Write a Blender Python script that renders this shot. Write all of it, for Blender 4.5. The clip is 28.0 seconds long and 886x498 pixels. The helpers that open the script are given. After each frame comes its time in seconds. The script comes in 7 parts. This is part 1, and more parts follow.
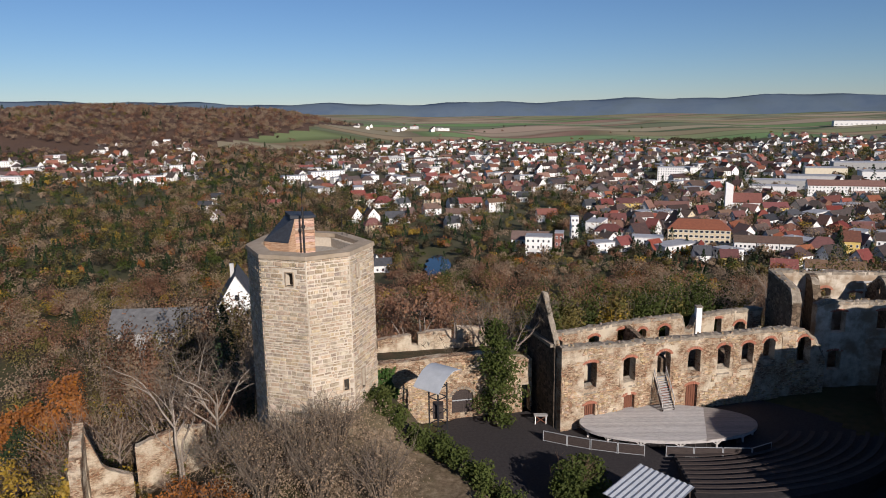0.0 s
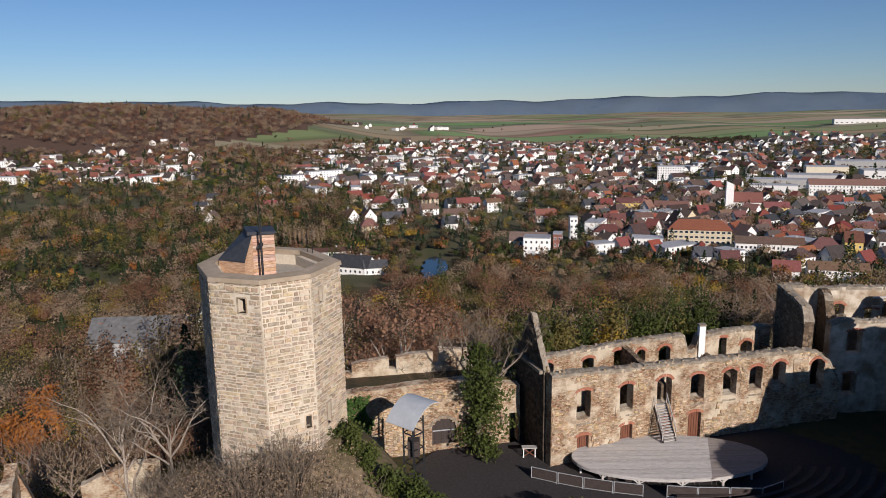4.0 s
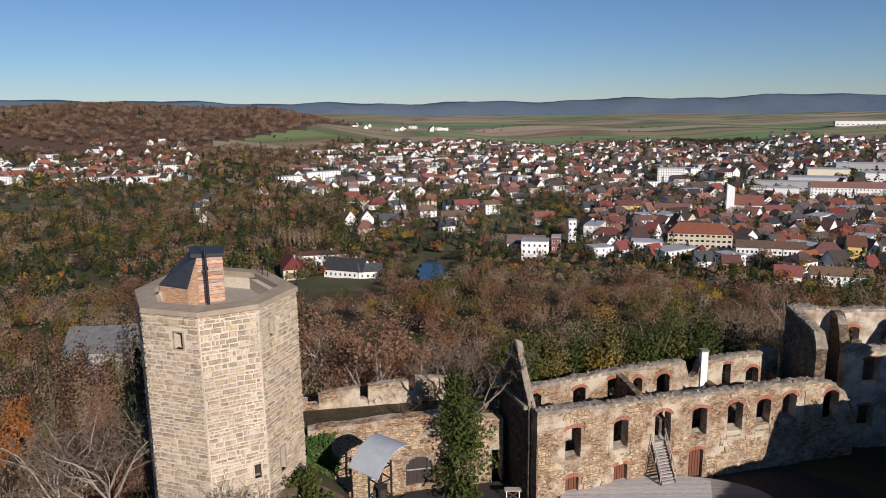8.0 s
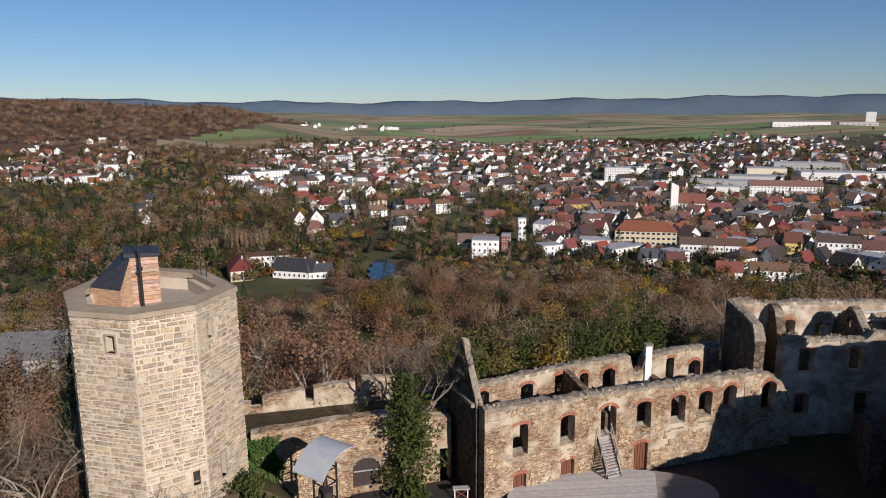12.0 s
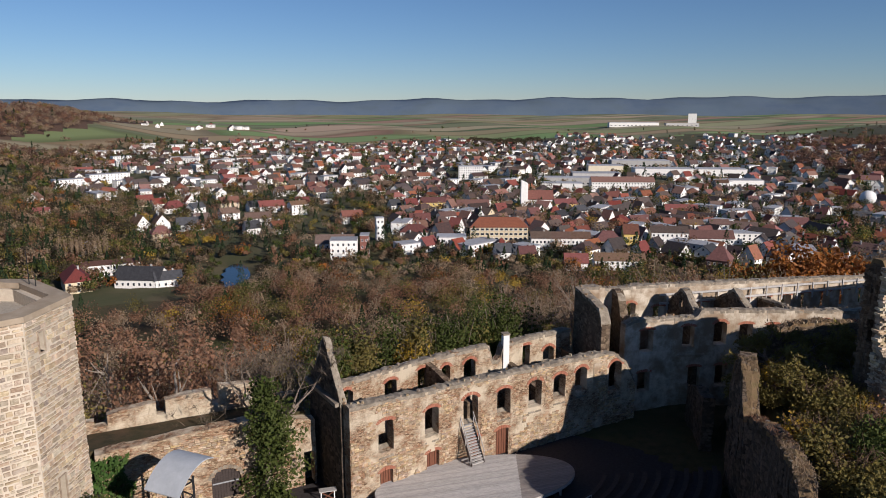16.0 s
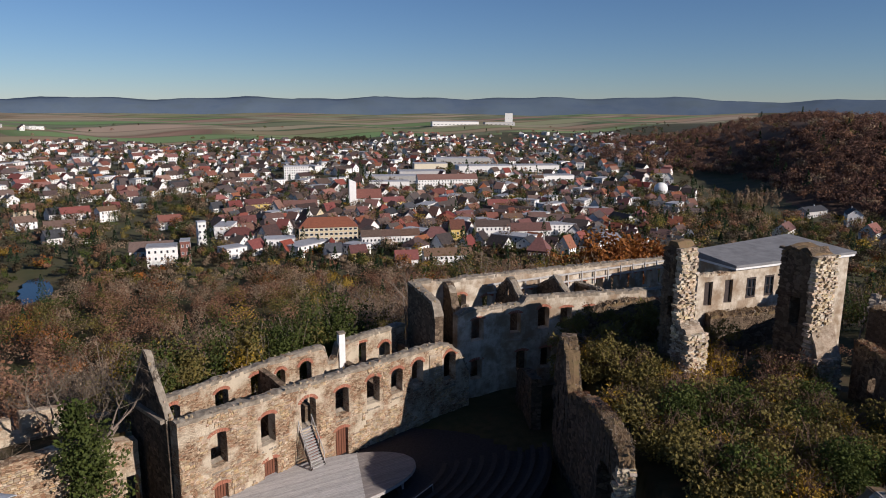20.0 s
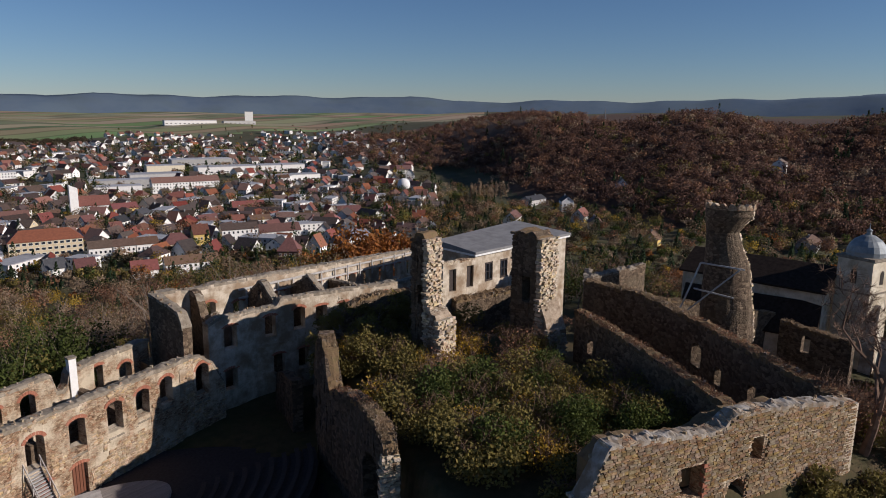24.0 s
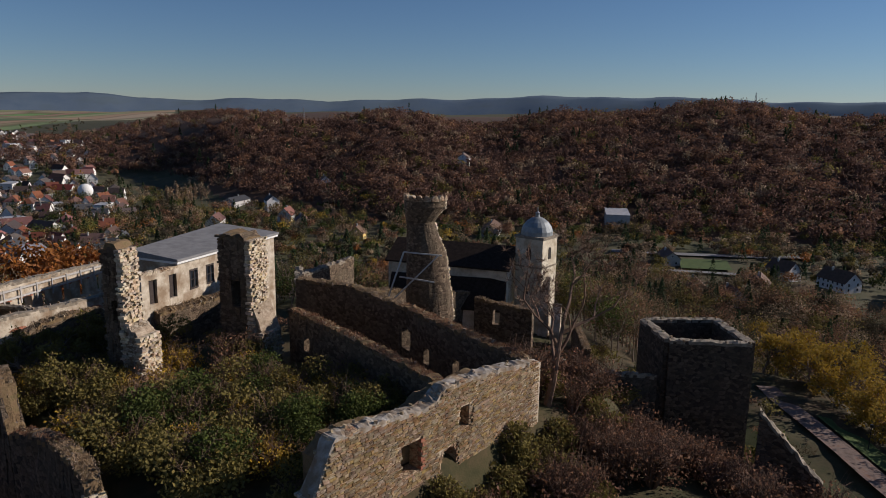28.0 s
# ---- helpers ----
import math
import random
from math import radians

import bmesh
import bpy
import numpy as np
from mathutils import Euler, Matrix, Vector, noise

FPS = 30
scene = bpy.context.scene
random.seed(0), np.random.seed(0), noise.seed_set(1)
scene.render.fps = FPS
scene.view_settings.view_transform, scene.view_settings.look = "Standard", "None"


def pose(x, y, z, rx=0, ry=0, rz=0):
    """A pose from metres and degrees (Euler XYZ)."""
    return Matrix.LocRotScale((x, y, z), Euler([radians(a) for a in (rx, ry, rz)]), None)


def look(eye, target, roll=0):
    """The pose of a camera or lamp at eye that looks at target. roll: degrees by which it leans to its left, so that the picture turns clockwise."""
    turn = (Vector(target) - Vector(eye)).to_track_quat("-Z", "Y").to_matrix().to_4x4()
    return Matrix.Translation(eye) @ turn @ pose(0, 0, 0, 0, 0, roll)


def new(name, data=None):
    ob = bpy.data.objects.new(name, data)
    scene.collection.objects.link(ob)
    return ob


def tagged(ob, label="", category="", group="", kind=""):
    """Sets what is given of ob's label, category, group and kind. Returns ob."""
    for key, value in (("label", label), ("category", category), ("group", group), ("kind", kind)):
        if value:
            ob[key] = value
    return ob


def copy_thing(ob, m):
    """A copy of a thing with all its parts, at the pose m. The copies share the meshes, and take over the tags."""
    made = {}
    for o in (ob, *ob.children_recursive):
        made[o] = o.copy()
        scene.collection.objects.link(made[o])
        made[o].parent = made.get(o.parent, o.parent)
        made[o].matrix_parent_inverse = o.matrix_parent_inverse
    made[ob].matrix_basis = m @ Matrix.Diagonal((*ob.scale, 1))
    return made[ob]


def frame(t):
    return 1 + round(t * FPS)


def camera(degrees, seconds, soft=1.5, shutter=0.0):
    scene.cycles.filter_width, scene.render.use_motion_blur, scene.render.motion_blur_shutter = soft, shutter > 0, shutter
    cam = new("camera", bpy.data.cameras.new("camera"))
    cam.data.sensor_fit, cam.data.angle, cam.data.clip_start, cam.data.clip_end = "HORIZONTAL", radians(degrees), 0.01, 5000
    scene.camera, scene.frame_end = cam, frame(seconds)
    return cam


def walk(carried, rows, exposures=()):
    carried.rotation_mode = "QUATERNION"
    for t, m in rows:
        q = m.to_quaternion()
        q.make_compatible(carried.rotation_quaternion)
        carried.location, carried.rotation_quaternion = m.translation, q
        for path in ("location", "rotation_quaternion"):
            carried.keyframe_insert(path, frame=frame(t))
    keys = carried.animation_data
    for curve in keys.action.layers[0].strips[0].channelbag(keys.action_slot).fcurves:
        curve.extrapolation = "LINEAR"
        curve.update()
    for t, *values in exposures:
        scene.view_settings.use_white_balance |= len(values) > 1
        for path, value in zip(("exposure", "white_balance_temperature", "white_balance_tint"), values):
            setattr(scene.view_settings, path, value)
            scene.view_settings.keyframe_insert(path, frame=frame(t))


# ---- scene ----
cam = camera(65.0, 28.0, 0.95)

PATH = [
    (0, (-3.803, -12.019, 29.255), (-3.803, -10.057, 28.863), -0.8),
    (0.5, (-3.641, -11.327, 29.296), (-3.64, -9.366, 28.903), -0.8),
    (1, (-3.442, -10.637, 29.33), (-3.44, -8.676, 28.937), -0.9),
    (1.5, (-3.227, -9.89, 29.332), (-3.225, -7.929, 28.938), -0.9),
    (2, (-2.994, -9.135, 29.36), (-2.992, -7.174, 28.966), -0.9),
    (2.5, (-2.696, -8.376, 29.395), (-2.697, -6.415, 29.0), -1.0),
    (3, (-2.426, -7.575, 29.438), (-2.426, -5.614, 29.044), -0.9),
    (3.5, (-2.192, -6.792, 29.5), (-2.192, -4.832, 29.105), -0.9),
    (5.5, (-1.193, -3.632, 29.733), (-1.194, -1.671, 29.338), -0.9),
    (6, (-0.945, -2.861, 29.783), (-0.945, -0.901, 29.388), -0.8),
    (6.5, (-0.719, -2.151, 29.835), (-0.719, -0.19, 29.44), -0.8),
    (7, (-0.461, -1.456, 29.881), (-0.461, 0.505, 29.485), -0.8),
    (7.5, (-0.233, -0.707, 29.902), (-0.233, 1.254, 29.507), -0.7),
    (8, (0.0, 0.0, 29.922), (0.0, 1.961, 29.528), -0.7),
    (8.5, (0.222, 0.434, 29.926), (0.222, 2.395, 29.531), -0.7),
    (9, (0.416, 0.538, 29.912), (0.436, 2.498, 29.517), -0.6),
    (9.5, (0.558, 0.508, 29.904), (0.606, 2.468, 29.509), -0.6),
    (10, (0.619, 0.468, 29.882), (0.69, 2.427, 29.487), -0.5),
    (10.5, (0.602, 0.436, 29.845), (0.693, 2.395, 29.449), -0.5),
    (11, (0.517, 0.416, 29.8), (0.626, 2.374, 29.405), -0.4),
    (11.5, (0.455, 0.436, 29.745), (0.578, 2.393, 29.349), -0.4),
    (13.5, (0.446, 0.586, 29.503), (0.687, 2.532, 29.106), -0.2),
    (14, (0.411, 0.59, 29.465), (0.71, 2.528, 29.068), -0.1),
    (14.5, (0.41, 0.603, 29.439), (0.766, 2.53, 29.04), -0.0),
    (15, (0.41, 0.592, 29.414), (0.829, 2.506, 29.015), 0.1),
    (15.5, (0.425, 0.571, 29.386), (0.904, 2.471, 28.988), -0.0),
    (16, (0.444, 0.559, 29.363), (0.981, 2.444, 28.965), 0.0),
    (16.5, (0.44, 0.575, 29.324), (1.037, 2.442, 28.927), 0.1),
    (17, (0.439, 0.664, 29.264), (1.093, 2.512, 28.867), 0.1),
    (17.5, (0.435, 0.715, 29.232), (1.145, 2.542, 28.835), 0.2),
    (18, (0.418, 0.75, 29.217), (1.179, 2.556, 28.82), 0.2),
    (18.5, (0.396, 0.748, 29.2), (1.214, 2.529, 28.803), 0.2),
    (19, (0.418, 0.772, 29.17), (1.291, 2.527, 28.772), 0.2),
    (19.5, (0.427, 0.822, 29.139), (1.356, 2.548, 28.74), 0.3),
    (20, (0.445, 0.827, 29.123), (1.427, 2.523, 28.724), 0.3),
    (20.5, (0.448, 0.92, 29.085), (1.484, 2.583, 28.686), 0.4),
    (22.5, (0.486, 0.878, 29.046), (1.791, 2.341, 28.648), 0.5),
    (23, (0.46, 0.895, 29.042), (1.84, 2.287, 28.644), 0.5),
    (23.5, (0.483, 0.906, 29.035), (1.934, 2.223, 28.637), 0.6),
    (24, (0.468, 0.912, 29.031), (1.986, 2.151, 28.634), 0.6),
    (24.5, (0.472, 0.911, 29.023), (2.054, 2.069, 28.627), 0.7),
    (25, (0.478, 0.907, 29.022), (2.121, 1.977, 28.626), 0.7),
    (25.5, (0.48, 0.907, 29.021), (2.181, 1.882, 28.626), 0.8),
    (26, (0.484, 0.912, 29.022), (2.238, 1.788, 28.627), 0.8),
    (26.5, (0.478, 0.908, 29.021), (2.279, 1.684, 28.627), 0.8),
    (27, (0.48, 0.909, 29.011), (2.322, 1.581, 28.618), 0.9),
    (27.5, (0.483, 0.917, 28.992), (2.36, 1.485, 28.602), 0.9),
    (28, (0.505, 0.922, 28.995), (2.398, 1.434, 28.604), 0.9),
]
walk(cam, [(t, look(eye, target, roll)) for t, eye, target, roll in PATH],
     [(0, 0.14, 6100, 15), (14, 0.14, 6100, 15), (20, 0.07, 6100, 16), (25, -0.09, 6150, 16), (28, -0.14, 6250, 15)])

# ---------------------------------------------------------------- light
SUN_AZ, SUN_EL = 153.0, 23.5          # degrees, clockwise from +y
world = bpy.data.worlds.new("sky")
scene.world = world
world.use_nodes = True
wn = world.node_tree.nodes
sky = wn.new("ShaderNodeTexSky")
sky.sky_type = "NISHITA"
sky.sun_disc = False
sky.sun_elevation, sky.sun_rotation = radians(SUN_EL), radians(SUN_AZ)
sky.altitude, sky.air_density, sky.dust_density, sky.ozone_density = 600, 0.95, 0.0, 5.6
world.node_tree.links.new(sky.outputs[0], wn["Background"].inputs[0])
wn["Background"].inputs[1].default_value = 0.063
sun_data = bpy.data.lights.new("sun", "SUN")
sun_data.energy, sun_data.angle, sun_data.color = 5.0, radians(0.5), (1.0, 0.91, 0.79)
sun = new("sun", sun_data)
sa, se = radians(SUN_AZ), radians(SUN_EL)
sun.matrix_world = look((80 * math.sin(sa) * math.cos(se), 80 * math.cos(sa) * math.cos(se), 80 * math.sin(se)), (0, 0, 0))


# ---------------------------------------------------------------- materials
def material(name, stops, scale=1.0, rough=0.9, bump=0.3, bump_scale=None, metal=0.0, kind="noise", detail=6.0, large=None, random_hue=0.0, stretch=(1, 1, 1), island=False, bump_dist=0.05, spec=0.3):
    """A procedural surface: a ramp over noise or cells, broad stains on top, and a fine bump."""
    m = bpy.data.materials.new(name)
    m.use_nodes = True
    nt = m.node_tree
    n, l = nt.nodes, nt.links
    b = n["Principled BSDF"]
    b.inputs["Roughness"].default_value, b.inputs["Metallic"].default_value = rough, metal
    b.inputs["Specular IOR Level"].default_value = spec
    tc = n.new("ShaderNodeTexCoord")
    mp = n.new("ShaderNodeMapping")
    mp.inputs["Scale"].default_value = stretch
    l.new(tc.outputs["Object"], mp.inputs[0])
    if kind == "noise":
        tex = n.new("ShaderNodeTexNoise")
        tex.inputs["Scale"].default_value, tex.inputs["Detail"].default_value, tex.inputs["Roughness"].default_value = scale, detail, 0.65
        fac = tex.outputs["Fac"]
    else:
        tex = n.new("ShaderNodeTexVoronoi")
        tex.inputs["Scale"].default_value = scale
        sep = n.new("ShaderNodeSeparateColor")
        l.new(tex.outputs["Color"], sep.inputs[0])
        fac = sep.outputs[0]
    l.new(mp.outputs[0], tex.inputs["Vector"])
    ramp = n.new("ShaderNodeValToRGB")
    el = ramp.color_ramp.elements
    while len(el) < len(stops):
        el.new(0.5)
    lo, hi = (0.3, 0.7) if kind == "noise" else (0.0, 1.0)
    for i, c in enumerate(stops):
        el[i].position = lo + (hi - lo) * i / max(1, len(stops) - 1)
        el[i].color = (*c, 1)
    l.new(fac, ramp.inputs[0])
    col = ramp.outputs[0]
    if kind == "cells":                     # dark joints between stones
        edge = n.new("ShaderNodeTexVoronoi")
        edge.feature = "DISTANCE_TO_EDGE"
        edge.inputs["Scale"].default_value = scale
        l.new(mp.outputs[0], edge.inputs["Vector"])
        er = n.new("ShaderNodeValToRGB")
        er.color_ramp.elements[0].position, er.color_ramp.elements[1].position = 0.02, 0.12
        er.color_ramp.elements[0].color = (0.55, 0.52, 0.47, 1)
        l.new(edge.outputs["Distance"], er.inputs[0])
        mx = n.new("ShaderNodeMix")
        mx.data_type, mx.blend_type = "RGBA", "MULTIPLY"
        mx.inputs[0].default_value = 0.8
        l.new(col, mx.inputs[6]), l.new(er.outputs[0], mx.inputs[7])
        col = mx.outputs[2]
        fac = er.outputs[0]
    if large:
        tint, lscale, amount = large
        nz = n.new("ShaderNodeTexNoise")
        nz.inputs["Scale"].default_value, nz.inputs["Detail"].default_value, nz.inputs["Roughness"].default_value = lscale, 5, 0.6
        l.new(tc.outputs["Object"], nz.inputs["Vector"])
        lr = n.new("ShaderNodeMapRange")
        lr.inputs[1].default_value, lr.inputs[2].default_value, lr.inputs[4].default_value = 0.45, 0.62, amount
        l.new(nz.outputs["Fac"], lr.inputs[0])
        mx = n.new("ShaderNodeMix")
        mx.data_type = "RGBA"
        mx.inputs[7].default_value = (*tint, 1)
        l.new(lr.outputs[0], mx.inputs[0]), l.new(col, mx.inputs[6])
        col = mx.outputs[2]
    if random_hue:
        src = n.new("ShaderNodeNewGeometry").outputs["Random Per Island"] if island else n.new("ShaderNodeObjectInfo").outputs["Random"]
        hsv = n.new("ShaderNodeHueSaturation")
        for sock, span, mid in (("Value", random_hue, 1.0), ("Saturation", random_hue * 0.7, 1.0), ("Hue", random_hue * 0.05, 0.5)):
            mr = n.new("ShaderNodeMapRange")
            mr.inputs[3].default_value, mr.inputs[4].default_value = mid - span, mid + span
            if sock == "Value":
                l.new(src, mr.inputs[0])
            else:
                wv = n.new("ShaderNodeMath")
                wv.operation = "FRACT"
                ml = n.new("ShaderNodeMath")
                ml.operation = "MULTIPLY"
                ml.inputs[1].default_value = 7.31 if sock == "Hue" else 13.7
                l.new(src, ml.inputs[0]), l.new(ml.outputs[0], wv.inputs[0]), l.new(wv.outputs[0], mr.inputs[0])
            l.new(mr.outputs[0], hsv.inputs[sock])
        l.new(col, hsv.inputs["Color"])
        col = hsv.outputs[0]
    l.new(col, b.inputs["Base Color"])
    if bump:
        bp = n.new("ShaderNodeBump")
        bp.inputs["Strength"].default_value, bp.inputs["Distance"].default_value = bump, bump_dist
        if bump_scale:
            bz = n.new("ShaderNodeTexNoise")
            bz.inputs["Scale"].default_value, bz.inputs["Detail"].default_value = bump_scale, 6
            l.new(mp.outputs[0], bz.inputs["Vector"])
            l.new(bz.outputs["Fac"], bp.inputs["Height"])
        else:
            l.new(fac, bp.inputs["Height"])
        l.new(bp.outputs[0], b.inputs["Normal"])
    return m


M = {}
# darkened rubble: the shade on unlit walls is put into its colour
M["shaded_rubble"] = material("rubble_masonry_in_shade", [(0.04, 0.03, 0.022), (0.1, 0.075, 0.055), (0.16, 0.12, 0.085)], 2.6, 0.95, 1.0, kind="cells", large=((0.07, 0.055, 0.04), 0.4, 0.6), stretch=(1, 1, 1.5), bump_dist=0.08)
M["pale_cap"] = material("pale_mortar_capping", [(0.2, 0.16, 0.115), (0.34, 0.3, 0.25), (0.5, 0.46, 0.41)], 1.6, 0.95, 0.8, 8, large=((0.2, 0.14, 0.085), 0.9, 0.85))
M["ground"] = material("grass_and_leaf_litter", [(0.03, 0.03, 0.012), (0.065, 0.048, 0.022), (0.1, 0.062, 0.034)], 0.9, 0.95, 0.6, 8, large=((0.05, 0.06, 0.015), 0.02, 0.8))
M["scree"] = material("dry_stony_slope", [(0.07, 0.05, 0.028), (0.16, 0.115, 0.07), (0.27, 0.21, 0.14)], 2.2, 0.95, 0.8, 6, large=((0.1, 0.08, 0.04), 0.35, 0.7))
M["tower_stone"] = material("tower_stone", [(0.27, 0.2, 0.135), (0.43, 0.34, 0.24), (0.56, 0.465, 0.345)], 2.0, 0.9, 0.7, 14, random_hue=0.26)
M["tower_stone_far"] = material("tower_stone_joined", [(0.27, 0.2, 0.135), (0.43, 0.34, 0.24), (0.56, 0.465, 0.345)], 2.0, 0.9, 0.7, 14, random_hue=0.26, island=True)
M["mortar"] = material("lime_mortar", [(0.5, 0.42, 0.32), (0.63, 0.55, 0.44)], 5, 0.95, 0.4, 20, large=((0.35, 0.29, 0.21), 0.3, 0.5))
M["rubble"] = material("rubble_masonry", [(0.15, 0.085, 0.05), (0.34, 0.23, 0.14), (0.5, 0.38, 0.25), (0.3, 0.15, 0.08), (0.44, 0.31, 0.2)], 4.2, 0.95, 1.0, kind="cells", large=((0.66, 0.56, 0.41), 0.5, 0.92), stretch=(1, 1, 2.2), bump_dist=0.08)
# darker rubble; on the piers it paints their shaded side
M["dark_rubble"] = material("darker_rubble_masonry", [(0.07, 0.047, 0.03), (0.15, 0.105, 0.07), (0.24, 0.175, 0.115)], 2.6, 0.95, 1.0, kind="cells", large=((0.13, 0.1, 0.065), 0.4, 0.6), stretch=(1, 1, 1.5), bump_dist=0.08)
M["plaster"] = material("weathered_plaster", [(0.28, 0.215, 0.15), (0.5, 0.425, 0.325), (0.66, 0.585, 0.475)], 1.1, 0.9, 0.5, 12, large=((0.27, 0.19, 0.12), 0.45, 0.95))
M["brick"] = material("old_red_brick", [(0.28, 0.1, 0.06), (0.42, 0.18, 0.11)], 4, 0.9, 0.4, 20)
M["coping"] = material("grey_mortar_coping", [(0.15, 0.12, 0.088), (0.24, 0.2, 0.15), (0.36, 0.31, 0.24)], 2, 0.95, 0.5, 8)
M["door_wood"] = material("red_brown_boards", [(0.12, 0.045, 0.025), (0.2, 0.08, 0.045)], 3, 0.8, 0.3, 30, stretch=(8, 8, 1))
M["old_wood"] = material("silvered_boards", [(0.3, 0.28, 0.26), (0.46, 0.43, 0.4), (0.55, 0.52, 0.48)], 2, 0.85, 0.3, 25, stretch=(1, 8, 8), random_hue=0.12)
M["dark_wood"] = material("dark_stained_wood", [(0.035, 0.026, 0.023), (0.07, 0.053, 0.046)], 2, 0.8, 0.3, 18, stretch=(1, 6, 6))
M["cedar"] = material("reddish_cedar_boards", [(0.26, 0.13, 0.075), (0.58, 0.42, 0.3)], 2.5, 0.7, 0.2, 20, stretch=(1, 1, 7), random_hue=0.3)
M["steel"] = material("dark_painted_steel", [(0.02, 0.02, 0.022), (0.04, 0.04, 0.042)], 8, 0.5, 0.1, 40, metal=0.4)
M["zinc"] = material("grey_sheet_metal", [(0.36, 0.38, 0.4), (0.46, 0.48, 0.5)], 1.5, 0.55, 0.1, 30, spec=0.4)
M["tile_dark"] = material("dark_bitumen_shingle", [(0.02, 0.022, 0.028), (0.045, 0.05, 0.06)], 6, 0.6, 0.3, 30)
M["white_paint"] = material("white_paint", [(0.72, 0.7, 0.66), (0.82, 0.81, 0.78)], 3, 0.8, 0.1, 30)
M["gravel"] = material("pale_gravel", [(0.3, 0.26, 0.21), (0.46, 0.42, 0.35)], 6, 0.95, 0.5, 30)
M["asphalt"] = material("court_asphalt", [(0.026, 0.022, 0.022), (0.05, 0.043, 0.042)], 4, 0.9, 0.3, 40)
M["bark"] = material("grey_brown_bark", [(0.14, 0.1, 0.075), (0.3, 0.24, 0.19)], 5, 0.95, 0.6, 20, stretch=(4, 4, 1))
M["pane"] = material("dark_window_glass", [(0.02, 0.024, 0.03), (0.035, 0.04, 0.05)], 3, 0.12, 0, spec=0.6)
M["twig"] = material("brown_twigs", [(0.1, 0.06, 0.04), (0.2, 0.125, 0.085)], 3, 0.95, 0)


# ---------------------------------------------------------------- mesh helpers
def np_mesh(name, verts, faces, mats=(), idx=None):
    """A mesh from numpy arrays; faces is (n, 3) or (n, 4)."""
    me = bpy.data.meshes.new(name)
    verts, faces = np.asarray(verts, np.float32).reshape(-1, 3), np.asarray(faces, np.int32)
    k = faces.shape[1]
    me.vertices.add(len(verts)), me.loops.add(faces.size), me.polygons.add(len(faces))
    me.vertices.foreach_set("co", verts.ravel())
    me.loops.foreach_set("vertex_index", faces.ravel())
    me.polygons.foreach_set("loop_start", np.arange(0, faces.size, k, dtype=np.int32))
    for m in mats:
        me.materials.append(m)
    if idx is not None:
        me.polygons.foreach_set("material_index", np.asarray(idx, np.int32))
    me.update(calc_edges=True)
    me.shade_flat()
    return me


class Build:
    """Gathers quads of boxes, prisms and tubes for one part."""

    def __init__(self):
        self.v, self.f = [], []

    def quad_solid(self, p):
        """Eight corners: four below and four above, both anticlockwise."""
        o = len(self.v)
        self.v += [tuple(q) for q in p]
        self.f += [(o + 3, o + 2, o + 1, o), (o + 4, o + 5, o + 6, o + 7)] + [(o + i, o + (i + 1) % 4, o + 4 + (i + 1) % 4, o + 4 + i) for i in range(4)]
        return self

    def box(self, x0, y0, z0, x1, y1, z1):
        return self.quad_solid([(x0, y0, z0), (x1, y0, z0), (x1, y1, z0), (x0, y1, z0), (x0, y0, z1), (x1, y0, z1), (x1, y1, z1), (x0, y1, z1)])

    def beam(self, a, b, w, h=None, up=(0, 0, 1)):
        """A bar from a to b with section w x h."""
        h = h or w
        a, b = Vector(a), Vector(b)
        d = (b - a).normalized()
        s = d.cross(Vector(up))
        if s.length < 1e-3:
            s = d.cross(Vector((1, 0, 0)))
        s.normalize()
        u = s.cross(d)
        c = [(-s * w - u * h) / 2, (s * w - u * h) / 2, (s * w + u * h) / 2, (-s * w + u * h) / 2]
        return self.quad_solid([a + q for q in c] + [b + q for q in c])

    def tube(self, pts, radii, sides=6):
        o = len(self.v)
        pts = [Vector(p) for p in pts]
        for i, (p, r) in enumerate(zip(pts, radii)):
            d = (pts[min(i + 1, len(pts) - 1)] - pts[max(i - 1, 0)]).normalized()
            s = d.orthogonal().normalized()
            u = d.cross(s)
            self.v += [tuple(p + (s * math.cos(2 * math.pi * k / sides) + u * math.sin(2 * math.pi * k / sides)) * r) for k in range(sides)]
        for i in range(len(pts) - 1):
            for k in range(sides):
                a, b = o + i * sides + k, o + i * sides + (k + 1) % sides
                self.f.append((a, b, b + sides, a + sides))
        return self

    def mesh(self, name, mat):
        """One welded mesh; faces shared by two touching blocks are dropped."""
        v = np.round(np.asarray(self.v, float), 4)
        uniq, inv = np.unique(v, axis=0, return_inverse=True)
        f = inv.reshape(-1)[np.asarray(self.f)]
        key = np.sort(f, axis=1)
        _, first, count = np.unique(key, axis=0, return_inverse=True, return_counts=True)
        return np_mesh(name, uniq, f[count[first.reshape(-1)] == 1], [mat])


def part(name, data, mat, parent, label="", kind=""):
    me = data.mesh(name, mat) if isinstance(data, Build) else data
    ob = new(name, me)
    ob.parent = parent
    return tagged(ob, label, kind=kind)


def thing(name, label, category, group="", kind="", at=None):
    ob = new(name)
    ob.empty_display_size = 0.3
    if at is not None:
        ob.matrix_world = at
    return tagged(ob, label, category, group, kind)


def smooth(a, b, x):
    k = np.clip((np.asarray(x, float) - a) / (b - a), 0, 1)
    return k * k * (3 - 2 * k)


def wobble(x, y, z=0.0, s=1.0):
    return noise.noise(Vector((x * s, y * s, z * s)))


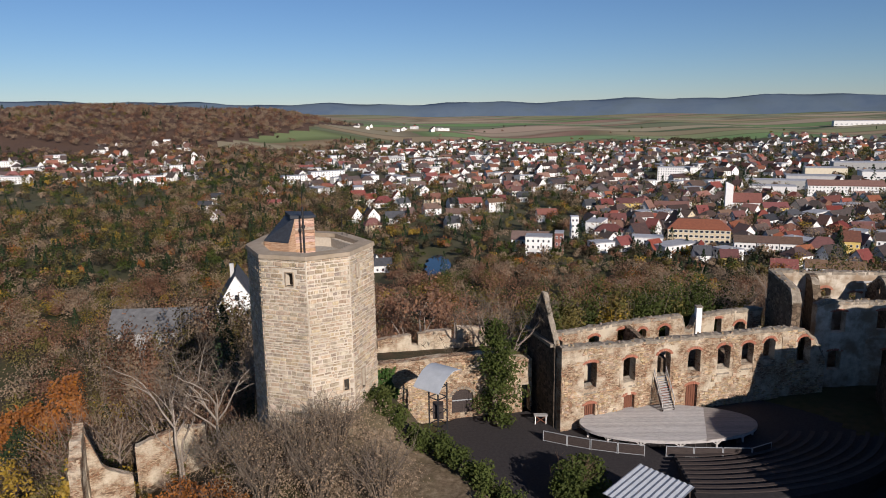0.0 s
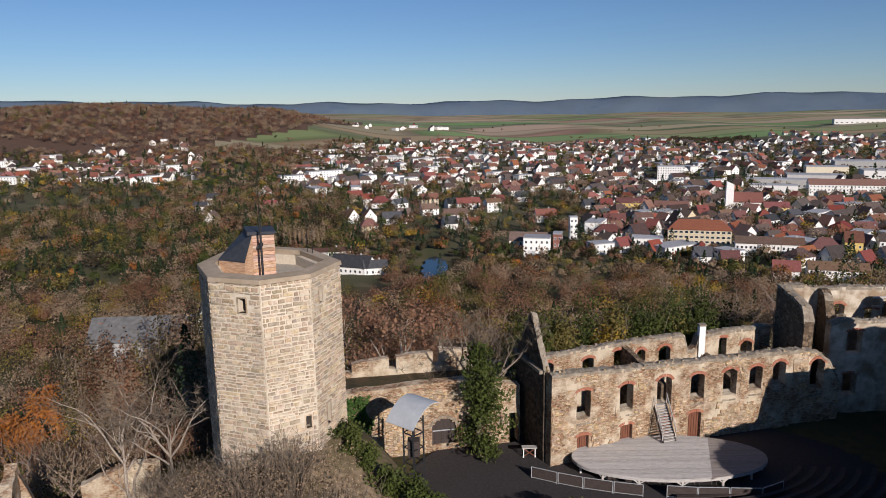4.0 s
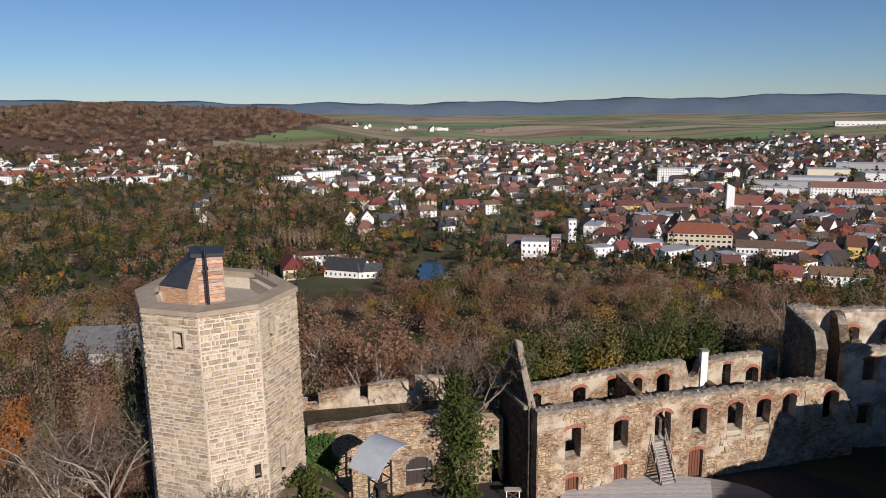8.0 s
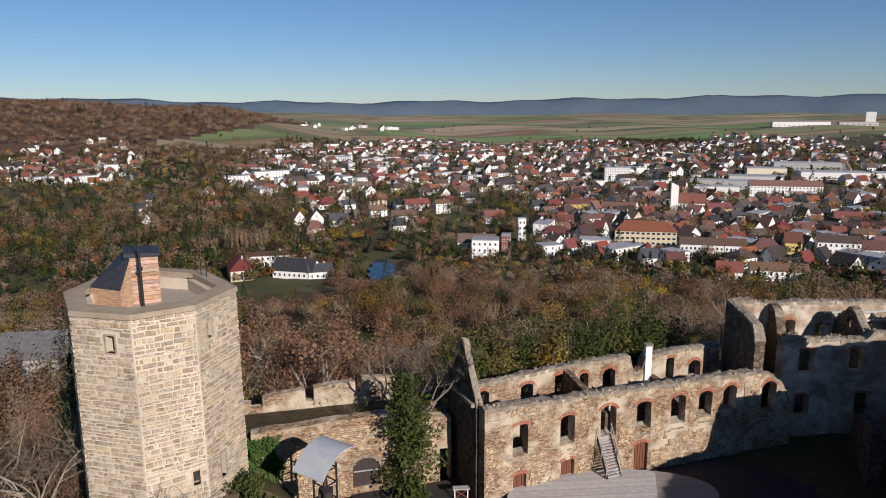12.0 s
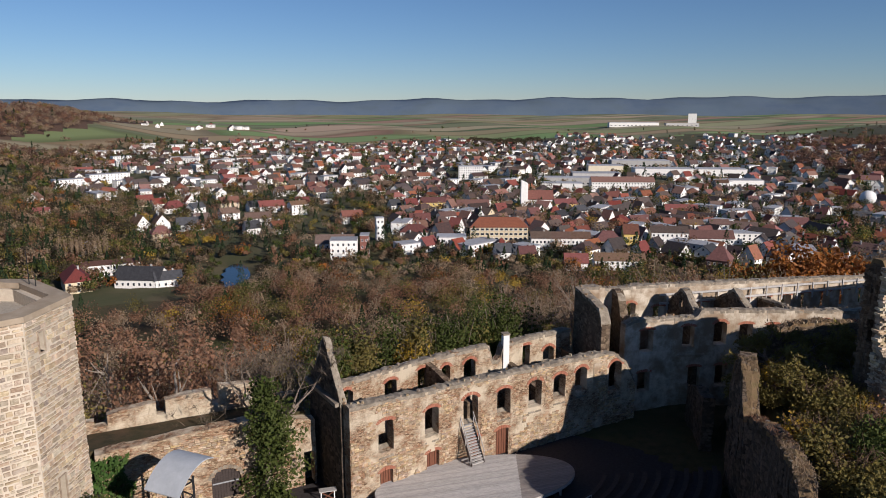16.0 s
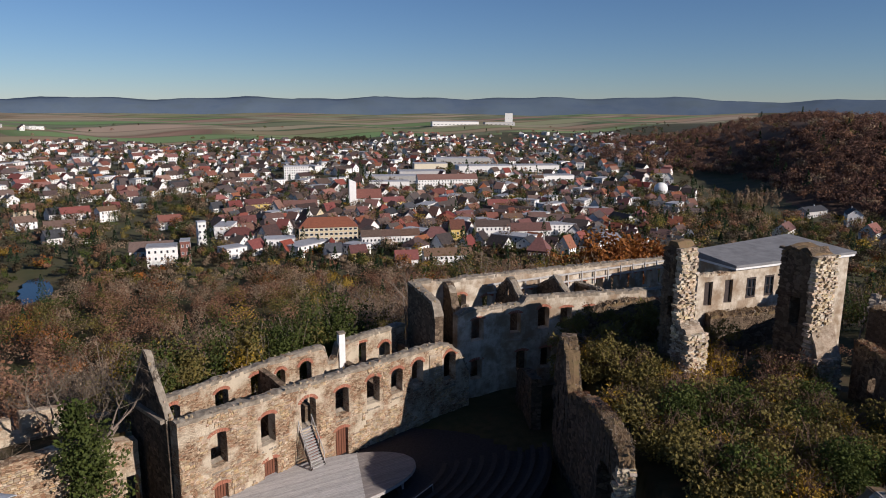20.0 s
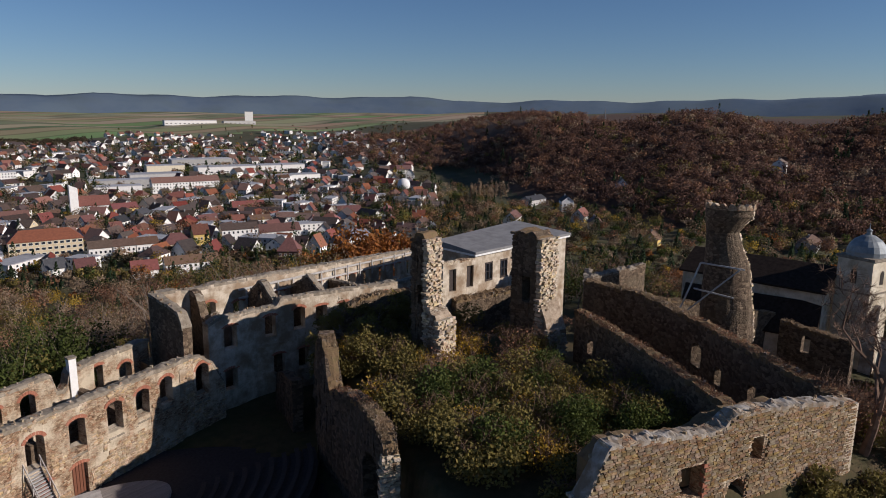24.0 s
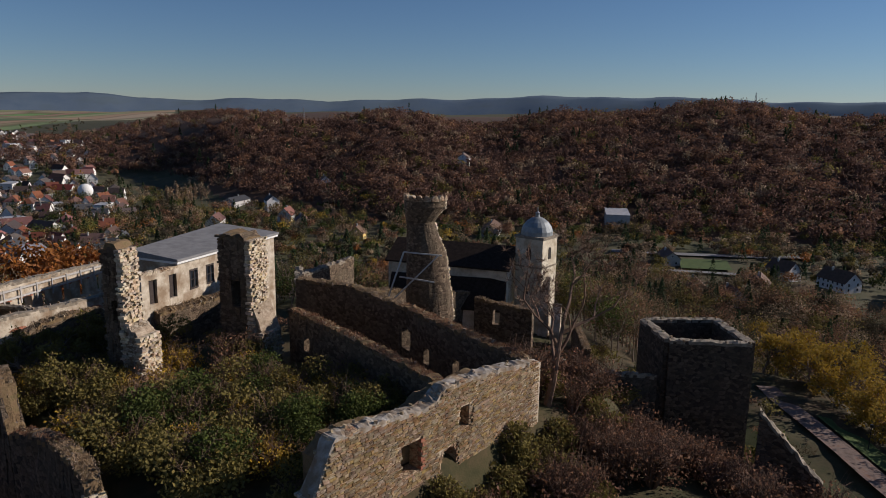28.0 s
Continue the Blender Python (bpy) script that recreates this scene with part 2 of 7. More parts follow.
# ---------------------------------------------------------------- the land
M["lawn"] = material("town_lawns", [(0.04, 0.048, 0.018), (0.08, 0.07, 0.032), (0.11, 0.088, 0.05)], 0.05, 0.95, 0, large=((0.065, 0.07, 0.028), 0.02, 0.6))
M["fields"] = material("ploughed_and_green_fields", [(0.11, 0.21, 0.06), (0.34, 0.22, 0.14), (0.15, 0.25, 0.08), (0.4, 0.29, 0.2), (0.09, 0.14, 0.055), (0.28, 0.27, 0.16), (0.3, 0.18, 0.12)], 0.0036, 0.95, 0, kind="cells", stretch=(0.5, 1.5, 1))
M["forest_floor"] = material("forest_floor", [(0.07, 0.04, 0.025), (0.13, 0.075, 0.045)], 0.3, 0.95, 0)
M["grass"] = material("mown_grass", [(0.045, 0.075, 0.018), (0.08, 0.115, 0.03)], 0.4, 0.95, 0.3, 9)
M["road_grey"] = material("worn_grey_asphalt", [(0.16, 0.155, 0.15), (0.24, 0.235, 0.23)], 0.5, 0.9, 0.1, 9)
# blue of the distance haze mixed into the woods' own colour
M["far_hills"] = material("haze_blue_far_hills", [(0.085, 0.12, 0.17), (0.11, 0.145, 0.19), (0.1, 0.13, 0.15)], 0.004, 1.0, 0, large=((0.13, 0.17, 0.2), 0.0015, 0.5), spec=0.0)
M["water"] = material("still_dark_water", [(0.01, 0.02, 0.025), (0.015, 0.03, 0.035)], 0.1, 0.06, 0.05, 1.5, spec=0.5)

RIGHT_AZ = (20, 40, 44, 50, 58, 69, 78, 87, 93, 99, 107, 125, 150)
RIGHT_UP = (0, 2, 16, 38, 63, 69, 62, 75, 86, 84, 72, 55, 20)
LEFT_AZ = (-75, -32, -21, -14, -9, -3, 4)
LEFT_UP = (60, 92, 84, 70, 40, 16, 0)


def land(x, y):
    """Height of the ground; works on arrays."""
    x, y = np.asarray(x, float), np.asarray(y, float)
    r, az = np.hypot(x, y), np.degrees(np.arctan2(x, y))
    az = np.where(az < -140, az + 360, az)
    valley = -55 + 40 * smooth(1000, 4300, r) + 3 * np.sin(x * 0.004) * np.cos(y * 0.005)
    r0 = np.interp(az, (44, 50, 58, 70), (980, 800, 600, 450))
    right = np.interp(az, RIGHT_AZ, RIGHT_UP) * smooth(0, 1, (r - r0) / 470) * (1 - 0.7 * smooth(1500, 3000, r))
    left = np.interp(az, LEFT_AZ, LEFT_UP) * smooth(800, 1900, r) * (1 - 0.5 * smooth(2000, 3600, r))
    valley = valley + right + left + 5 * np.sin(az * 0.5 + r * 0.004) * smooth(600, 900, r)
    valley = valley - 3.0 * np.exp(-(((x + 8) / 16) ** 2 + ((y - 365) / 40) ** 2))
    # the castle rock
    cx, cy = x - 38, y - 26
    u, v = (cx * 0.96 + cy * 0.27), (-cx * 0.27 + cy * 0.96)
    d = np.hypot(u / 1.75, v) + 2.5 * np.sin(np.arctan2(v, u) * 5)
    rock = 1 - smooth(34, 165, d)
    side = (x - 28.5) * 0.89 - (y - 26) * 0.45                  # metres east of the court's east wall
    mound = 7.0 * smooth(0.0, 1.2, side) * (1 - smooth(50, 54, y + 0.22 * (x - 36))) * (1 - smooth(52, 72, x))
    mound = mound - 5.0 * smooth(0.0, 3.0, -0.42 * (x - 32.6) - 0.906 * (y - 14.8)) * smooth(29, 33, x) * smooth(0, 4, mound)
    slope = 3.6 * (1 - smooth(2.5, 9.5, np.hypot((x + 14.6) / 1.15, y - 42))) + 3.2 * (1 - smooth(-2.0, 3.0, x + 0.92 * (y - 33.5) * 0.62)) * smooth(12, 36, y) * (1 - smooth(45, 52, y)) * smooth(-24, -13, x)
    west = -6.0 * (1 - smooth(-52, -18, x))
    east = -5.0 * smooth(62, 84, x) - 4.0 * smooth(4, -16, y) * smooth(40, 60, x)
    top = np.maximum(mound, slope) + west + east
    h = valley * (1 - rock) + top * rock
    # the terrace that carries the castle path
    t = np.clip(((x - 70) * 28 + (y + 25) * 5) / 809.0, 0, 1)
    spur = 1 - smooth(5, 22, np.hypot(x - 70 - 28 * t, y + 25 - 5 * t))
    return h * (1 - spur) + np.minimum(h + 14, -7.4) * spur


def field_edge(az):
    """Distance at which the open fields begin, by direction."""
    return np.interp(az, (-18, -10, -4, 0, 20, 30, 48), (1230, 1300, 1560, 1660, 1700, 1900, 2300))


def build_land():
    az = np.radians(np.concatenate([np.linspace(-40, 120, 401), np.linspace(124, 316, 49)]))
    r = np.concatenate([np.linspace(0.02, 110, 112), np.geomspace(111.2, 4800, 120)])
    A, R = np.meshgrid(az, r)
    X, Y = np.sin(A) * R, np.cos(A) * R
    Zh = land(X, Y)
    fine = np.array([wobble(a, b, 0, 0.25) * 0.35 + wobble(a, b, 3, 0.06) * 0.8 for a, b in zip(X.ravel(), Y.ravel())]).reshape(X.shape)
    court = (np.hypot((X - 14) / 20, (Y - 44) / 16) < 1) & (Zh < 0.6)
    Zh = Zh + np.where(court, -0.08, fine)
    n_r, n_a = X.shape
    verts = np.stack([X, Y, Zh], -1).reshape(-1, 3)
    i, j = np.meshgrid(np.arange(n_r - 1), np.arange(n_a), indexing="ij")
    j2 = (j + 1) % n_a
    faces = np.stack([i * n_a + j, (i + 1) * n_a + j, (i + 1) * n_a + j2, i * n_a + j2], -1).reshape(-1, 4)
    cen = verts[faces].mean(1)
    rr, aa = np.hypot(cen[:, 0], cen[:, 1]), np.degrees(np.arctan2(cen[:, 0], cen[:, 1]))
    idx = np.zeros(len(faces), int)
    idx[rr > 330] = 1
    idx[(rr > field_edge(aa)) & (aa > -18) & (aa < 54)] = 2
    idx[((aa > 44) & (rr > 480) & (rr < 1750) & (cen[:, 2] > -50 + 4 * np.sin(cen[:, 0] * 0.02))) | ((aa < -18) & (rr > 1000) & (rr < 2400))] = 4
    idx[(aa > -40) & (aa < -6.5) & (rr > np.interp(aa, (-19, -11, -6.5), (1250, 1560, 2250))) & (rr < 2500)] = 4
    idx[(cen[:, 0] > -13) & (cen[:, 0] < 2) & (cen[:, 1] > 16) & (cen[:, 1] < 43) & (cen[:, 2] > 0.7)] = 3
    me = np_mesh("ground", verts, faces, [M["ground"], M["lawn"], M["fields"], M["scree"], M["forest_floor"]], idx)
    me.shade_smooth()
    ob = new("ground", me)
    tagged(ob, "grassy castle hill and valley floor with fallen leaves", "ground", kind="structure")
    # the ridges on the horizon, distance haze painted into their blue colour
    az = np.linspace(-45, 120, 331)
    up = np.interp(az, (-45, -27, -15, -5, 5, 18, 26, 30, 36, 46, 54, 60, 71, 80, 89, 106, 120), (100, 112, 84, 74, 76, 88, 92, 95, 92, 102, 76, 82, 92, 124, 138, 106, 100))
    up = up + 7 * np.sin(az * 0.55) + 4 * np.sin(az * 1.3 + 1) + np.array([3.0 * wobble(a, 0, 0, 1.7) for a in az])
    rows = []
    for rad, f in ((4500, -0.25), (4620, 0.35), (4780, 0.85), (4900, 1.0), (4960, 0.4)):
        a = np.radians(az)
        rows.append(np.stack([np.sin(a) * rad, np.cos(a) * rad, np.where(f < 0, -25, up * f + (f < 1) * 6 * np.sin(az * 0.9 + rad))], -1))
    verts = np.concatenate(rows)
    n = len(az)
    i, j = np.meshgrid(np.arange(len(rows) - 1), np.arange(n - 1), indexing="ij")
    faces = np.stack([i * n + j, (i + 1) * n + j, (i + 1) * n + j + 1, i * n + j + 1], -1).reshape(-1, 4)
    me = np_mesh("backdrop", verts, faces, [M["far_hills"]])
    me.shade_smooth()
    tagged(new("backdrop", me), "wooded ridges on the far horizon, blue with painted haze", "hills", kind="structure")
    # playing field and road in the side valley
    for nm, label, mt, line, half in (("sports_field", "mown green playing field in the side valley", "grass", [(394, -27), (397, -53)], 13), ("road", "grey valley road past the playing field", "road_grey", [(418, 10), (419, -20), (428, -74), (440, -110)], 4), ("lane", "pale lane beside the playing field", "road_grey", [(372, -8), (374, -30), (376, -60)], 2.5)):
        vs, fs = [], []
        for k, (x, y) in enumerate(line):
            for e in (-half, half):
                vs.append((x + e, y, float(land(x + e, y)) + 1.1))
            if k:
                fs.append((2 * k - 2, 2 * k - 1, 2 * k + 1, 2 * k))
        tagged(new(nm, np_mesh(nm, vs, fs, [M[mt]])), label, nm.split("_")[-1], kind="structure")
    # the mill pond and the river below the castle
    n = 28
    vs = [(-6.5 + 7.0 * math.cos(2 * math.pi * k / n) * (1 + 0.15 * math.sin(3 * k)), 364 + 31 * math.sin(2 * math.pi * k / n), -55.6) for k in range(n)] + [(-6.5, 364, -55.6)]
    fs = [(k, (k + 1) % n, n) for k in range(n)]
    tagged(new("water", np_mesh("water", vs, fs, [M["water"]])), "still dark mill pond and river", "water", kind="structure")


build_land()


# ---------------------------------------------------------------- ruin walls
def ruin_wall(b, p, q, z0, top, thick, holes=(), step=0.6, rough=0.05, ragged=0.25, seed=0.0):
    """A standing wall from p to q. top: height, or a function of metres along; holes: (middle, width, sill, head, arched)."""
    p, q = Vector((*p, 0)), Vector((*q, 0))
    run = (q - p).length
    d = (q - p) / run
    nrm = Vector((d.y, -d.x, 0))                # towards the right of the run
    heights = top if callable(top) else (lambda s: top)
    cuts = set(np.linspace(0, run, max(2, int(run / step) + 1)).tolist())
    for m, w, lo, hi, arch in holes:
        cuts |= {m - w / 2 + w * k / 6 for k in range(7)}
    cuts = sorted(c for c in cuts if -1e-6 <= c <= run + 1e-6)
    cuts = [c for i, c in enumerate(cuts) if i == 0 or c - cuts[i - 1] > 0.02]

    def crown(s):
        w = p + d * s
        return heights(s) + ragged * (wobble(w.x, w.y, seed, 0.7) + 0.6 * wobble(w.x, w.y, seed + 5, 2.3))

    def at(s, z, side):
        w = p + d * s
        j = rough * (wobble(w.x + side * 9, w.y, z, 1.3) + wobble(w.x, w.y + side * 7, z, 3.1))
        w = w + nrm * (side * thick / 2 + j)
        return (w.x, w.y, z)

    for s0, s1 in zip(cuts, cuts[1:]):
        mid = (s0 + s1) / 2
        spans = [(z0, None)]
        for m, w, lo, hi, arch in holes:
            if abs(mid - m) < w / 2:
                rise = arch * w * (1 - (2 * (mid - m) / w) ** 2) ** 0.5 if arch else 0.0
                ztop = hi - arch * w + rise if arch else hi
                new_spans = []
                for a, c in spans:
                    if (c is not None and c <= lo) or a >= ztop:
                        new_spans.append((a, c))
                    else:
                        new_spans += [(a, lo), (ztop, c)]
                spans = new_spans
        for a, c in spans:
            e0, e1 = (crown(s0), crown(s1)) if c is None else (c, c)
            if max(e0, e1) - a < 0.05:
                continue
            n = max(1, int((max(e0, e1) - a) / 0.9))
            for k in range(n):
                f0, f1 = k / n, (k + 1) / n
                la, lb, ha, hb = a + (e0 - a) * f0, a + (e1 - a) * f0, a + (e0 - a) * f1, a + (e1 - a) * f1
                b.quad_solid([at(s0, la, 1), at(s1, lb, 1), at(s1, lb, -1), at(s0, la, -1), at(s0, ha, 1), at(s1, hb, 1), at(s1, hb, -1), at(s0, ha, -1)])
    return b


def lerp(points):
    xs, ys = zip(*points)
    return lambda s: float(np.interp(s, xs, ys))



# ---------------------------------------------------------------- the town
M["house_white"] = material("white_render", [(0.72, 0.69, 0.64), (0.84, 0.82, 0.78)], 0.8, 0.9, 0.1, 20, random_hue=0.1)
M["house_cream"] = material("cream_render", [(0.6, 0.5, 0.34), (0.7, 0.6, 0.44)], 0.8, 0.9, 0.1, 20, random_hue=0.2)
M["house_yellow"] = material("yellow_render", [(0.6, 0.42, 0.12), (0.68, 0.5, 0.18)], 0.8, 0.9, 0.1, 20)
M["house_grey"] = material("grey_concrete", [(0.36, 0.35, 0.33), (0.48, 0.46, 0.43)], 0.6, 0.9, 0.1, 20, random_hue=0.15)
M["roof_red"] = material("red_clay_tiles", [(0.13, 0.052, 0.042), (0.21, 0.083, 0.062)], 0.9, 0.8, 0.2, 8, random_hue=0.3)
M["roof_brown"] = material("brown_tiles", [(0.09, 0.055, 0.04), (0.16, 0.1, 0.075)], 0.9, 0.8, 0.2, 8, random_hue=0.35)
M["roof_dark"] = material("dark_slate_roof", [(0.035, 0.035, 0.038), (0.075, 0.075, 0.08)], 0.9, 0.7, 0.2, 8, random_hue=0.4)
M["roof_flat"] = material("pale_flat_roof", [(0.28, 0.28, 0.29), (0.42, 0.42, 0.43)], 0.4, 0.7, 0.1, 8, random_hue=0.2)
M["house_white_far"] = material("white_render_joined", [(0.7, 0.67, 0.61), (0.82, 0.8, 0.76)], 0.8, 0.9, 0, random_hue=0.14, island=True)
M["roof_red_far"] = material("red_tiles_joined", [(0.15, 0.06, 0.045), (0.23, 0.1, 0.072)], 0.9, 0.8, 0, random_hue=0.35, island=True)
M["roof_dark_far"] = material("dark_tiles_joined", [(0.045, 0.035, 0.032), (0.1, 0.068, 0.058)], 0.9, 0.8, 0, random_hue=0.4, island=True)

M["roof_grey"] = material("grey_weathered_tiles", [(0.15, 0.145, 0.145), (0.25, 0.245, 0.24)], 0.9, 0.8, 0.2, 8)
M["barn_roof"] = material("old_grey_barn_tiles", [(0.085, 0.083, 0.082), (0.15, 0.147, 0.145)], 0.9, 0.85, 0.3, 8)
M["steel_grey"] = material("grey_galvanised_lattice", [(0.2, 0.2, 0.21), (0.3, 0.3, 0.31)], 3, 0.6, 0.1, 20)

rng = np.random.default_rng(11)
WINDOW = {}


def window_mesh(w, h):
    """A pane in a frame, set 3 cm proud of its wall, facing -y."""
    key = (round(w, 2), round(h, 2))
    if key not in WINDOW:
        b = Build().box(-w / 2, -0.03, 0, w / 2, 0.06, h)
        n = len(b.f)
        t = 0.12
        for x0, z0, x1, z1 in ((-w / 2 - t, -t, w / 2 + t, 0), (-w / 2 - t, h, w / 2 + t, h + t), (-w / 2 - t, 0, -w / 2, h), (w / 2, 0, w / 2 + t, h)):
            b.box(x0, -0.07, z0, x1, 0.06, z1)
        WINDOW[key] = np_mesh("window", b.v, b.f, [M["pane"], M["white_paint"]], [0] * n + [1] * (len(b.f) - n))
    return WINDOW[key]


def add_windows(parent, w, d, h, storeys, every=2.6, size=(1.0, 1.35), sides=True):
    """Rows of windows on the walls of a box w x d centred on its Empty."""
    for st in range(storeys):
        z = 0.9 + st * (h - 0.2) / storeys
        n = max(2, int(w / every))
        for k in range(n):
            x = (k + 0.5) / n * w - w / 2
            for y, rz in ((-d / 2, 0), (d / 2, 180)):
                ob = new("window", window_mesh(*size))
                ob.parent, ob.matrix_basis = parent, pose(x, y, z, 0, 0, rz)
        if sides:
            n = max(1, int(d / (every * 1.3)))
            for k in range(n):
                y = (k + 0.5) / n * d - d / 2
                for x, rz in ((-w / 2, -90), (w / 2, 90)):
                    ob = new("window", window_mesh(*size))
                    ob.parent, ob.matrix_basis = parent, pose(x, y, z, 0, 0, rz)


def gable_roof(w, d, h, rh, over=0.5, hip=0.0):
    """A pitched roof of real thickness over a box, its ridge along x."""
    b = Build()
    t = 0.25
    for sgn in (-1, 1):
        lo, hi = [(-w / 2 - over, sgn * (d / 2 + over), h - over * rh / (d / 2)), (w / 2 + over, sgn * (d / 2 + over), h - over * rh / (d / 2))], [(w / 2 + over - hip, 0, h + rh), (-w / 2 - over + hip, 0, h + rh)]
        quad = lo + hi if sgn < 0 else [lo[1], lo[0], hi[1], hi[0]]
        b.quad_solid(quad + [(x, y, z + t) for x, y, z in quad])
    if hip:
        for sgn in (-1, 1):
            e = sgn * (w / 2 + over)
            z = h - over * rh / (d / 2)
            quad = [(e, -sgn * -(d / 2 + over), z), (e, -sgn * (d / 2 + over), z), (e - sgn * hip, 0, h + rh), (e - sgn * hip, 0, h + rh)]
            b.quad_solid(quad + [(x, y, z + t) for x, y, z in quad])
    return b


def house_body(w, d, h, rh, hip=False):
    """Walls with gables."""
    b = Build().box(-w / 2, -d / 2, -4, w / 2, d / 2, h)
    if rh and not hip:
        b.quad_solid([(-w / 2, -d / 2, h), (w / 2, -d / 2, h), (w / 2, d / 2, h), (-w / 2, d / 2, h), (-w / 2, -0.05, h + rh - 0.1), (w / 2, -0.05, h + rh - 0.1), (w / 2, 0.05, h + rh - 0.1), (-w / 2, 0.05, h + rh - 0.1)])
    return b


def house(label, w, d, h, rh, wall, roof, storeys=1, hip=False, chimney=True, name="house", category="house", group="", every=2.6, size=(1.0, 1.35)):
    ob = thing(name, label, category, group)
    part("wall", house_body(w, d, h, rh, hip), M[wall], ob)
    if rh:
        rf = part("roof", gable_roof(w, d, h, rh, hip=(d * 0.45 if hip else 0)), M[roof], ob)
        if chimney:
            part("chimney", Build().box(w * 0.2 - 0.4, 0.6, h + rh * 0.4, w * 0.2 + 0.4, 1.4, h + rh + 1.0), M["house_grey"], rf)
        if not hip and storeys < 3:
            for sgn, rz in ((-1, -90), (1, 90)):
                g = new("window", window_mesh(0.9, 1.1))
                g.parent, g.matrix_basis = ob, pose(sgn * w / 2, 0, h + rh * 0.2, 0, 0, rz)
    else:
        b = Build().box(-w / 2 - 0.2, -d / 2 - 0.2, h, w / 2 + 0.2, d / 2 + 0.2, h + 0.5)
        part("roof", b, M[roof], ob)
    add_windows(ob, w, d, h, storeys, every, size)
    return ob


def ground_at(x, y):
    return float(land(x, y))


TAKEN = []


def place(ob, x, y, turn):
    ob.matrix_world = pose(x, y, ground_at(x, y), 0, 0, turn)
    return ob


def landmark(x, y, turn, *args, clear=None, **kw):
    ob = house(*args, **kw)
    place(ob, x, y, turn)
    TAKEN.append((x, y, clear or max(args[1], args[2]) * 0.62))
    return ob


def build_landmarks():
    lm = landmark
    lm(154, 411, -16, "cream hotel with balconies and a broad red hipped roof", 36, 14, 12, 5, "house_cream", "roof_red", 4, hip=True, name="hotel", category="hotel", every=2.8, size=(1.9, 1.3))
    for k in range(3):
        lm(172 + 11.5 * k, 386 - 3.6 * k, -18, "long white town house with a brown roof", 11.5, 10, 8, 3, "house_white", "roof_brown", 2, name="town_house", category="house", every=2.2)
    lm(270, 822, -15, "white apartment block with a flat roof", 30, 14, 15, 0, "house_white", "roof_flat", 5, name="apartment_block", category="apartments")
    lm(398, 680, -18, "long white school under a red roof", 68, 15, 10, 5, "house_white", "roof_red", 3, name="school", category="school", every=3.2)
    lm(1630, 2300, -35, "tall white grain silo block", 30, 22, 42, 0, "house_white", "roof_flat", 2, name="silo", category="silo", every=10)
    lm(1320, 2200, -20, "long white factory hall", 170, 40, 12, 0, "house_white", "roof_flat", 1, name="factory_hall", category="factory", every=14, size=(6, 2))
    lm(1480, 2150, -22, "low grey factory hall", 110, 40, 9, 0, "house_grey", "roof_flat", 1, name="factory_hall", category="factory", every=14, size=(6, 2))
    for x, y, w, d, h, m in ((372, 764, 80, 22, 8, "house_grey"), (430, 800, 60, 26, 10, "house_grey"), (500, 760, 70, 26, 8, "house_white"), (470, 850, 46, 24, 12, "house_cream"), (560, 700, 60, 22, 7, "house_white"), (610, 800, 70, 30, 9, "house_white"), (540, 880, 80, 30, 8, "house_grey"), (330, 690, 44, 18, 8, "house_white")):
        lm(x, y, -20, "low industrial hall with a flat pale roof", w, d, h, 0, m, "roof_flat", 1, name="industrial_hall", category="factory", every=6, size=(3, 1.6))
    lm(53, 392, -12, "white and red apartment house by the river", 15, 11, 11, 0, "house_white", "roof_flat", 3, name="apartment_house", category="apartments", clear=12)
    lm(66, 398, -12, "red brick stair block beside the apartment house", 5, 9, 12, 0, "roof_red", "roof_flat", 3, name="stair_block", category="building")
    lm(50, 408, -12, "white house with a broad brown roof", 22, 12, 7, 4, "house_white", "roof_brown", 2)
    lm(83, 441, 0, "pale concrete fire-station tower", 5, 5, 15, 0, "house_white", "roof_flat", 4, name="hose_tower", category="tower")
    lm(-79, 355, -72, "cream farmhouse with a red hipped roof", 20, 11, 6, 5, "house_cream", "roof_red", 2, hip=True)
    lm(-68, 382, 10, "long white flat-pitched two-storey house", 27, 11, 6.5, 1.2, "house_white", "roof_brown", 2)
    lm(-50, 356, -20, "dark-roofed villa with white dormers", 22, 12, 4, 5, "house_white", "roof_dark", 1)
    lm(-38, 352, 10, "small white house with a terrace", 12, 9, 4, 3, "house_white", "roof_dark", 1)
    lm(235, 300, -50, "red brick villa with a steep hipped roof", 11, 10, 8, 6, "roof_red", "roof_red", 2, hip=True, name="villa", category="house")
    lm(151, 357, -10, "small yellow house with a red roof", 9, 8, 5, 3.5, "house_yellow", "roof_red", 1)
    lm(189, 322, -20, "long white house with a brown roof", 26, 10, 6, 3, "house_white", "roof_brown", 2)
    lm(168, 330, -20, "white house with a bright red roof", 12, 9, 4.5, 4, "house_white", "roof_red", 1)
    lm(106, 440, -15, "white hall with a red roof", 18, 12, 6, 4, "house_white", "roof_red", 2, hip=True)
    lm(122, 408, -16, "modern white pavilion with a flat roof", 18, 12, 7, 0, "house_white", "roof_flat", 2, name="pavilion", category="building")
    lm(210, 372, -20, "pale town house with a red hipped roof", 16, 12, 7, 5, "house_cream", "roof_red", 2, hip=True, name="town_house")
    lm(230, 380, -20, "yellow gabled town house", 9, 10, 9, 5, "house_yellow", "roof_red", 2, name="town_house")
    lm(252, 372, -22, "white three-storey town house", 22, 11, 10, 3, "house_white", "roof_brown", 3, name="town_house")
    lm(275, 362, -22, "long white town house with a red roof", 26, 11, 7, 4, "house_white", "roof_red", 2, name="town_house")
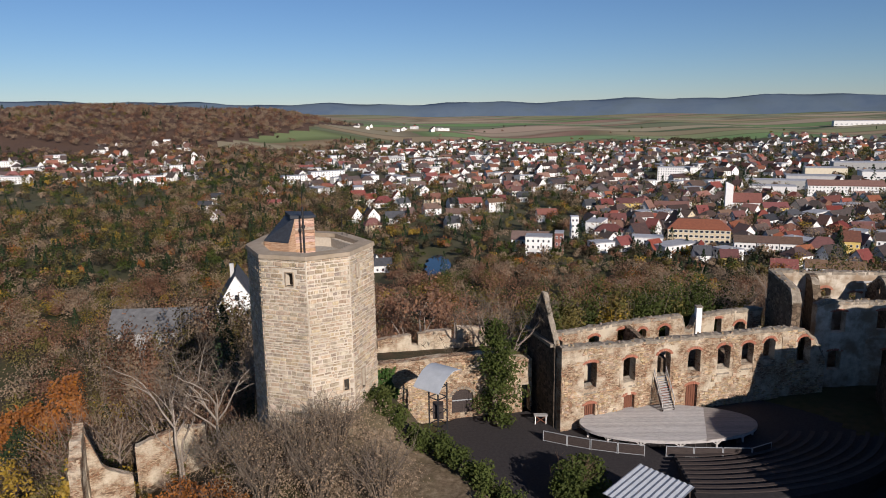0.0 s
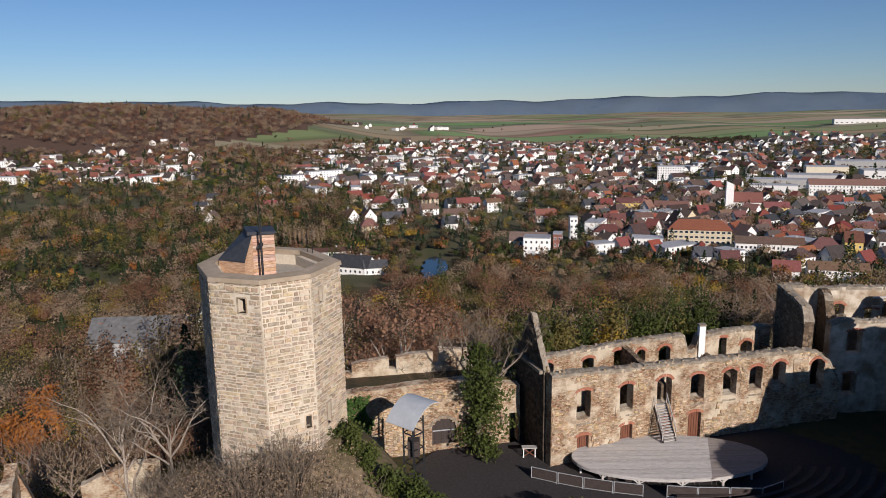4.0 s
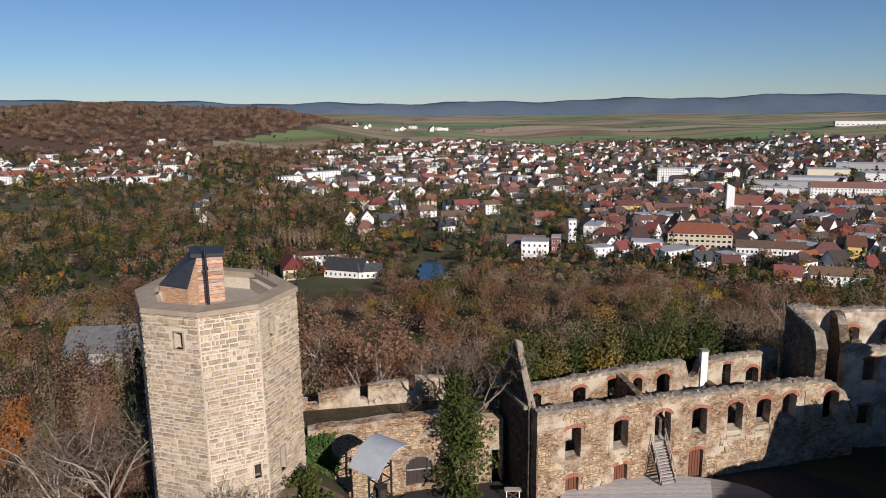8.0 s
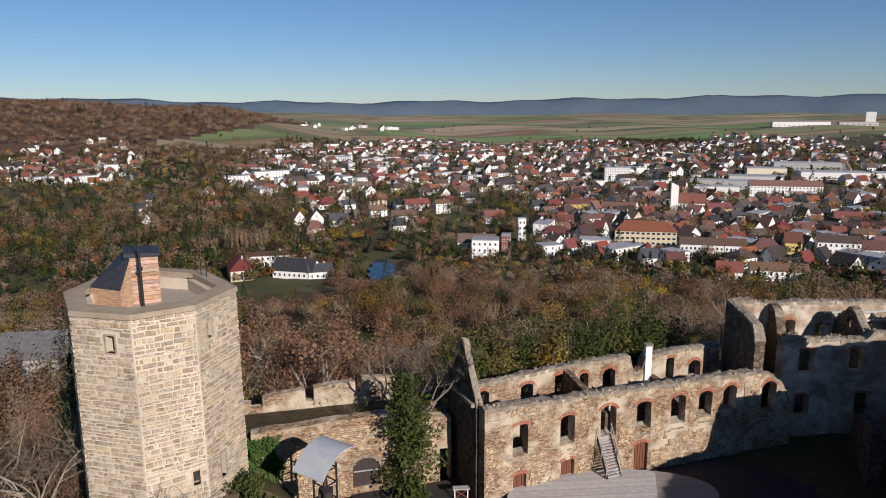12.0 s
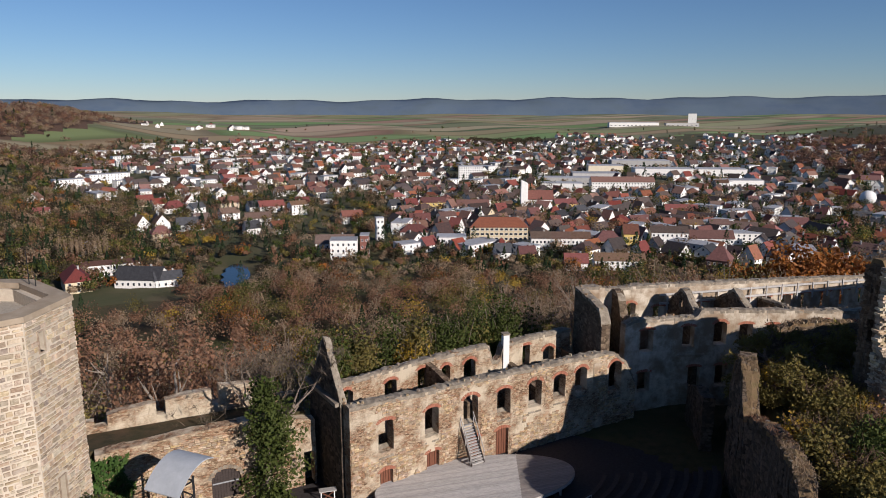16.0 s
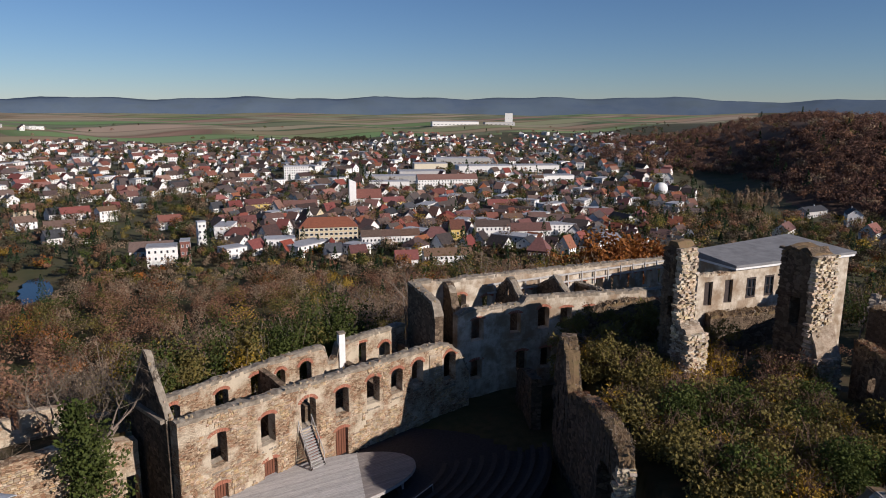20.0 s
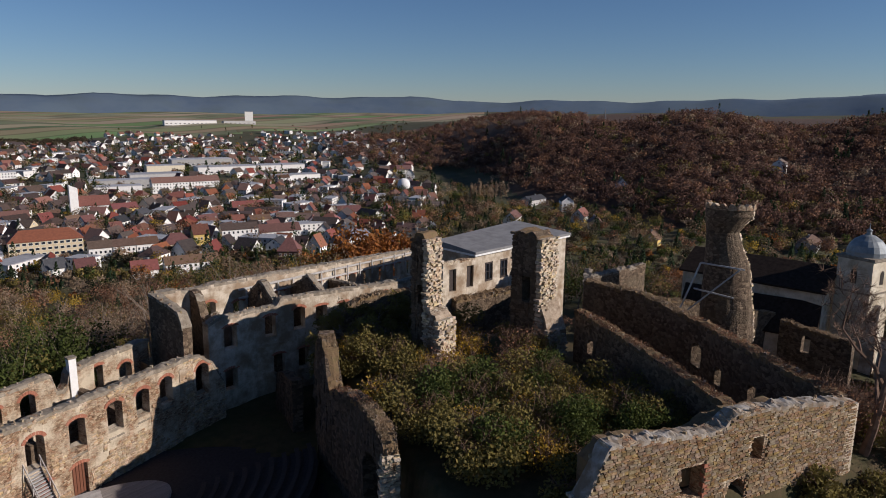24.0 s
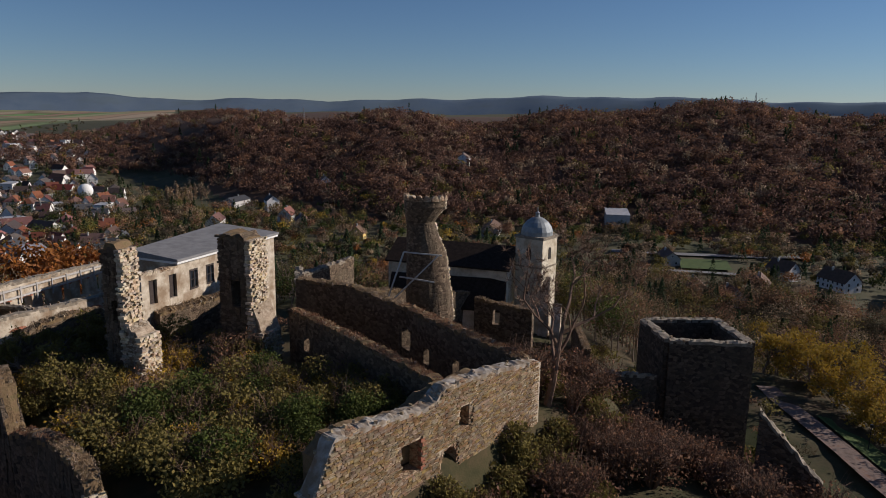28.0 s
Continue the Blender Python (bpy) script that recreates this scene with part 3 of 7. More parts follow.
    # parish church with a plain modern tower
    ch = thing("parish_church", "white parish church with a slab-like tower", "church")
    part("tower", Build().box(-3, -3, -4, 3, 3, 21).quad_solid([(-3, -3, 21), (3, -3, 21), (3, 3, 21), (-3, 3, 21), (-3, -3, 24), (3, -3, 21.2), (3, 3, 21.2), (-3, 3, 24)]), M["house_white"], ch)
    part("nave", house_body(24, 13, 7, 7).mesh("nave", M["house_white"]), None, ch).matrix_basis = pose(14, 5, 0)
    part("roof", gable_roof(24, 13, 7, 7).mesh("roof", M["roof_red"]), None, ch).matrix_basis = pose(14, 5, 0)
    place(ch, 239, 574, -15)
    TAKEN.append((245, 574, 22))
    tk = thing("gas_tank", "white ball-shaped gas tank on short legs", "tank")
    bm = bmesh.new()
    bmesh.ops.create_uvsphere(bm, u_segments=24, v_segments=14, radius=6.5)
    me = bpy.data.meshes.new("ball")
    bm.to_mesh(me), bm.free()
    me.materials.append(M["white_paint"])
    part("ball", me, None, tk).location = (0, 0, 8)
    for k in range(6):
        a = k * math.pi / 3
        part("leg", Build().tube([(5.5 * math.cos(a), 5.5 * math.sin(a), -2), (5.5 * math.cos(a), 5.5 * math.sin(a), 8)], [0.3, 0.3], 6), M["steel"], tk)
    place(tk, 521, 478, 0)
    TAKEN.append((521, 478, 12))
    # scattered houses of the side valley
    for x, y, turn, w, d, h, rh, wm, rm, st in ((577, 268, 30, 13, 10, 8, 5, "house_white", "roof_brown", 2), (409, 168, 10, 10, 9, 5, 4, "house_yellow", "roof_brown", 1), (455, 90, 5, 24, 11, 5, 3, "house_grey", "roof_brown", 1),
                                             (396, -21, 15, 14, 9, 4, 3.5, "house_grey", "roof_brown", 1), (512, 286, 40, 14, 10, 9, 4, "house_white", "roof_dark", 2), (364, -98, 30, 17, 10, 5, 4.5, "house_white", "roof_brown", 2), (378, -76, 40, 13, 10, 5, 4.5, "house_white", "roof_brown", 1), (340, -118, -20, 20, 10, 4, 4, "house_cream", "roof_brown", 1),
                                             (470, 250, 10, 14, 10, 5, 5, "house_white", "roof_red", 1), (445, 225, 30, 12, 10, 5, 4, "house_cream", "roof_brown", 1), (430, 285, 20, 18, 10, 5, 4, "house_white", "roof_red", 1), (530, 330, 0, 26, 12, 5, 3, "house_grey", "roof_dark", 1), (330, -30, 5, 10, 9, 4, 4, "house_cream", "roof_brown", 1),
                                             (318, -44, 20, 11, 9, 4, 4, "house_white", "roof_brown", 1), (345, -60, -10, 12, 9, 4, 4, "house_cream", "roof_brown", 1), (660, 160, 10, 22, 12, 8, 4, "house_white", "roof_brown", 2), (420, 55, 0, 30, 12, 4, 2, "house_white", "roof_flat", 1)):
        lm(x, y, turn, "house among trees in the side valley", w, d, h, rh, wm, rm, st)
    lm(507, 10, 4, "long pale sports hall with a flat roof", 36, 16, 9, 0, "house_grey", "roof_flat", 1, name="sports_hall", category="hall", every=4, size=(3, 2))
    for x, y, hh in ((940, -138, 26), (1000, 498, 22)):
        am = thing("radio_mast", "slim lattice radio mast on the wooded hill", "mast")
        z = ground_at(x, y)
        for dx, dy in ((-1, -1), (1, -1), (0, 1)):
            part("leg", Build().tube([(x + dx * 1.6, y + dy * 1.6, z), (x + dx * 0.4, y + dy * 0.4, z + hh)], [0.35, 0.25], 5), M["steel_grey"], am)
        for k in range(8):
            r = 1.6 - 1.2 * k / 8
            part("platform", Build().box(x - r, y - r, z + hh * k / 8, x + r, y + r, z + hh * k / 8 + 0.4), M["steel_grey"], am)
    # close below the castle, to the west
    wh = landmark(-46.5, 128, 104, "white villa with a steep grey half-hipped roof", 10, 8, 6.5, 6.5, "house_white", "roof_dark", 2, clear=5)
    wh.location.z = -15.5
    lg = landmark(-69, 146, 4, "long grey-roofed barn with pale walls", 24, 9, 2.6, 4, "house_grey", "barn_roof", 0, name="barn", category="barn", chimney=False, clear=6)
    lg.location.z = -22.3


HOUSE_KINDS = {
    "flat": ("modern white house with a flat roof", 10, 6, 0, "house_white", "roof_flat", 2, False),
    "block": ("white stepped apartment block with balconies", 13, 11, 0, "house_white", "roof_flat", 4, False),
    "red": ("white house with a long red roof", 10, 5.6, 4, "house_white", "roof_red", 2, False),
    "brown": ("white house with a brown tiled roof", 10, 5.4, 3.6, "house_white", "roof_brown", 2, False),
    "white": ("white three-storey town house", 10, 8.5, 2.6, "house_white", "roof_brown", 3, False),
    "cream": ("cream house with a brown gable roof", 10, 5, 4, "house_cream", "roof_brown", 1, False),
    "creamred": ("cream house with a red gable roof", 10, 5.4, 4.4, "house_cream", "roof_red", 2, False),
    "yellow": ("yellow town house with a red roof", 10, 6.5, 3.6, "house_yellow", "roof_red", 2, False),
    "steep": ("white house with a steep brown gable", 9, 4.6, 6, "house_white", "roof_brown", 1, False),
    "hip": ("white house under a broad red hipped roof", 12, 4.6, 5, "house_white", "roof_red", 1, True),
    "dark": ("white house with a dark slate roof", 10, 4.8, 4.2, "house_white", "roof_dark", 1, False),
}


def quarter(group, rows):
    """Houses of one quarter of the town: place, length of the front and kind."""
    g = np.random.default_rng(len(group) * 7)
    for x, y, w, kind in rows:
        label, d, h, rh, wm, rm, st, hip = HOUSE_KINDS[kind]
        if kind == "steep" and w < 12:
            w, d = 10, w
        turn = -math.degrees(math.atan2(x, y)) + float(g.uniform(4, 22)) + (90 if kind == "steep" else 0)
        landmark(x, y, turn, label, w, d, h, rh, wm, rm, st, hip, group=group, every=3.6, clear=max(w, d) * 0.55)


def build_quarters():
    quarter("houses on the far slope", [(-160, 1299, 30, "flat"), (-117, 1349, 31, "flat"), (-210, 1200, 25, "flat"), (-189, 1200, 18, "flat"), (-65, 1305, 23, "red"), (-85, 1100, 45, "flat"), (-82, 925, 21, "cream"), (-27, 1020, 23, "creamred"), (-1, 1171, 21, "white"), (-199, 992, 21, "red"), (-155, 900, 46, "block"), (-177, 802, 28, "block"), (-218, 988, 25, "cream"), (-136, 980, 15, "white"), (-140, 712, 18, "steep"), (-90, 846, 10, "steep"), (-62, 773, 11, "steep"), (-30, 719, 16, "brown"), (-50, 699, 15, "brown"), (4, 855, 10, "steep")])
    quarter("houses beyond the pond", [(4, 714, 14, "brown"), (40, 825, 16, "creamred"), (66, 815, 13, "steep"), (-84, 647, 13, "creamred"), (-70, 620, 11, "red"), (-56, 601, 17, "hip"), (-14, 619, 16, "creamred"), (-13, 556, 14, "brown"), (6, 594, 10, "dark"), (8, 526, 18, "brown"), (20, 589, 20, "red"), (40, 571, 13, "white"), (-72, 520, 15, "steep"), (-58, 520, 10, "steep"), (-38, 512, 18, "dark"), (3, 486, 10, "dark"), (50, 671, 10, "steep"), (47, 607, 11, "red"), (70, 687, 10, "red"), (72, 640, 10, "dark")])
    quarter("houses of the old town", [(76, 518, 15, "red"), (136, 577, 10, "creamred"), (156, 579, 21, "yellow"), (122, 490, 15, "creamred"), (141, 485, 12, "white"), (186, 560, 27, "red"), (140, 366, 9, "dark"), (264, 544, 19, "yellow"), (236, 503, 12, "hip"), (341, 591, 9, "steep"), (202, 939, 14, "steep"), (236, 997, 13, "red"), (172, 1112, 18, "red"), (120, 743, 17, "dark"), (142, 718, 14, "brown"), (172, 755, 14, "brown"), (239, 794, 11, "flat"), (259, 720, 14, "brown"), (166, 679, 15, "hip"), (187, 692, 14, "creamred")])
    quarter("houses of the east town", [(339, 486, 26, "creamred"), (291, 404, 14, "white"), (310, 400, 12, "white"), (266, 424, 16, "hip"), (285, 421, 8, "yellow"), (327, 396, 17, "brown"), (387, 428, 27, "flat"), (463, 461, 18, "flat"), (373, 401, 18, "red"), (448, 415, 13, "dark"), (385, 502, 11, "brown"), (484, 571, 18, "brown"), (518, 569, 18, "brown"), (551, 544, 11, "yellow"), (633, 614, 12, "cream"), (497, 642, 13, "white")])


build_landmarks()
build_quarters()
TAKEN += [(396, -40, 30), (362, -36, 26), (345, -88, 26), (322, -104, 22), (425, -40, 16)]


def town_spots(n, az, rad, gap, power=1.0):
    """Places for houses, thinned so that none stand into each other."""
    out = []
    tries = 0
    while len(out) < n and tries < n * 30:
        tries += 1
        a, r = radians(rng.uniform(*az)), (rng.uniform(rad[0] ** power, rad[1] ** power)) ** (1 / power)
        x, y = r * math.sin(a), r * math.cos(a)
        if all((x - p) ** 2 + (y - q) ** 2 > (gap + g) ** 2 for p, q, g in TAKEN):
            TAKEN.append((x, y, gap))
            out.append((x, y))
    return out


def build_town():
    kinds = []
    for label, w, d, h, rh, wm, rm, st, hip in (("white house with a red tiled gable roof", 11, 9, 4.0, 4.5, "house_white", "roof_red", 1, False), ("white house with a brown tiled roof", 12, 9, 4.2, 4.5, "house_white", "roof_brown", 1, False), ("white two-storey house with a dark roof", 11, 10, 6.2, 3.5, "house_white", "roof_dark", 2, False),
                                                ("cream house with a red hipped roof", 12, 10, 5.8, 4, "house_cream", "roof_red", 2, True), ("cream house with a brown gable roof", 14, 9, 4.2, 4.2, "house_cream", "roof_brown", 1, False), ("white house with a steep red roof", 9, 10, 4.0, 6.0, "house_white", "roof_red", 1, False),
                                                ("modern white house with a flat roof", 13, 10, 6.0, 0, "house_white", "roof_flat", 2, False), ("small white house with a dark gable roof", 9, 8, 3.6, 4.4, "house_white", "roof_dark", 1, False)):
        kinds.append(house(label, w, d, h, rh, wm, rm, st, hip, group="houses of the town", every=3.4))
    first = [True] * len(kinds)
    weights = np.array([0.15, 0.26, 0.15, 0.09, 0.12, 0.07, 0.05, 0.11])

    def put(spots, turn):
        for x, y in spots:
            k = int(rng.choice(len(kinds), p=weights))
            m = pose(x, y, ground_at(x, y), 0, 0, turn(x, y) + rng.choice([0, 90]) + rng.normal(0, 8))
            if first[k]:
                kinds[k].matrix_world, first[k] = m, False
            else:
                copy_thing(kinds[k], m)

    put(town_spots(44, (11, 46), (400, 640), 7.5), lambda x, y: 20)
    put(town_spots(16, (-20, 14), (440, 720), 11), lambda x, y: 25 + 20 * math.sin(x * 0.01))
    put(town_spots(14, (44, 50), (420, 640), 8), lambda x, y: 30)
    # the far quarters, joined
    far = town_spots(90, (12, 46), (400, 560), 6) + town_spots(120, (11, 50), (560, 760), 6.5) + town_spots(430, (-12, 48), (700, 1250), 8) + town_spots(300, (-4, 45), (1200, 1620), 10, 0.8) + town_spots(70, (25, 44), (1600, 1950), 11)
    far += town_spots(80, (-33, -19), (900, 1120), 8) + town_spots(14, (-27, -20), (1150, 1330), 8) + town_spots(14, (-7, 1), (1950, 2150), 9)
    shapes = []
    for w, d, h, rh, hip, cols in ((11, 9, 4.6, 4.5, False, 3), (13, 10, 5.6, 3.8, True, 4), (9, 10, 5.0, 5.5, False, 3), (22, 11, 7.5, 0, False, 7), (17, 10, 5.5, 4.0, False, 5)):
        body, wins = house_body(w, d, h, rh, hip), Build()
        roof = gable_roof(w, d, h, rh, hip=(d * 0.45 if hip else 0)) if rh else Build().box(-w / 2 - 0.2, -d / 2 - 0.2, h, w / 2 + 0.2, d / 2 + 0.2, h + 0.5)
        for i in range(cols):
            x = (i + 0.5) / cols * w - w / 2
            for y in (-d / 2 - 0.03, d / 2 - 0.07):
                for z in ((0.9, 3.2) if h < 7 else (0.8, 3.2, 5.5)):
                    wins.box(x - 0.5, y, z, x + 0.5, y + 0.1, z + 1.25)
        for x in (-w / 2 - 0.03, w / 2 - 0.07):
            for y in (-d / 4, d / 4):
                for z in (1.0, 3.3):
                    wins.box(x, y - 0.5, z, x + 0.1, y + 0.5, z + 1.25)
        shapes.append((body, roof, wins, bool(rh)))
    packs = (0, 1, 2, 3, 4)
    V = {k: [] for k in packs}
    F = {k: [] for k in packs}
    count = {k: 0 for k in packs}
    for x, y in far:
        t, s = radians(rng.choice([18, 108, 35]) + rng.normal(0, 14)), rng.uniform(0.8, 1.2)
        rot = np.array([[math.cos(t), -math.sin(t), 0], [math.sin(t), math.cos(t), 0], [0, 0, 1]])
        hs = rng.uniform(0.9, 1.15)
        body, roof, wins, pitched = shapes[int(rng.choice(5, p=[0.34, 0.2, 0.16, 0.1, 0.2]))]
        for k, b in ((0, body), ((1 if rng.random() < 0.42 else 2) if pitched else 4, roof), (3, wins)):
            v = np.array(b.v) * (s, s, hs) @ rot.T + (x, y, ground_at(x, y))
            F[k].append(np.array(b.f) + count[k])
            V[k].append(v)
            count[k] += len(v)
    for k, nm, mt in ((0, "distant_house_walls", "house_white_far"), (1, "distant_red_roofs", "roof_red_far"), (2, "distant_dark_roofs", "roof_dark_far"), (3, "distant_windows", "pane"), (4, "distant_flat_roofs", "roof_flat")):
        ob = new(nm, np_mesh(nm, np.vstack(V[k]), np.vstack(F[k]), [M[mt]]))
        tagged(ob, ("white rendered walls of distant small houses", "red tiled roofs of distant small houses", "dark tiled roofs of distant small houses", "dark panes of distant house windows", "pale flat roofs of distant blocks")[k], "houses", kind="stuff")


build_town()


# ---------------------------------------------------------------- woods
LEAF = {}


def translucent(m, share):
    """Lets light through thin leaves."""
    n, l = m.node_tree.nodes, m.node_tree.links
    src = n["Principled BSDF"].inputs["Base Color"].links[0].from_socket
    tr, mix = n.new("ShaderNodeBsdfTranslucent"), n.new("ShaderNodeMixShader")
    mix.inputs[0].default_value = share
    l.new(src, tr.inputs[0])
    l.new(n["Principled BSDF"].outputs[0], mix.inputs[1]), l.new(tr.outputs[0], mix.inputs[2])
    l.new(mix.outputs[0], n["Material Output"].inputs[0])


for nm, stops in (("umber", [(0.1, 0.055, 0.042), (0.19, 0.11, 0.08), (0.145, 0.088, 0.065)]), ("russet", [(0.16, 0.08, 0.048), (0.3, 0.165, 0.1), (0.23, 0.135, 0.085)]), ("greybrown", [(0.19, 0.135, 0.085), (0.36, 0.26, 0.17), (0.26, 0.19, 0.125)]), ("olive", [(0.1, 0.09, 0.03), (0.2, 0.16, 0.05), (0.24, 0.18, 0.06)]), ("green", [(0.045, 0.06, 0.016), (0.085, 0.105, 0.028), (0.115, 0.125, 0.036)]),
                  ("yellow", [(0.26, 0.17, 0.03), (0.44, 0.29, 0.05), (0.34, 0.25, 0.06)]), ("orange", [(0.24, 0.085, 0.025), (0.36, 0.15, 0.045), (0.3, 0.12, 0.035)]), ("conifer", [(0.022, 0.036, 0.018), (0.04, 0.06, 0.028), (0.03, 0.05, 0.022)]), ("vine", [(0.05, 0.1, 0.025), (0.09, 0.15, 0.04), (0.12, 0.17, 0.05)]), ("dusk", [(0.05, 0.04, 0.024), (0.1, 0.078, 0.046), (0.075, 0.062, 0.034)])):
    LEAF[nm] = material("leaves_" + nm, stops, 0.2, 0.9, 0, random_hue=0.1, island=True, large=(tuple(c * 0.8 for c in stops[0]), 0.07, 0.6), spec=0.1)
    translucent(LEAF[nm], 0.28)


def clumps(centres, size, seed, squash=0.7):
    """Small bent leaf sprays, one quad each, at the given centres."""
    g = np.random.default_rng(seed)
    n = len(centres)
    u = g.normal(size=(n, 3))
    u /= np.linalg.norm(u, axis=1, keepdims=True)
    w = g.normal(size=(n, 3))
    w -= (w * u).sum(1, keepdims=True) * u
    w /= np.linalg.norm(w, axis=1, keepdims=True)
    s = np.broadcast_to(np.asarray(size), (n,)) * g.uniform(0.6, 1.4, n)
    u, w = u * s[:, None], w * s[:, None] * squash
    k = g.uniform(-0.5, 0.5, (n, 2))
    nrm = np.cross(u, w)
    nrm = nrm / (np.linalg.norm(nrm, axis=1, keepdims=True) + 1e-9) * s[:, None] * 0.35
    v = np.stack([centres - u - w * k[:, :1], centres + w + nrm * 0.6, centres + u - w * k[:, 1:], centres - w + nrm * 0.6], 1)
    return v.reshape(-1, 3), np.arange(4 * n).reshape(n, 4)


BARE = ("umber", "russet", "greybrown", "dusk")


def sprays(p, o, size, bare, seed):
    """Single leaf or twig blades at the points p, with soft normals that follow the crown's outward directions o."""
    g = np.random.default_rng(seed)
    n = len(p)
    unit = lambda a: a / (np.linalg.norm(a, axis=1, keepdims=True) + 1e-9)
    rnd = g.normal(size=(n, 3))
    thin = bare & (size < 0.3)
    u = np.where(thin[:, None], unit(o * 0.8 + rnd * 0.5 + (0, 0, 0.4)), unit(rnd))
    w = unit(np.cross(u, g.normal(size=(n, 3))))
    length = size * np.where(thin, g.uniform(1.5, 3.2, n), g.uniform(1.0, 1.9, n))
    half = size * np.where(thin, 0.22, g.uniform(0.45, 0.85, n))
    a, b, c = p - u * length[:, None] / 2 - w * half[:, None], p - u * length[:, None] / 2 + w * half[:, None], p + u * length[:, None] / 2
    face = unit(np.cross(b - a, c - a))
    back = (face * o).sum(1) < 0
    a[back], b[back] = b[back].copy(), a[back].copy()
    face[back] *= -1
    normals = unit(o * 0.75 + face * 0.6)
    return np.stack([a, b, c], 1).reshape(-1, 3), np.arange(3 * n).reshape(n, 3), np.repeat(normals, 3, 0)


def crown_points(g, n, radius, height, base):
    """Points in the shell of an uneven crown made of several lobes."""
    lobes = g.normal(size=(7, 3)) * (0.42, 0.42, 0.3)
    c = lobes[g.integers(0, 7, n)]
    p = g.normal(size=(n, 3))
    p = p / np.linalg.norm(p, axis=1, keepdims=True) * (g.random((n, 1)) ** 0.4) * 0.62
    p = (c + p) * (radius, radius, height * 0.5)
    p[:, 2] += base + height * 0.5
    return p


class Woods:
    """Joined crowns and trunks of many trees, sorted by the colour of their leaves."""

    def __init__(self):
        self.p, self.o, self.s, self.tv, self.tf = {}, {}, {}, [], []
        self.n = 0

    def add(self, g, x, y, kind, n, radius, height, leaf, trunk=0.0):
        z = ground_at(x, y)
        n = 2 * n
        if kind == "conifer":
            h = g.random(n) ** 0.8
            a = g.uniform(0, 2 * np.pi, n)
            rad = radius * 0.75 * (1 - h) * (0.6 + 0.4 * g.random(n)) + 0.1
            p = np.stack([np.cos(a) * rad, np.sin(a) * rad, 0.5 + h * height * 1.35], 1)
            o = np.stack([np.cos(a), np.sin(a), 0.35 * np.ones(n)], 1)
        else:
            p = crown_points(g, n, radius, height * 0.8, height * 0.22)
            o = (p - (0, 0, height * 0.5)) / (radius, radius, height * 0.4)
            o = o + g.normal(size=(n, 3)) * 0.18
        o = o / (np.linalg.norm(o, axis=1, keepdims=True) + 1e-9)
        self.p.setdefault(kind, []).append(p + (x, y, z))
        self.o.setdefault(kind, []).append(o)
        self.s.setdefault(kind, []).append(np.full(n, leaf))
        if trunk:
            b = Build().tube([(x, y, z - 0.5), (x + g.normal() * 0.3, y + g.normal() * 0.3, z + height * 0.45), (x + g.normal() * 0.8, y + g.normal() * 0.8, z + height * 0.9)], [trunk, trunk * 0.7, trunk * 0.15], 5)
            for q in range(5):
                a, r = g.uniform(0, 6.28), radius * g.uniform(0.5, 0.9)
                zb = z + height * g.uniform(0.3, 0.6)
                b.tube([(x, y, zb), (x + r * 0.5 * math.cos(a), y + r * 0.5 * math.sin(a), zb + height * 0.18), (x + r * math.cos(a), y + r * math.sin(a), zb + height * g.uniform(0.25, 0.45))], [trunk * 0.45, trunk * 0.25, 0.03], 4)
            self.tv.append(np.array(b.v)), self.tf.append(np.array(b.f) + self.n)
            self.n += len(b.v)

    def link(self, name, label):
        for kind in self.p:
            v, f, nn = sprays(np.concatenate(self.p[kind]), np.concatenate(self.o[kind]), np.concatenate(self.s[kind]), kind in BARE, 5)
            me = np_mesh(name, v, f, [LEAF[kind]])
            me.shade_smooth()
            me.attributes.new("custom_normal", "FLOAT_VECTOR", "POINT").data.foreach_set("vector", nn.astype(np.float32).ravel())
            me.update()
            tagged(new(name + "_" + kind, me), "%s %s" % (kind, label), "trees", kind="stuff")
        if self.tv:
            tagged(new(name + "_trunks", np_mesh(name, np.vstack(self.tv), np.vstack(self.tf), [M["bark"]])), "bare grey-brown trunks and limbs of the slope woods", "trees", kind="stuff")


def spread(g, n, az, rad, gap=0.0, power=2.0, away=0.0):
    a, r = np.radians(g.uniform(*az, n)), g.uniform(rad[0] ** power, rad[1] ** power, n) ** (1 / power)
    x, y = r * np.sin(a), r * np.cos(a)
    if away:
        t = np.array(TAKEN)
        ok = np.ones(n, bool)
        for k in range(n):
            ok[k] = ((x[k] - t[:, 0]) ** 2 + (y[k] - t[:, 1]) ** 2 > (t[:, 2] * away) ** 2).all()
        x, y = x[ok], y[ok]
    return x, y


def in_castle(x, y):
    """True inside the castle's own ground."""
    return (np.hypot((x - 18) / 32, (y - 46) / 20) < 1) | ((x > 10) & (x < 125) & (y > -40) & (y < 73)) | (np.hypot(x, y) < 44) | (np.hypot(x + 14, y - 42) < 12)


def in_water(x, y):
    return (np.hypot((x + 8) / 20, (y - 368) / 46) < 1)


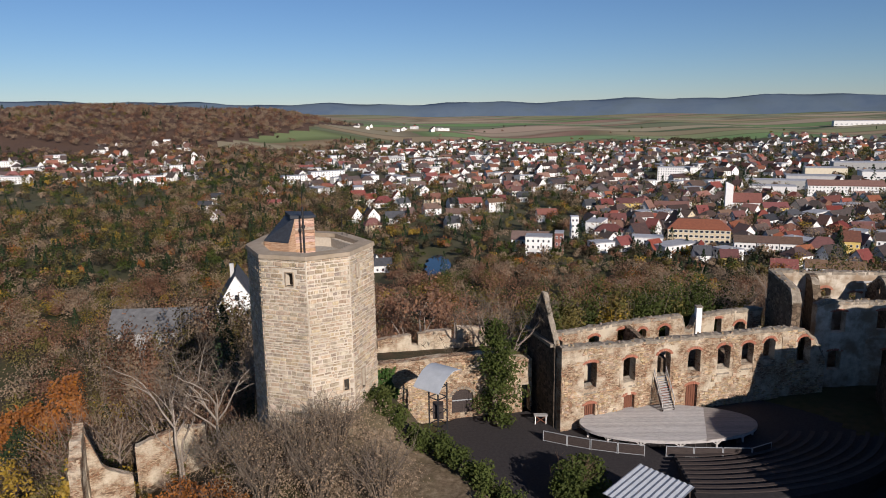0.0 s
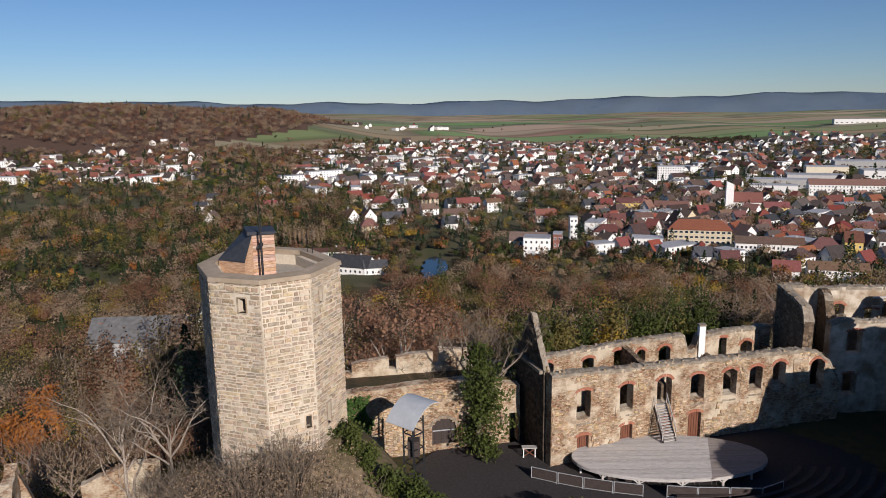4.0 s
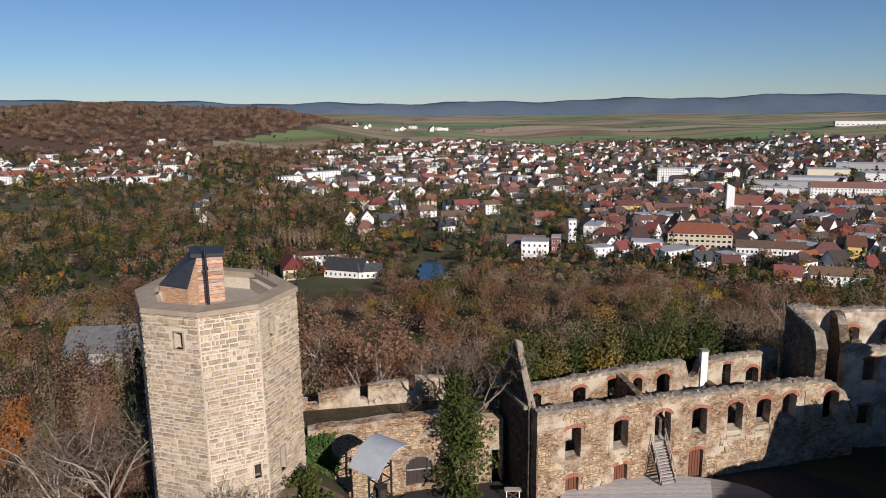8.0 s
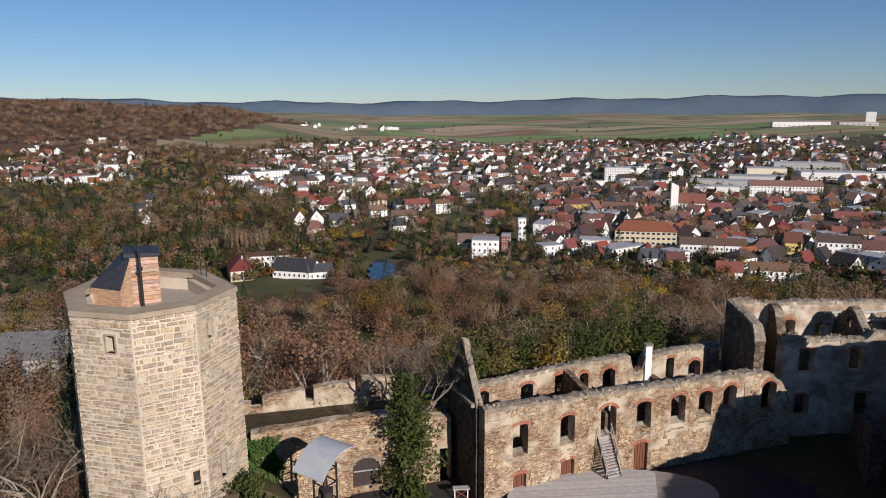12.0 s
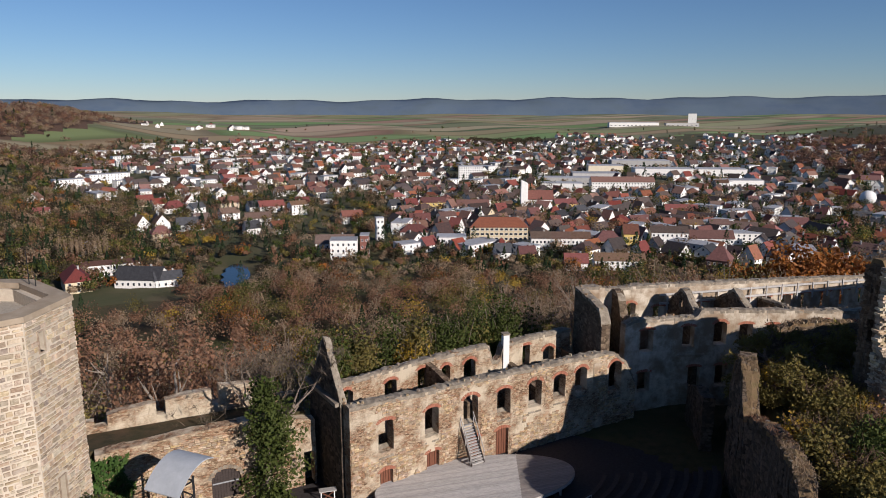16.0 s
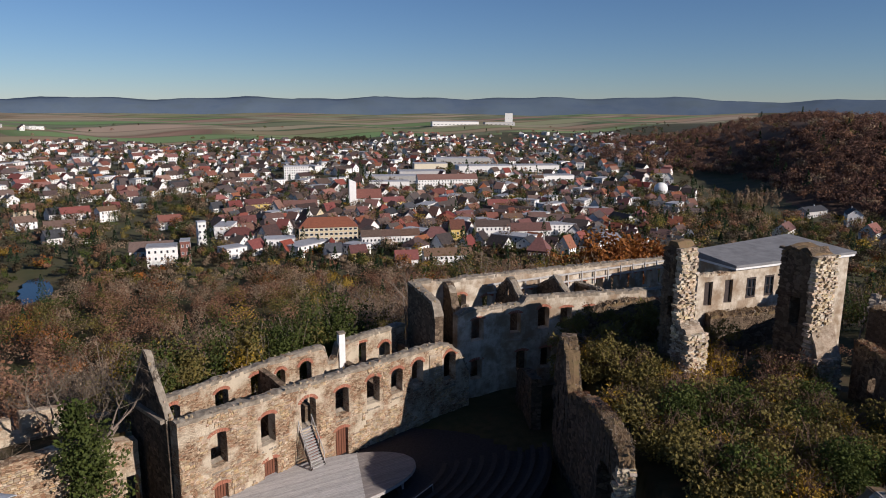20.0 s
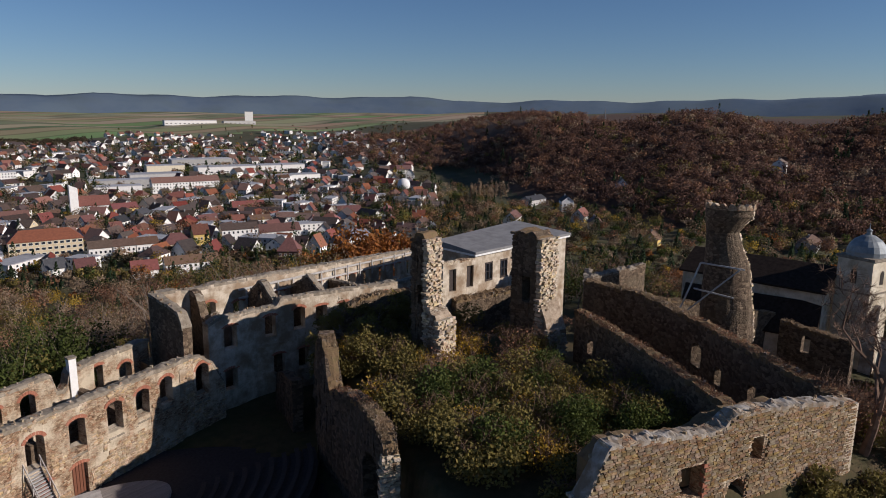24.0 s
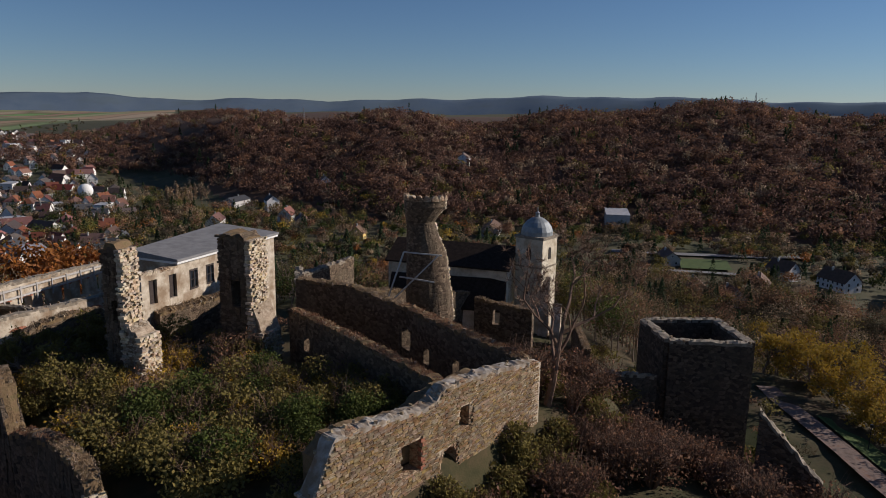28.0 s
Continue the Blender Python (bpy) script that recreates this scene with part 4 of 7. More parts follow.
def build_woods():
    g = np.random.default_rng(3)
    w = Woods()
    kinds, pk = ["russet", "greybrown", "olive", "green", "yellow", "conifer", "orange"], [0.36, 0.36, 0.16, 0.04, 0.03, 0.035, 0.015]
    # slopes below the castle
    for az, rad, n in (((-36, 62), (78, 200), 640), ((-38, -8), (62, 200), 330), ((-36, 60), (200, 345), 1000), ((76, 114), (120, 340), 1150)):
        x, y = spread(g, n, az, rad, away=0.9)
        for a, b in zip(x, y):
            r, deg = math.hypot(a, b), math.degrees(math.atan2(a, b))
            if in_castle(a, b) or in_water(a, b) or (r > 336 and -16 < deg < 46) or (r > 292 and -15 < deg < -5):
                continue
            k = g.choice(kinds, p=pk) if deg < 60 else g.choice(["dusk", "greybrown", "russet", "olive", "conifer"], p=[0.4, 0.2, 0.22, 0.13, 0.05])
            h = g.uniform(7, 12) if r < 200 else g.uniform(8, 14)
            w.add(g, a, b, k, 440 if r < 200 else 190, h * 0.46, h, 0.19 if r < 200 else 0.38, 0.17 if r < 200 else 0.0)
    # a thicket before the barn and the villa
    for k in range(74):
        a, b = (g.uniform(-84, -50), g.uniform(122, 138)) if k < 52 else (g.uniform(-53, -40), g.uniform(108, 121))
        sight = 29.3 + (-19.2 - 29.3) * b / 146 if k < 52 else 29.3 + (-11.5 - 29.3) * b / 128
        h = max(4.0, (sight - ground_at(a, b)) * (0.97 if k < 52 else 1.1) - g.uniform(-0.5, 1.5))
        w.add(g, a, b, g.choice(["olive", "greybrown", "russet", "dusk"]), 560, 2.8, h, 0.31, 0.12)
    # evergreen and yellowing bushes behind the hall
    for k in range(34):
        a = g.uniform(6, 29)
        b = 59.5 + (a - 6) * 0.26 + g.uniform(1.5, 5)
        h = max(3.0, g.uniform(7.6, 9.6) - ground_at(a, b))
        w.add(g, a, b, g.choice(["green", "olive", "green", "yellow"], p=[0.3, 0.34, 0.3, 0.06]), 560, 2.2, h, 0.17, 0.08)
    # undergrowth west of the keep
    for k in range(90):
        a, b = g.uniform(-64, -25), g.uniform(50, 84)
        h = g.uniform(3.5, 8)
        w.add(g, a, b, g.choice(["russet", "dusk", "greybrown", "olive", "green"], p=[0.3, 0.25, 0.25, 0.14, 0.06]), 420, h * 0.42, h, 0.15, 0.1)
    # dark growth on the banks east of the castle
    for k in range(620):
        a, b = g.uniform(62, 135), g.uniform(-75, 74)
        church = 99 < a < 118 and 8 < b < 42
        lane = abs((b + 25) - (a - 70) * 5 / 28) < 5 and 66 < a < 102
        wing = a < 90 and b > 28
        inner = a < 78 and b > -13
        if church or lane or wing or inner or (a < 72 and b > -20):
            continue
        low = (b > -16 and a < 104) or (b > -34 and a < 100)
        h = g.uniform(1.2, 2.4) if low else g.uniform(5, 10)
        w.add(g, a, b, g.choice(["russet", "olive", "dusk", "conifer", "green"], p=[0.24, 0.14, 0.46, 0.06, 0.1]), 90 if low else 260, h * (0.9 if low else 0.48), h, 0.2 if low else 0.24, 0.0 if low else 0.15)
    # bushes round the pond
    for k in range(60):
        side, along = (-1 if k % 2 else 1), g.uniform(-34, 34)
        if k > 25:
            w.add(g, -6.5 + side * g.uniform(9, 16), 364 + along, g.choice(["olive", "dusk", "green"]), 80, 2.4, g.uniform(3, 6), 0.42)
            continue
        w.add(g, g.uniform(-22, 9), g.uniform(318, 337), g.choice(["olive", "greybrown", "green"]), 90, 2.2, g.uniform(3, 6), 0.42)
    # a row of bare poplars by the river
    for k in range(9):
        w.add(g, -96 + 2.6 * k, 404 + 0.6 * k, "greybrown", 160, 1.6, 19, 0.5)
        w.add(g, 494 + 3.0 * k, 372 - 2.5 * k, "greybrown", 120, 2.0, 22, 0.7)
    w.link("slope_woods", "autumn crowns on the slopes below the castle")
    w = Woods()
    kinds, pt = kinds + ["dusk"], [0.12, 0.2, 0.17, 0.12, 0.02, 0.12, 0.02, 0.23]
    for az, rad, n, sz in (((-22, 55), (340, 760), 2500, 1.05), ((-15, 50), (760, 1500), 2400, 1.0), ((-12, 48), (1500, 2500), 600, 1.0), ((-36, -8), (330, 640), 1300, 1.2), ((-36, -10), (640, 1200), 1300, 1.1), ((44, 114), (270, 600), 2500, 1.0), ((-16, 46), (330, 420), 520, 0.8)):
        x, y = spread(g, n, az, rad, away=0.75)
        for a, b in zip(x, y):
            if in_water(a, b):
                continue
            r, deg = math.hypot(a, b), math.degrees(math.atan2(a, b))
            if (r > field_edge(deg) and -18 < deg < 50 and g.random() < 0.93) or (r < 352 and -15 < deg < -5):
                continue
            h = g.uniform(5, 11) * (sz if r > 420 else sz * 0.8)
            w.add(g, a, b, g.choice(kinds, p=pt), 80 if r < 760 else 28, h * 0.5, h, 0.62 if r < 760 else 1.25)
    # the dark grove before the fields
    for k in range(150):
        a, r = radians(g.uniform(18, 23.8)), g.uniform(1560, 1740)
        w.add(g, r * math.sin(a), r * math.cos(a), "dusk", 40, 6, 13, 1.3)
    w.link("town_trees", "garden and street trees of the town")
    w = Woods()
    kinds, pr = ["umber", "russet", "greybrown", "conifer", "olive"], [0.72, 0.16, 0.06, 0.02, 0.04]
    for az, rad, n in (((42, 118), (470, 960), 5200), ((-40, -5), (1000, 2200), 4300), ((42, 62), (900, 1500), 900)):
        x, y = spread(g, n, az, rad, away=1.0)
        for a, b in zip(x, y):
            deg = math.degrees(math.atan2(a, b))
            if deg > 20 and ground_at(a, b) < -51:
                continue
            if deg < 0 and (math.sin(a * 0.006 + 2) * math.sin(b * 0.005) > 0.55 or g.random() < (deg + 10) / 5):
                continue
            if -19 < deg < 0 and field_edge(deg) - 20 < math.hypot(a, b) < np.interp(deg, (-19, -11, -6.5), (1250, 1560, 2250)):
                continue
            h = g.uniform(10, 16)
            w.add(g, a, b, g.choice(kinds, p=pr if deg > 0 else [0.3, 0.2, 0.43, 0.03, 0.04]), 48, h * g.uniform(0.4, 0.6), h * g.uniform(0.75, 1.15), 1.15)
    w.link("hill_forest", "autumn forest on the hills round the valley")


build_woods()
# ---------------------------------------------------------------- the keep
M["dark_hole"] = material("dark_window_hole", [(0.03, 0.025, 0.02), (0.05, 0.04, 0.035)], 4, 0.9, 0.2)
TC, TOP, TB = (-14.7, 43.6), 18.6, 0.5
CORNERS = [(-13.85, 37.65), (-10.9, 39.3), (-9.5, 43.3), (-12.6, 47.9), (-16.3, 49.2), (-19.0, 47.2), (-19.55, 42.9), (-17.5, 38.85)]
TOWER_HOLES = {7: [(2.45, 0.6, 16.6, 17.6)], 0: [(2.75, 0.4, 8.0, 8.9)], 1: [(1.25, 0.45, 16.6, 17.7), (1.6, 0.55, 7.5, 9.1)]}


def keep_ring(z, grow=0.0, batter=0.012):
    """The eight corners at a height, pushed out by grow metres."""
    k = 1 + batter * (TOP - z) / TOP
    out = []
    for x, y in CORNERS:
        v = Vector((x - TC[0], y - TC[1]))
        v = v * k + v.normalized() * grow
        out.append((TC[0] + v.x, TC[1] + v.y, z))
    return out


def build_keep():
    keep = thing("keep_tower", "octagonal keep of pale squared stone with a flat rim", "tower")
    thick = 1.3
    lo, hi = keep_ring(TB), keep_ring(TOP)
    for k in range(8):
        j = (k + 1) % 8
        b = Build()
        p, q = Vector(lo[k]), Vector(lo[j])
        d = (q - p).normalized()
        n = Vector((d.y, -d.x, 0)) * thick / 2
        a, c = p - n, q - n
        holes = [(m, w, z0, z1, 0) for m, w, z0, z1 in TOWER_HOLES.get(k, [])]
        ruin_wall(b, (a.x, a.y), (c.x, c.y), TB, TOP, thick, holes, step=2.0, rough=0.0, ragged=0.0)
        # lean each facet in to the corners of the top
        vs = []
        for x, y, z in b.v:
            f = 1 - 0.012 * (z - TB) / TOP
            vs.append((TC[0] + (x - TC[0]) * f, TC[1] + (y - TC[1]) * f, z))
        b.v = vs
        part("facet", b, M["mortar"], keep)
    b = Build()
    a, c, e, f = keep_ring(TOP, 0.16), keep_ring(TOP + 0.3, 0.12), keep_ring(TOP, -1.1), keep_ring(TOP + 0.36, -1.1)
    for k in range(8):
        j = (k + 1) % 8
        b.quad_solid([a[k], a[j], e[j], e[k], c[k], c[j], f[j], f[k]])
    part("rim", b, M["rim"], keep, "rounded tan mortar rim")
    b = Build()
    f = keep_ring(TOP - 0.9, -1.0)
    for k in range(1, 7):
        q = [f[0], f[k], f[k + 1], f[0]]
        b.quad_solid(q + [(x, y, z + 0.15) for x, y, z in q])
    part("platform", b, M["gravel"], keep)
    # pale frames round the window openings
    for k, hs in TOWER_HOLES.items():
        p, q = Vector(lo[k]), Vector(lo[(k + 1) % 8])
        d = (q - p).normalized()
        n = Vector((d.y, -d.x, 0))
        for m, w, z0, z1 in hs:
            fr = Build()
            f = 1 - 0.012 * (z0 - TB) / TOP
            o = p + d * m
            o = Vector((TC[0] + (o.x - TC[0]) * f, TC[1] + (o.y - TC[1]) * f, 0)) + n * 0.02
            t = 0.07
            bk = o - n * 0.55
            # dark board at the back of the niche paints the hole's shade
            part('shutter', Build().beam((*(bk - d * w * 0.7).xy, (z0 + z1) / 2), (*(bk + d * w * 0.7).xy, (z0 + z1) / 2), 0.05, z1 - z0 + 0.3), M['dark_hole'], keep)
            for s0, s1, h0, h1 in ((-w / 2 - t, w / 2 + t, z0 - t, z0), (-w / 2 - t, w / 2 + t, z1, z1 + t), (-w / 2 - t, -w / 2, z0, z1), (w / 2, w / 2 + t, z0, z1)):
                c8 = []
                for h in (h0, h1):
                    for s, e in ((s0, 0.05), (s1, 0.05), (s1, -0.25), (s0, -0.25)):
                        v = o + d * s + n * e
                        c8.append((v.x, v.y, h))
                fr.quad_solid(c8)
            part("window_frame", fr, M["tower_stone"], keep)
    # stair-head hut on the platform
    hut = thing("stair_hut", "cedar-clad stair hut with a dark shingled roof", "hut")
    z0 = TOP - 0.75
    tall = [(-15.75, 43.35), (-14.3, 44.0), (-15.1, 46.2), (-16.8, 45.5)]
    for i in range(4):
        (x0, y0), (x1, y1) = tall[i], tall[(i + 1) % 4]
        n = 12
        for k in range(n):
            h0, h1 = z0 + 3.0 * k / n, z0 + 3.0 * (k + 1) / n - 0.02
            part("board", Build().beam((x0, y0, (h0 + h1) / 2), (x1, y1, (h0 + h1) / 2), 0.06, h1 - h0), M["cedar"], hut)
    low = [(-18.3, 43.5), (-16.1, 42.4)]
    b = Build()
    hi0, hi1 = (-16.9, 45.6), (-15.7, 43.25)
    q = [(low[0][0], low[0][1], 19.12), (low[1][0], low[1][1], 19.12), (hi1[0], hi1[1], z0 + 3.05), (hi0[0], hi0[1], z0 + 3.05)]
    b.quad_solid([(x, y, z - 0.12) for x, y, z in q] + q)
    part("lean_to_roof", b, M["tile_dark"], hut, "dark shingled lean-to roof")
    b = Build().quad_solid([(low[0][0], low[0][1], z0), (low[1][0], low[1][1], z0), (hi1[0], hi1[1], z0), (hi0[0], hi0[1], z0), (low[0][0], low[0][1], 18.98), (low[1][0], low[1][1], 18.98), (hi1[0], hi1[1], z0 + 2.85), (hi0[0], hi0[1], z0 + 2.85)])
    part("stair_side", b, M["cedar"], hut)
    c = [(-16.0, 43.1), (-14.1, 43.8), (-14.95, 46.4), (-17.0, 45.7)]
    b = Build().quad_solid([(x, y, z0 + 3.01) for x, y in c] + [(x, y, z0 + 3.17 + (0.12 if i in (0, 3) else 0)) for i, (x, y) in enumerate(c)])
    part("flat_roof", b, M["tile_dark"], hut)
    pole = thing("flag_pole", "tall dark steel pole with a whip antenna", "pole")
    part("mast", Build().tube([(-14.9, 42.6, z0), (-14.9, 42.6, 21.9)], [0.09, 0.08], 8), M["steel"], pole)
    part("whip", Build().tube([(-14.9, 42.6, 21.9), (-14.9, 42.6, 24.4)], [0.035, 0.02], 6), M["steel"], pole)
    part("clamp", Build().tube([(-14.9, 42.6, 20.2), (-14.9, 42.6, 20.4)], [0.16, 0.16], 8), M["steel"], pole)
    for x, y, h in ((-12.4, 46.5, 2.2), (-11.9, 45.9, 0.8)):
        rod = thing("antenna_rod", "thin dark antenna rod on the rim", "antenna")
        part("rod", Build().tube([(x, y, TOP + 0.3), (x, y, TOP + 0.3 + h)], [0.035, 0.02], 6), M["steel"], rod)


M["rim"] = material("tan_mortar_cap", [(0.3, 0.235, 0.165), (0.42, 0.34, 0.25)], 1.2, 0.95, 0.4, 9, large=((0.25, 0.19, 0.12), 0.4, 0.5))
build_keep()

# ---------------------------------------------------------------- the great hall
FA, FB, FC, FD = (6.61, 47.98), (16.31, 51.61), (27.0, 54.2), (35.2, 56.2)
HALL_RUNS = ((FA, FB), (FB, FC), (FC, FD))
HALL_PLANS = [([(9.5, 1.35, 3.75, 6.3, 0.15), (13.5, 1.35, 3.75, 6.2, 0.22)], [(9.5, 1.15, -0.4, 2.25, 0.15), (13.6, 1.2, -0.4, 2.45, 0.15)], [(0, 8.05), (4, 7.75), (10.4, 7.4)]),
              ([(17.2, 1.4, 3.6, 6.3, 0.35), (20.4, 1.35, 3.8, 6.2, 0.22), (23.6, 1.4, 3.8, 6.3, 0.28), (26.2, 1.35, 4.0, 6.3, 0.3)], [(20.3, 1.3, -0.4, 2.6, 0.15), (17.6, 1.1, -0.4, 2.5, 0.15)], [(0, 7.4), (6, 7.35), (11, 7.35)]),
              ([(28.6, 1.4, 4.1, 6.5, 0.4), (32.6, 1.6, 3.2, 6.3, 0.4)], [], [(0, 7.35), (4, 7.25), (5.8, 6.9), (7.0, 6.0), (8.5, 3.6)])]


def brick_arch(b, p, q, m, w, head, arch, out=0.46):
    """A ring of bricks over an opening in the wall from p to q."""
    p, q = Vector((*p, 0)), Vector((*q, 0))
    d = (q - p).normalized()
    n = Vector((d.y, -d.x, 0))
    k = 9
    for i in range(k):
        a0, a1 = math.pi * (0.06 + 0.88 * i / k), math.pi * (0.06 + 0.88 * (i + 0.86) / k)
        c8 = []
        for e in (out + 0.03, out - 0.25):
            for a, r in ((a0, 0), (a1, 0), (a1, 0.27), (a0, 0.27)):
                s = m - (w / 2 + r) * math.cos(a)
                z = head - arch * w + (arch * w + r) * math.sin(a)
                v = p + d * s + n * e
                c8.append((v.x, v.y, z))
        b.quad_solid(c8)


def build_hall():
    hall = thing("ruined_hall", "roofless rubble-stone hall with arched windows and patched plaster", "ruin")
    for (p, q), (wins, doors, crown) in zip(HALL_RUNS, HALL_PLANS):
        run = math.dist(p, q)
        along = lambda x: (x - p[0]) / (q[0] - p[0]) * run
        holes = [(along(x), w, lo, hi, ar) for x, w, lo, hi, ar in wins + doors]
        b = ruin_wall(Build(), p, q, -0.5, lerp(crown), 0.9, holes, step=0.45, rough=0.07, ragged=0.16)
        wall = part("front_wall", b, M["rubble"], hall)
        coping(wall, p, q, lerp(crown), 0.95)
        for x, w, lo, hi, ar in wins + doors:
            br = Build()
            brick_arch(br, p, q, along(x), w, hi, max(ar, 0.12))
            part("brick_arch", br, M["brick"], wall)
        d = (Vector((*q, 0)) - Vector((*p, 0))).normalized()
        n = Vector((d.y, -d.x, 0))
        for x, w, lo, hi, ar in wins:
            o = Vector((*p, 0)) + d * along(x)
            a, c = o - d * w / 2 * 0.98, o + d * w / 2 * 0.98
            sl = Build().quad_solid([(*(a + n * 0.47).xy, lo - 0.55), (*(c + n * 0.47).xy, lo - 0.55), (*(c - n * 0.44).xy, lo - 0.2), (*(a - n * 0.44).xy, lo - 0.2), (*(a + n * 0.47).xy, lo - 0.4), (*(c + n * 0.47).xy, lo - 0.4), (*(c - n * 0.44).xy, lo + 0.22), (*(a - n * 0.44).xy, lo + 0.22)])
            part("sill", sl, M["coping"], wall, "sloping mortar sill")
        for x, w, lo, hi, ar in doors:
            o = Vector((*p, 0)) + d * along(x)
            dr = None
            for k in range(5):
                a = o + d * (w * (k / 5 - 0.5) + 0.02)
                c = o + d * (w * ((k + 1) / 5 - 0.5) - 0.02)
                bb = Build().quad_solid([(*(a + n * 0.12).xy, lo + 0.45), (*(c + n * 0.12).xy, lo + 0.45), (*(c + n * 0.05).xy, lo + 0.45), (*(a + n * 0.05).xy, lo + 0.45), (*(a + n * 0.12).xy, hi - 0.05), (*(c + n * 0.12).xy, hi - 0.05), (*(c + n * 0.05).xy, hi - 0.05), (*(a + n * 0.05).xy, hi - 0.05)])
                if dr is None:
                    dr = part("door", bb, M["door_wood"], hall, "red-brown plank door")
                else:
                    part("plank", bb, M["door_wood"], dr)
    # blocked pale window beside the broken end
    d = (Vector((*FD, 0)) - Vector((*FC, 0))).normalized()
    n = Vector((d.y, -d.x, 0))
    o = Vector((*FC, 0)) + d * 3.9
    a, c = o - d * 0.8, o + d * 0.8
    b = Build().quad_solid([(*(a + n * 0.5).xy, 4.0), (*(c + n * 0.5).xy, 4.0), (*(c + n * 0.3).xy, 4.0), (*(a + n * 0.3).xy, 4.0), (*(a + n * 0.5).xy, 6.5), (*(c + n * 0.5).xy, 6.5), (*(c + n * 0.3).xy, 6.5), (*(a + n * 0.3).xy, 6.5)])
    part("blocked_window", b, M["plaster"], hall, "plastered-up window")
    g = (4.75, 54.4)
    s = (FA[0] - 0.12, FA[1] + 0.5)
    run = math.dist(s, g)
    crown = lerp([(0, 8.1), (run * 0.46, 12.45), (run, 7.6)])
    b = ruin_wall(Build(), s, g, -0.5, crown, 0.5, step=0.4, ragged=0.06)
    gw = part("gable_wall", b, M["shaded_rubble"], hall)
    coping(gw, s, g, crown, 0.46)
    part("string_course", Build().beam((s[0] - 0.45, s[1], 8.0), (g[0] - 0.45, g[1], 8.0), 0.35, 0.3), M["coping"], gw)
    h, k = (13.9, 58.2), (31.5, 62.8)
    for p, q, crown, holes in ((g, h, lerp([(0, 6.8), (9.9, 7.0)]), [(1.3, 0.9, 4.4, 6.2, 0.4), (3.0, 1.1, 4, 6.3, 0.4), (7.4, 1.25, 4.2, 6.1, 0.25)]),
                               (h, k, lerp([(0, 7.0), (8.2, 7.2), (8.4, 5.6), (9.4, 5.4), (9.8, 7.0), (18.2, 7.2)]), [(1.2, 1.5, 4, 6.4, 0), (3.4, 0.9, 4.6, 6.2, 0.4), (6.0, 1.3, 4.2, 6.3, 0.4), (12.6, 0.9, 4.2, 6.5, 0.1), (15.4, 1.4, 4.2, 5.9, 0.4)])):
        b = ruin_wall(Build(), p, q, -0.5, crown, 0.8, holes, step=0.45, rough=0.07, ragged=0.2)
        bw = part("back_wall", b, M["rubble"], hall)
        coping(bw, p, q, crown, 0.84)
        for m, w, lo, hi, ar in holes:
            br = Build()
            brick_arch(br, p, q, m, w, hi, max(ar, 0.12), 0.41)
            part("brick_arch", br, M["brick"], bw)
    # stumps of cross walls inside
    for x0, y0, x1, y1, z0, z1 in ((17.6, 52.4, 15.4, 58.4, 5.2, 6.9), (25.5, 54.3, 24.2, 60.4, 4.0, 5.2), (31.6, 55.9, 30.8, 62.2, 4.2, 5.4)):
        run = math.dist((x0, y0), (x1, y1))
        b = ruin_wall(Build(), (x0, y0), (x1, y1), -0.5, lerp([(0, z0), (run, z1)]), 0.6, ragged=0.2)
        part("cross_wall", b, M["dark_rubble"], hall)
    ch = part("chimney", Build().box(23.45, 60.1, 4, 24.05, 60.7, 8.0), M["white_paint"], hall, "white rendered chimney")
    part("cap", Build().box(23.38, 60.03, 8.0, 24.12, 60.77, 8.15), M["coping"], ch)
    # stair from the great window to the stage
    st = thing("timber_stair", "steep weathered timber stair with open treads", "stair")
    top, foot = Vector((16.95, 51.45, 3.75)), Vector((17.35, 49.55, 1.05))
    side = Vector((0.94, 0.3, 0)).normalized()
    for sgn in (-1, 1):
        part("stringer", Build().beam(top + side * 0.62 * sgn, foot + side * 0.62 * sgn, 0.07, 0.24), M["dark_wood"], st)
        for k in (0.05, 0.5, 0.95):
            p = top.lerp(foot, k) + side * 0.66 * sgn
            part("baluster", Build().beam(p, p + Vector((0, 0, 0.95)), 0.05), M["old_wood"], st)
        part("handrail", Build().beam(top + side * 0.66 * sgn + Vector((0, 0, 0.95)), foot + side * 0.66 * sgn + Vector((0, 0, 0.95)), 0.05, 0.08), M["old_wood"], st)
    for k in range(14):
        p = top.lerp(foot, (k + 0.4) / 14)
        part("tread", Build().beam(p - side * 0.6, p + side * 0.6, 0.24, 0.05), M["old_wood"], st)


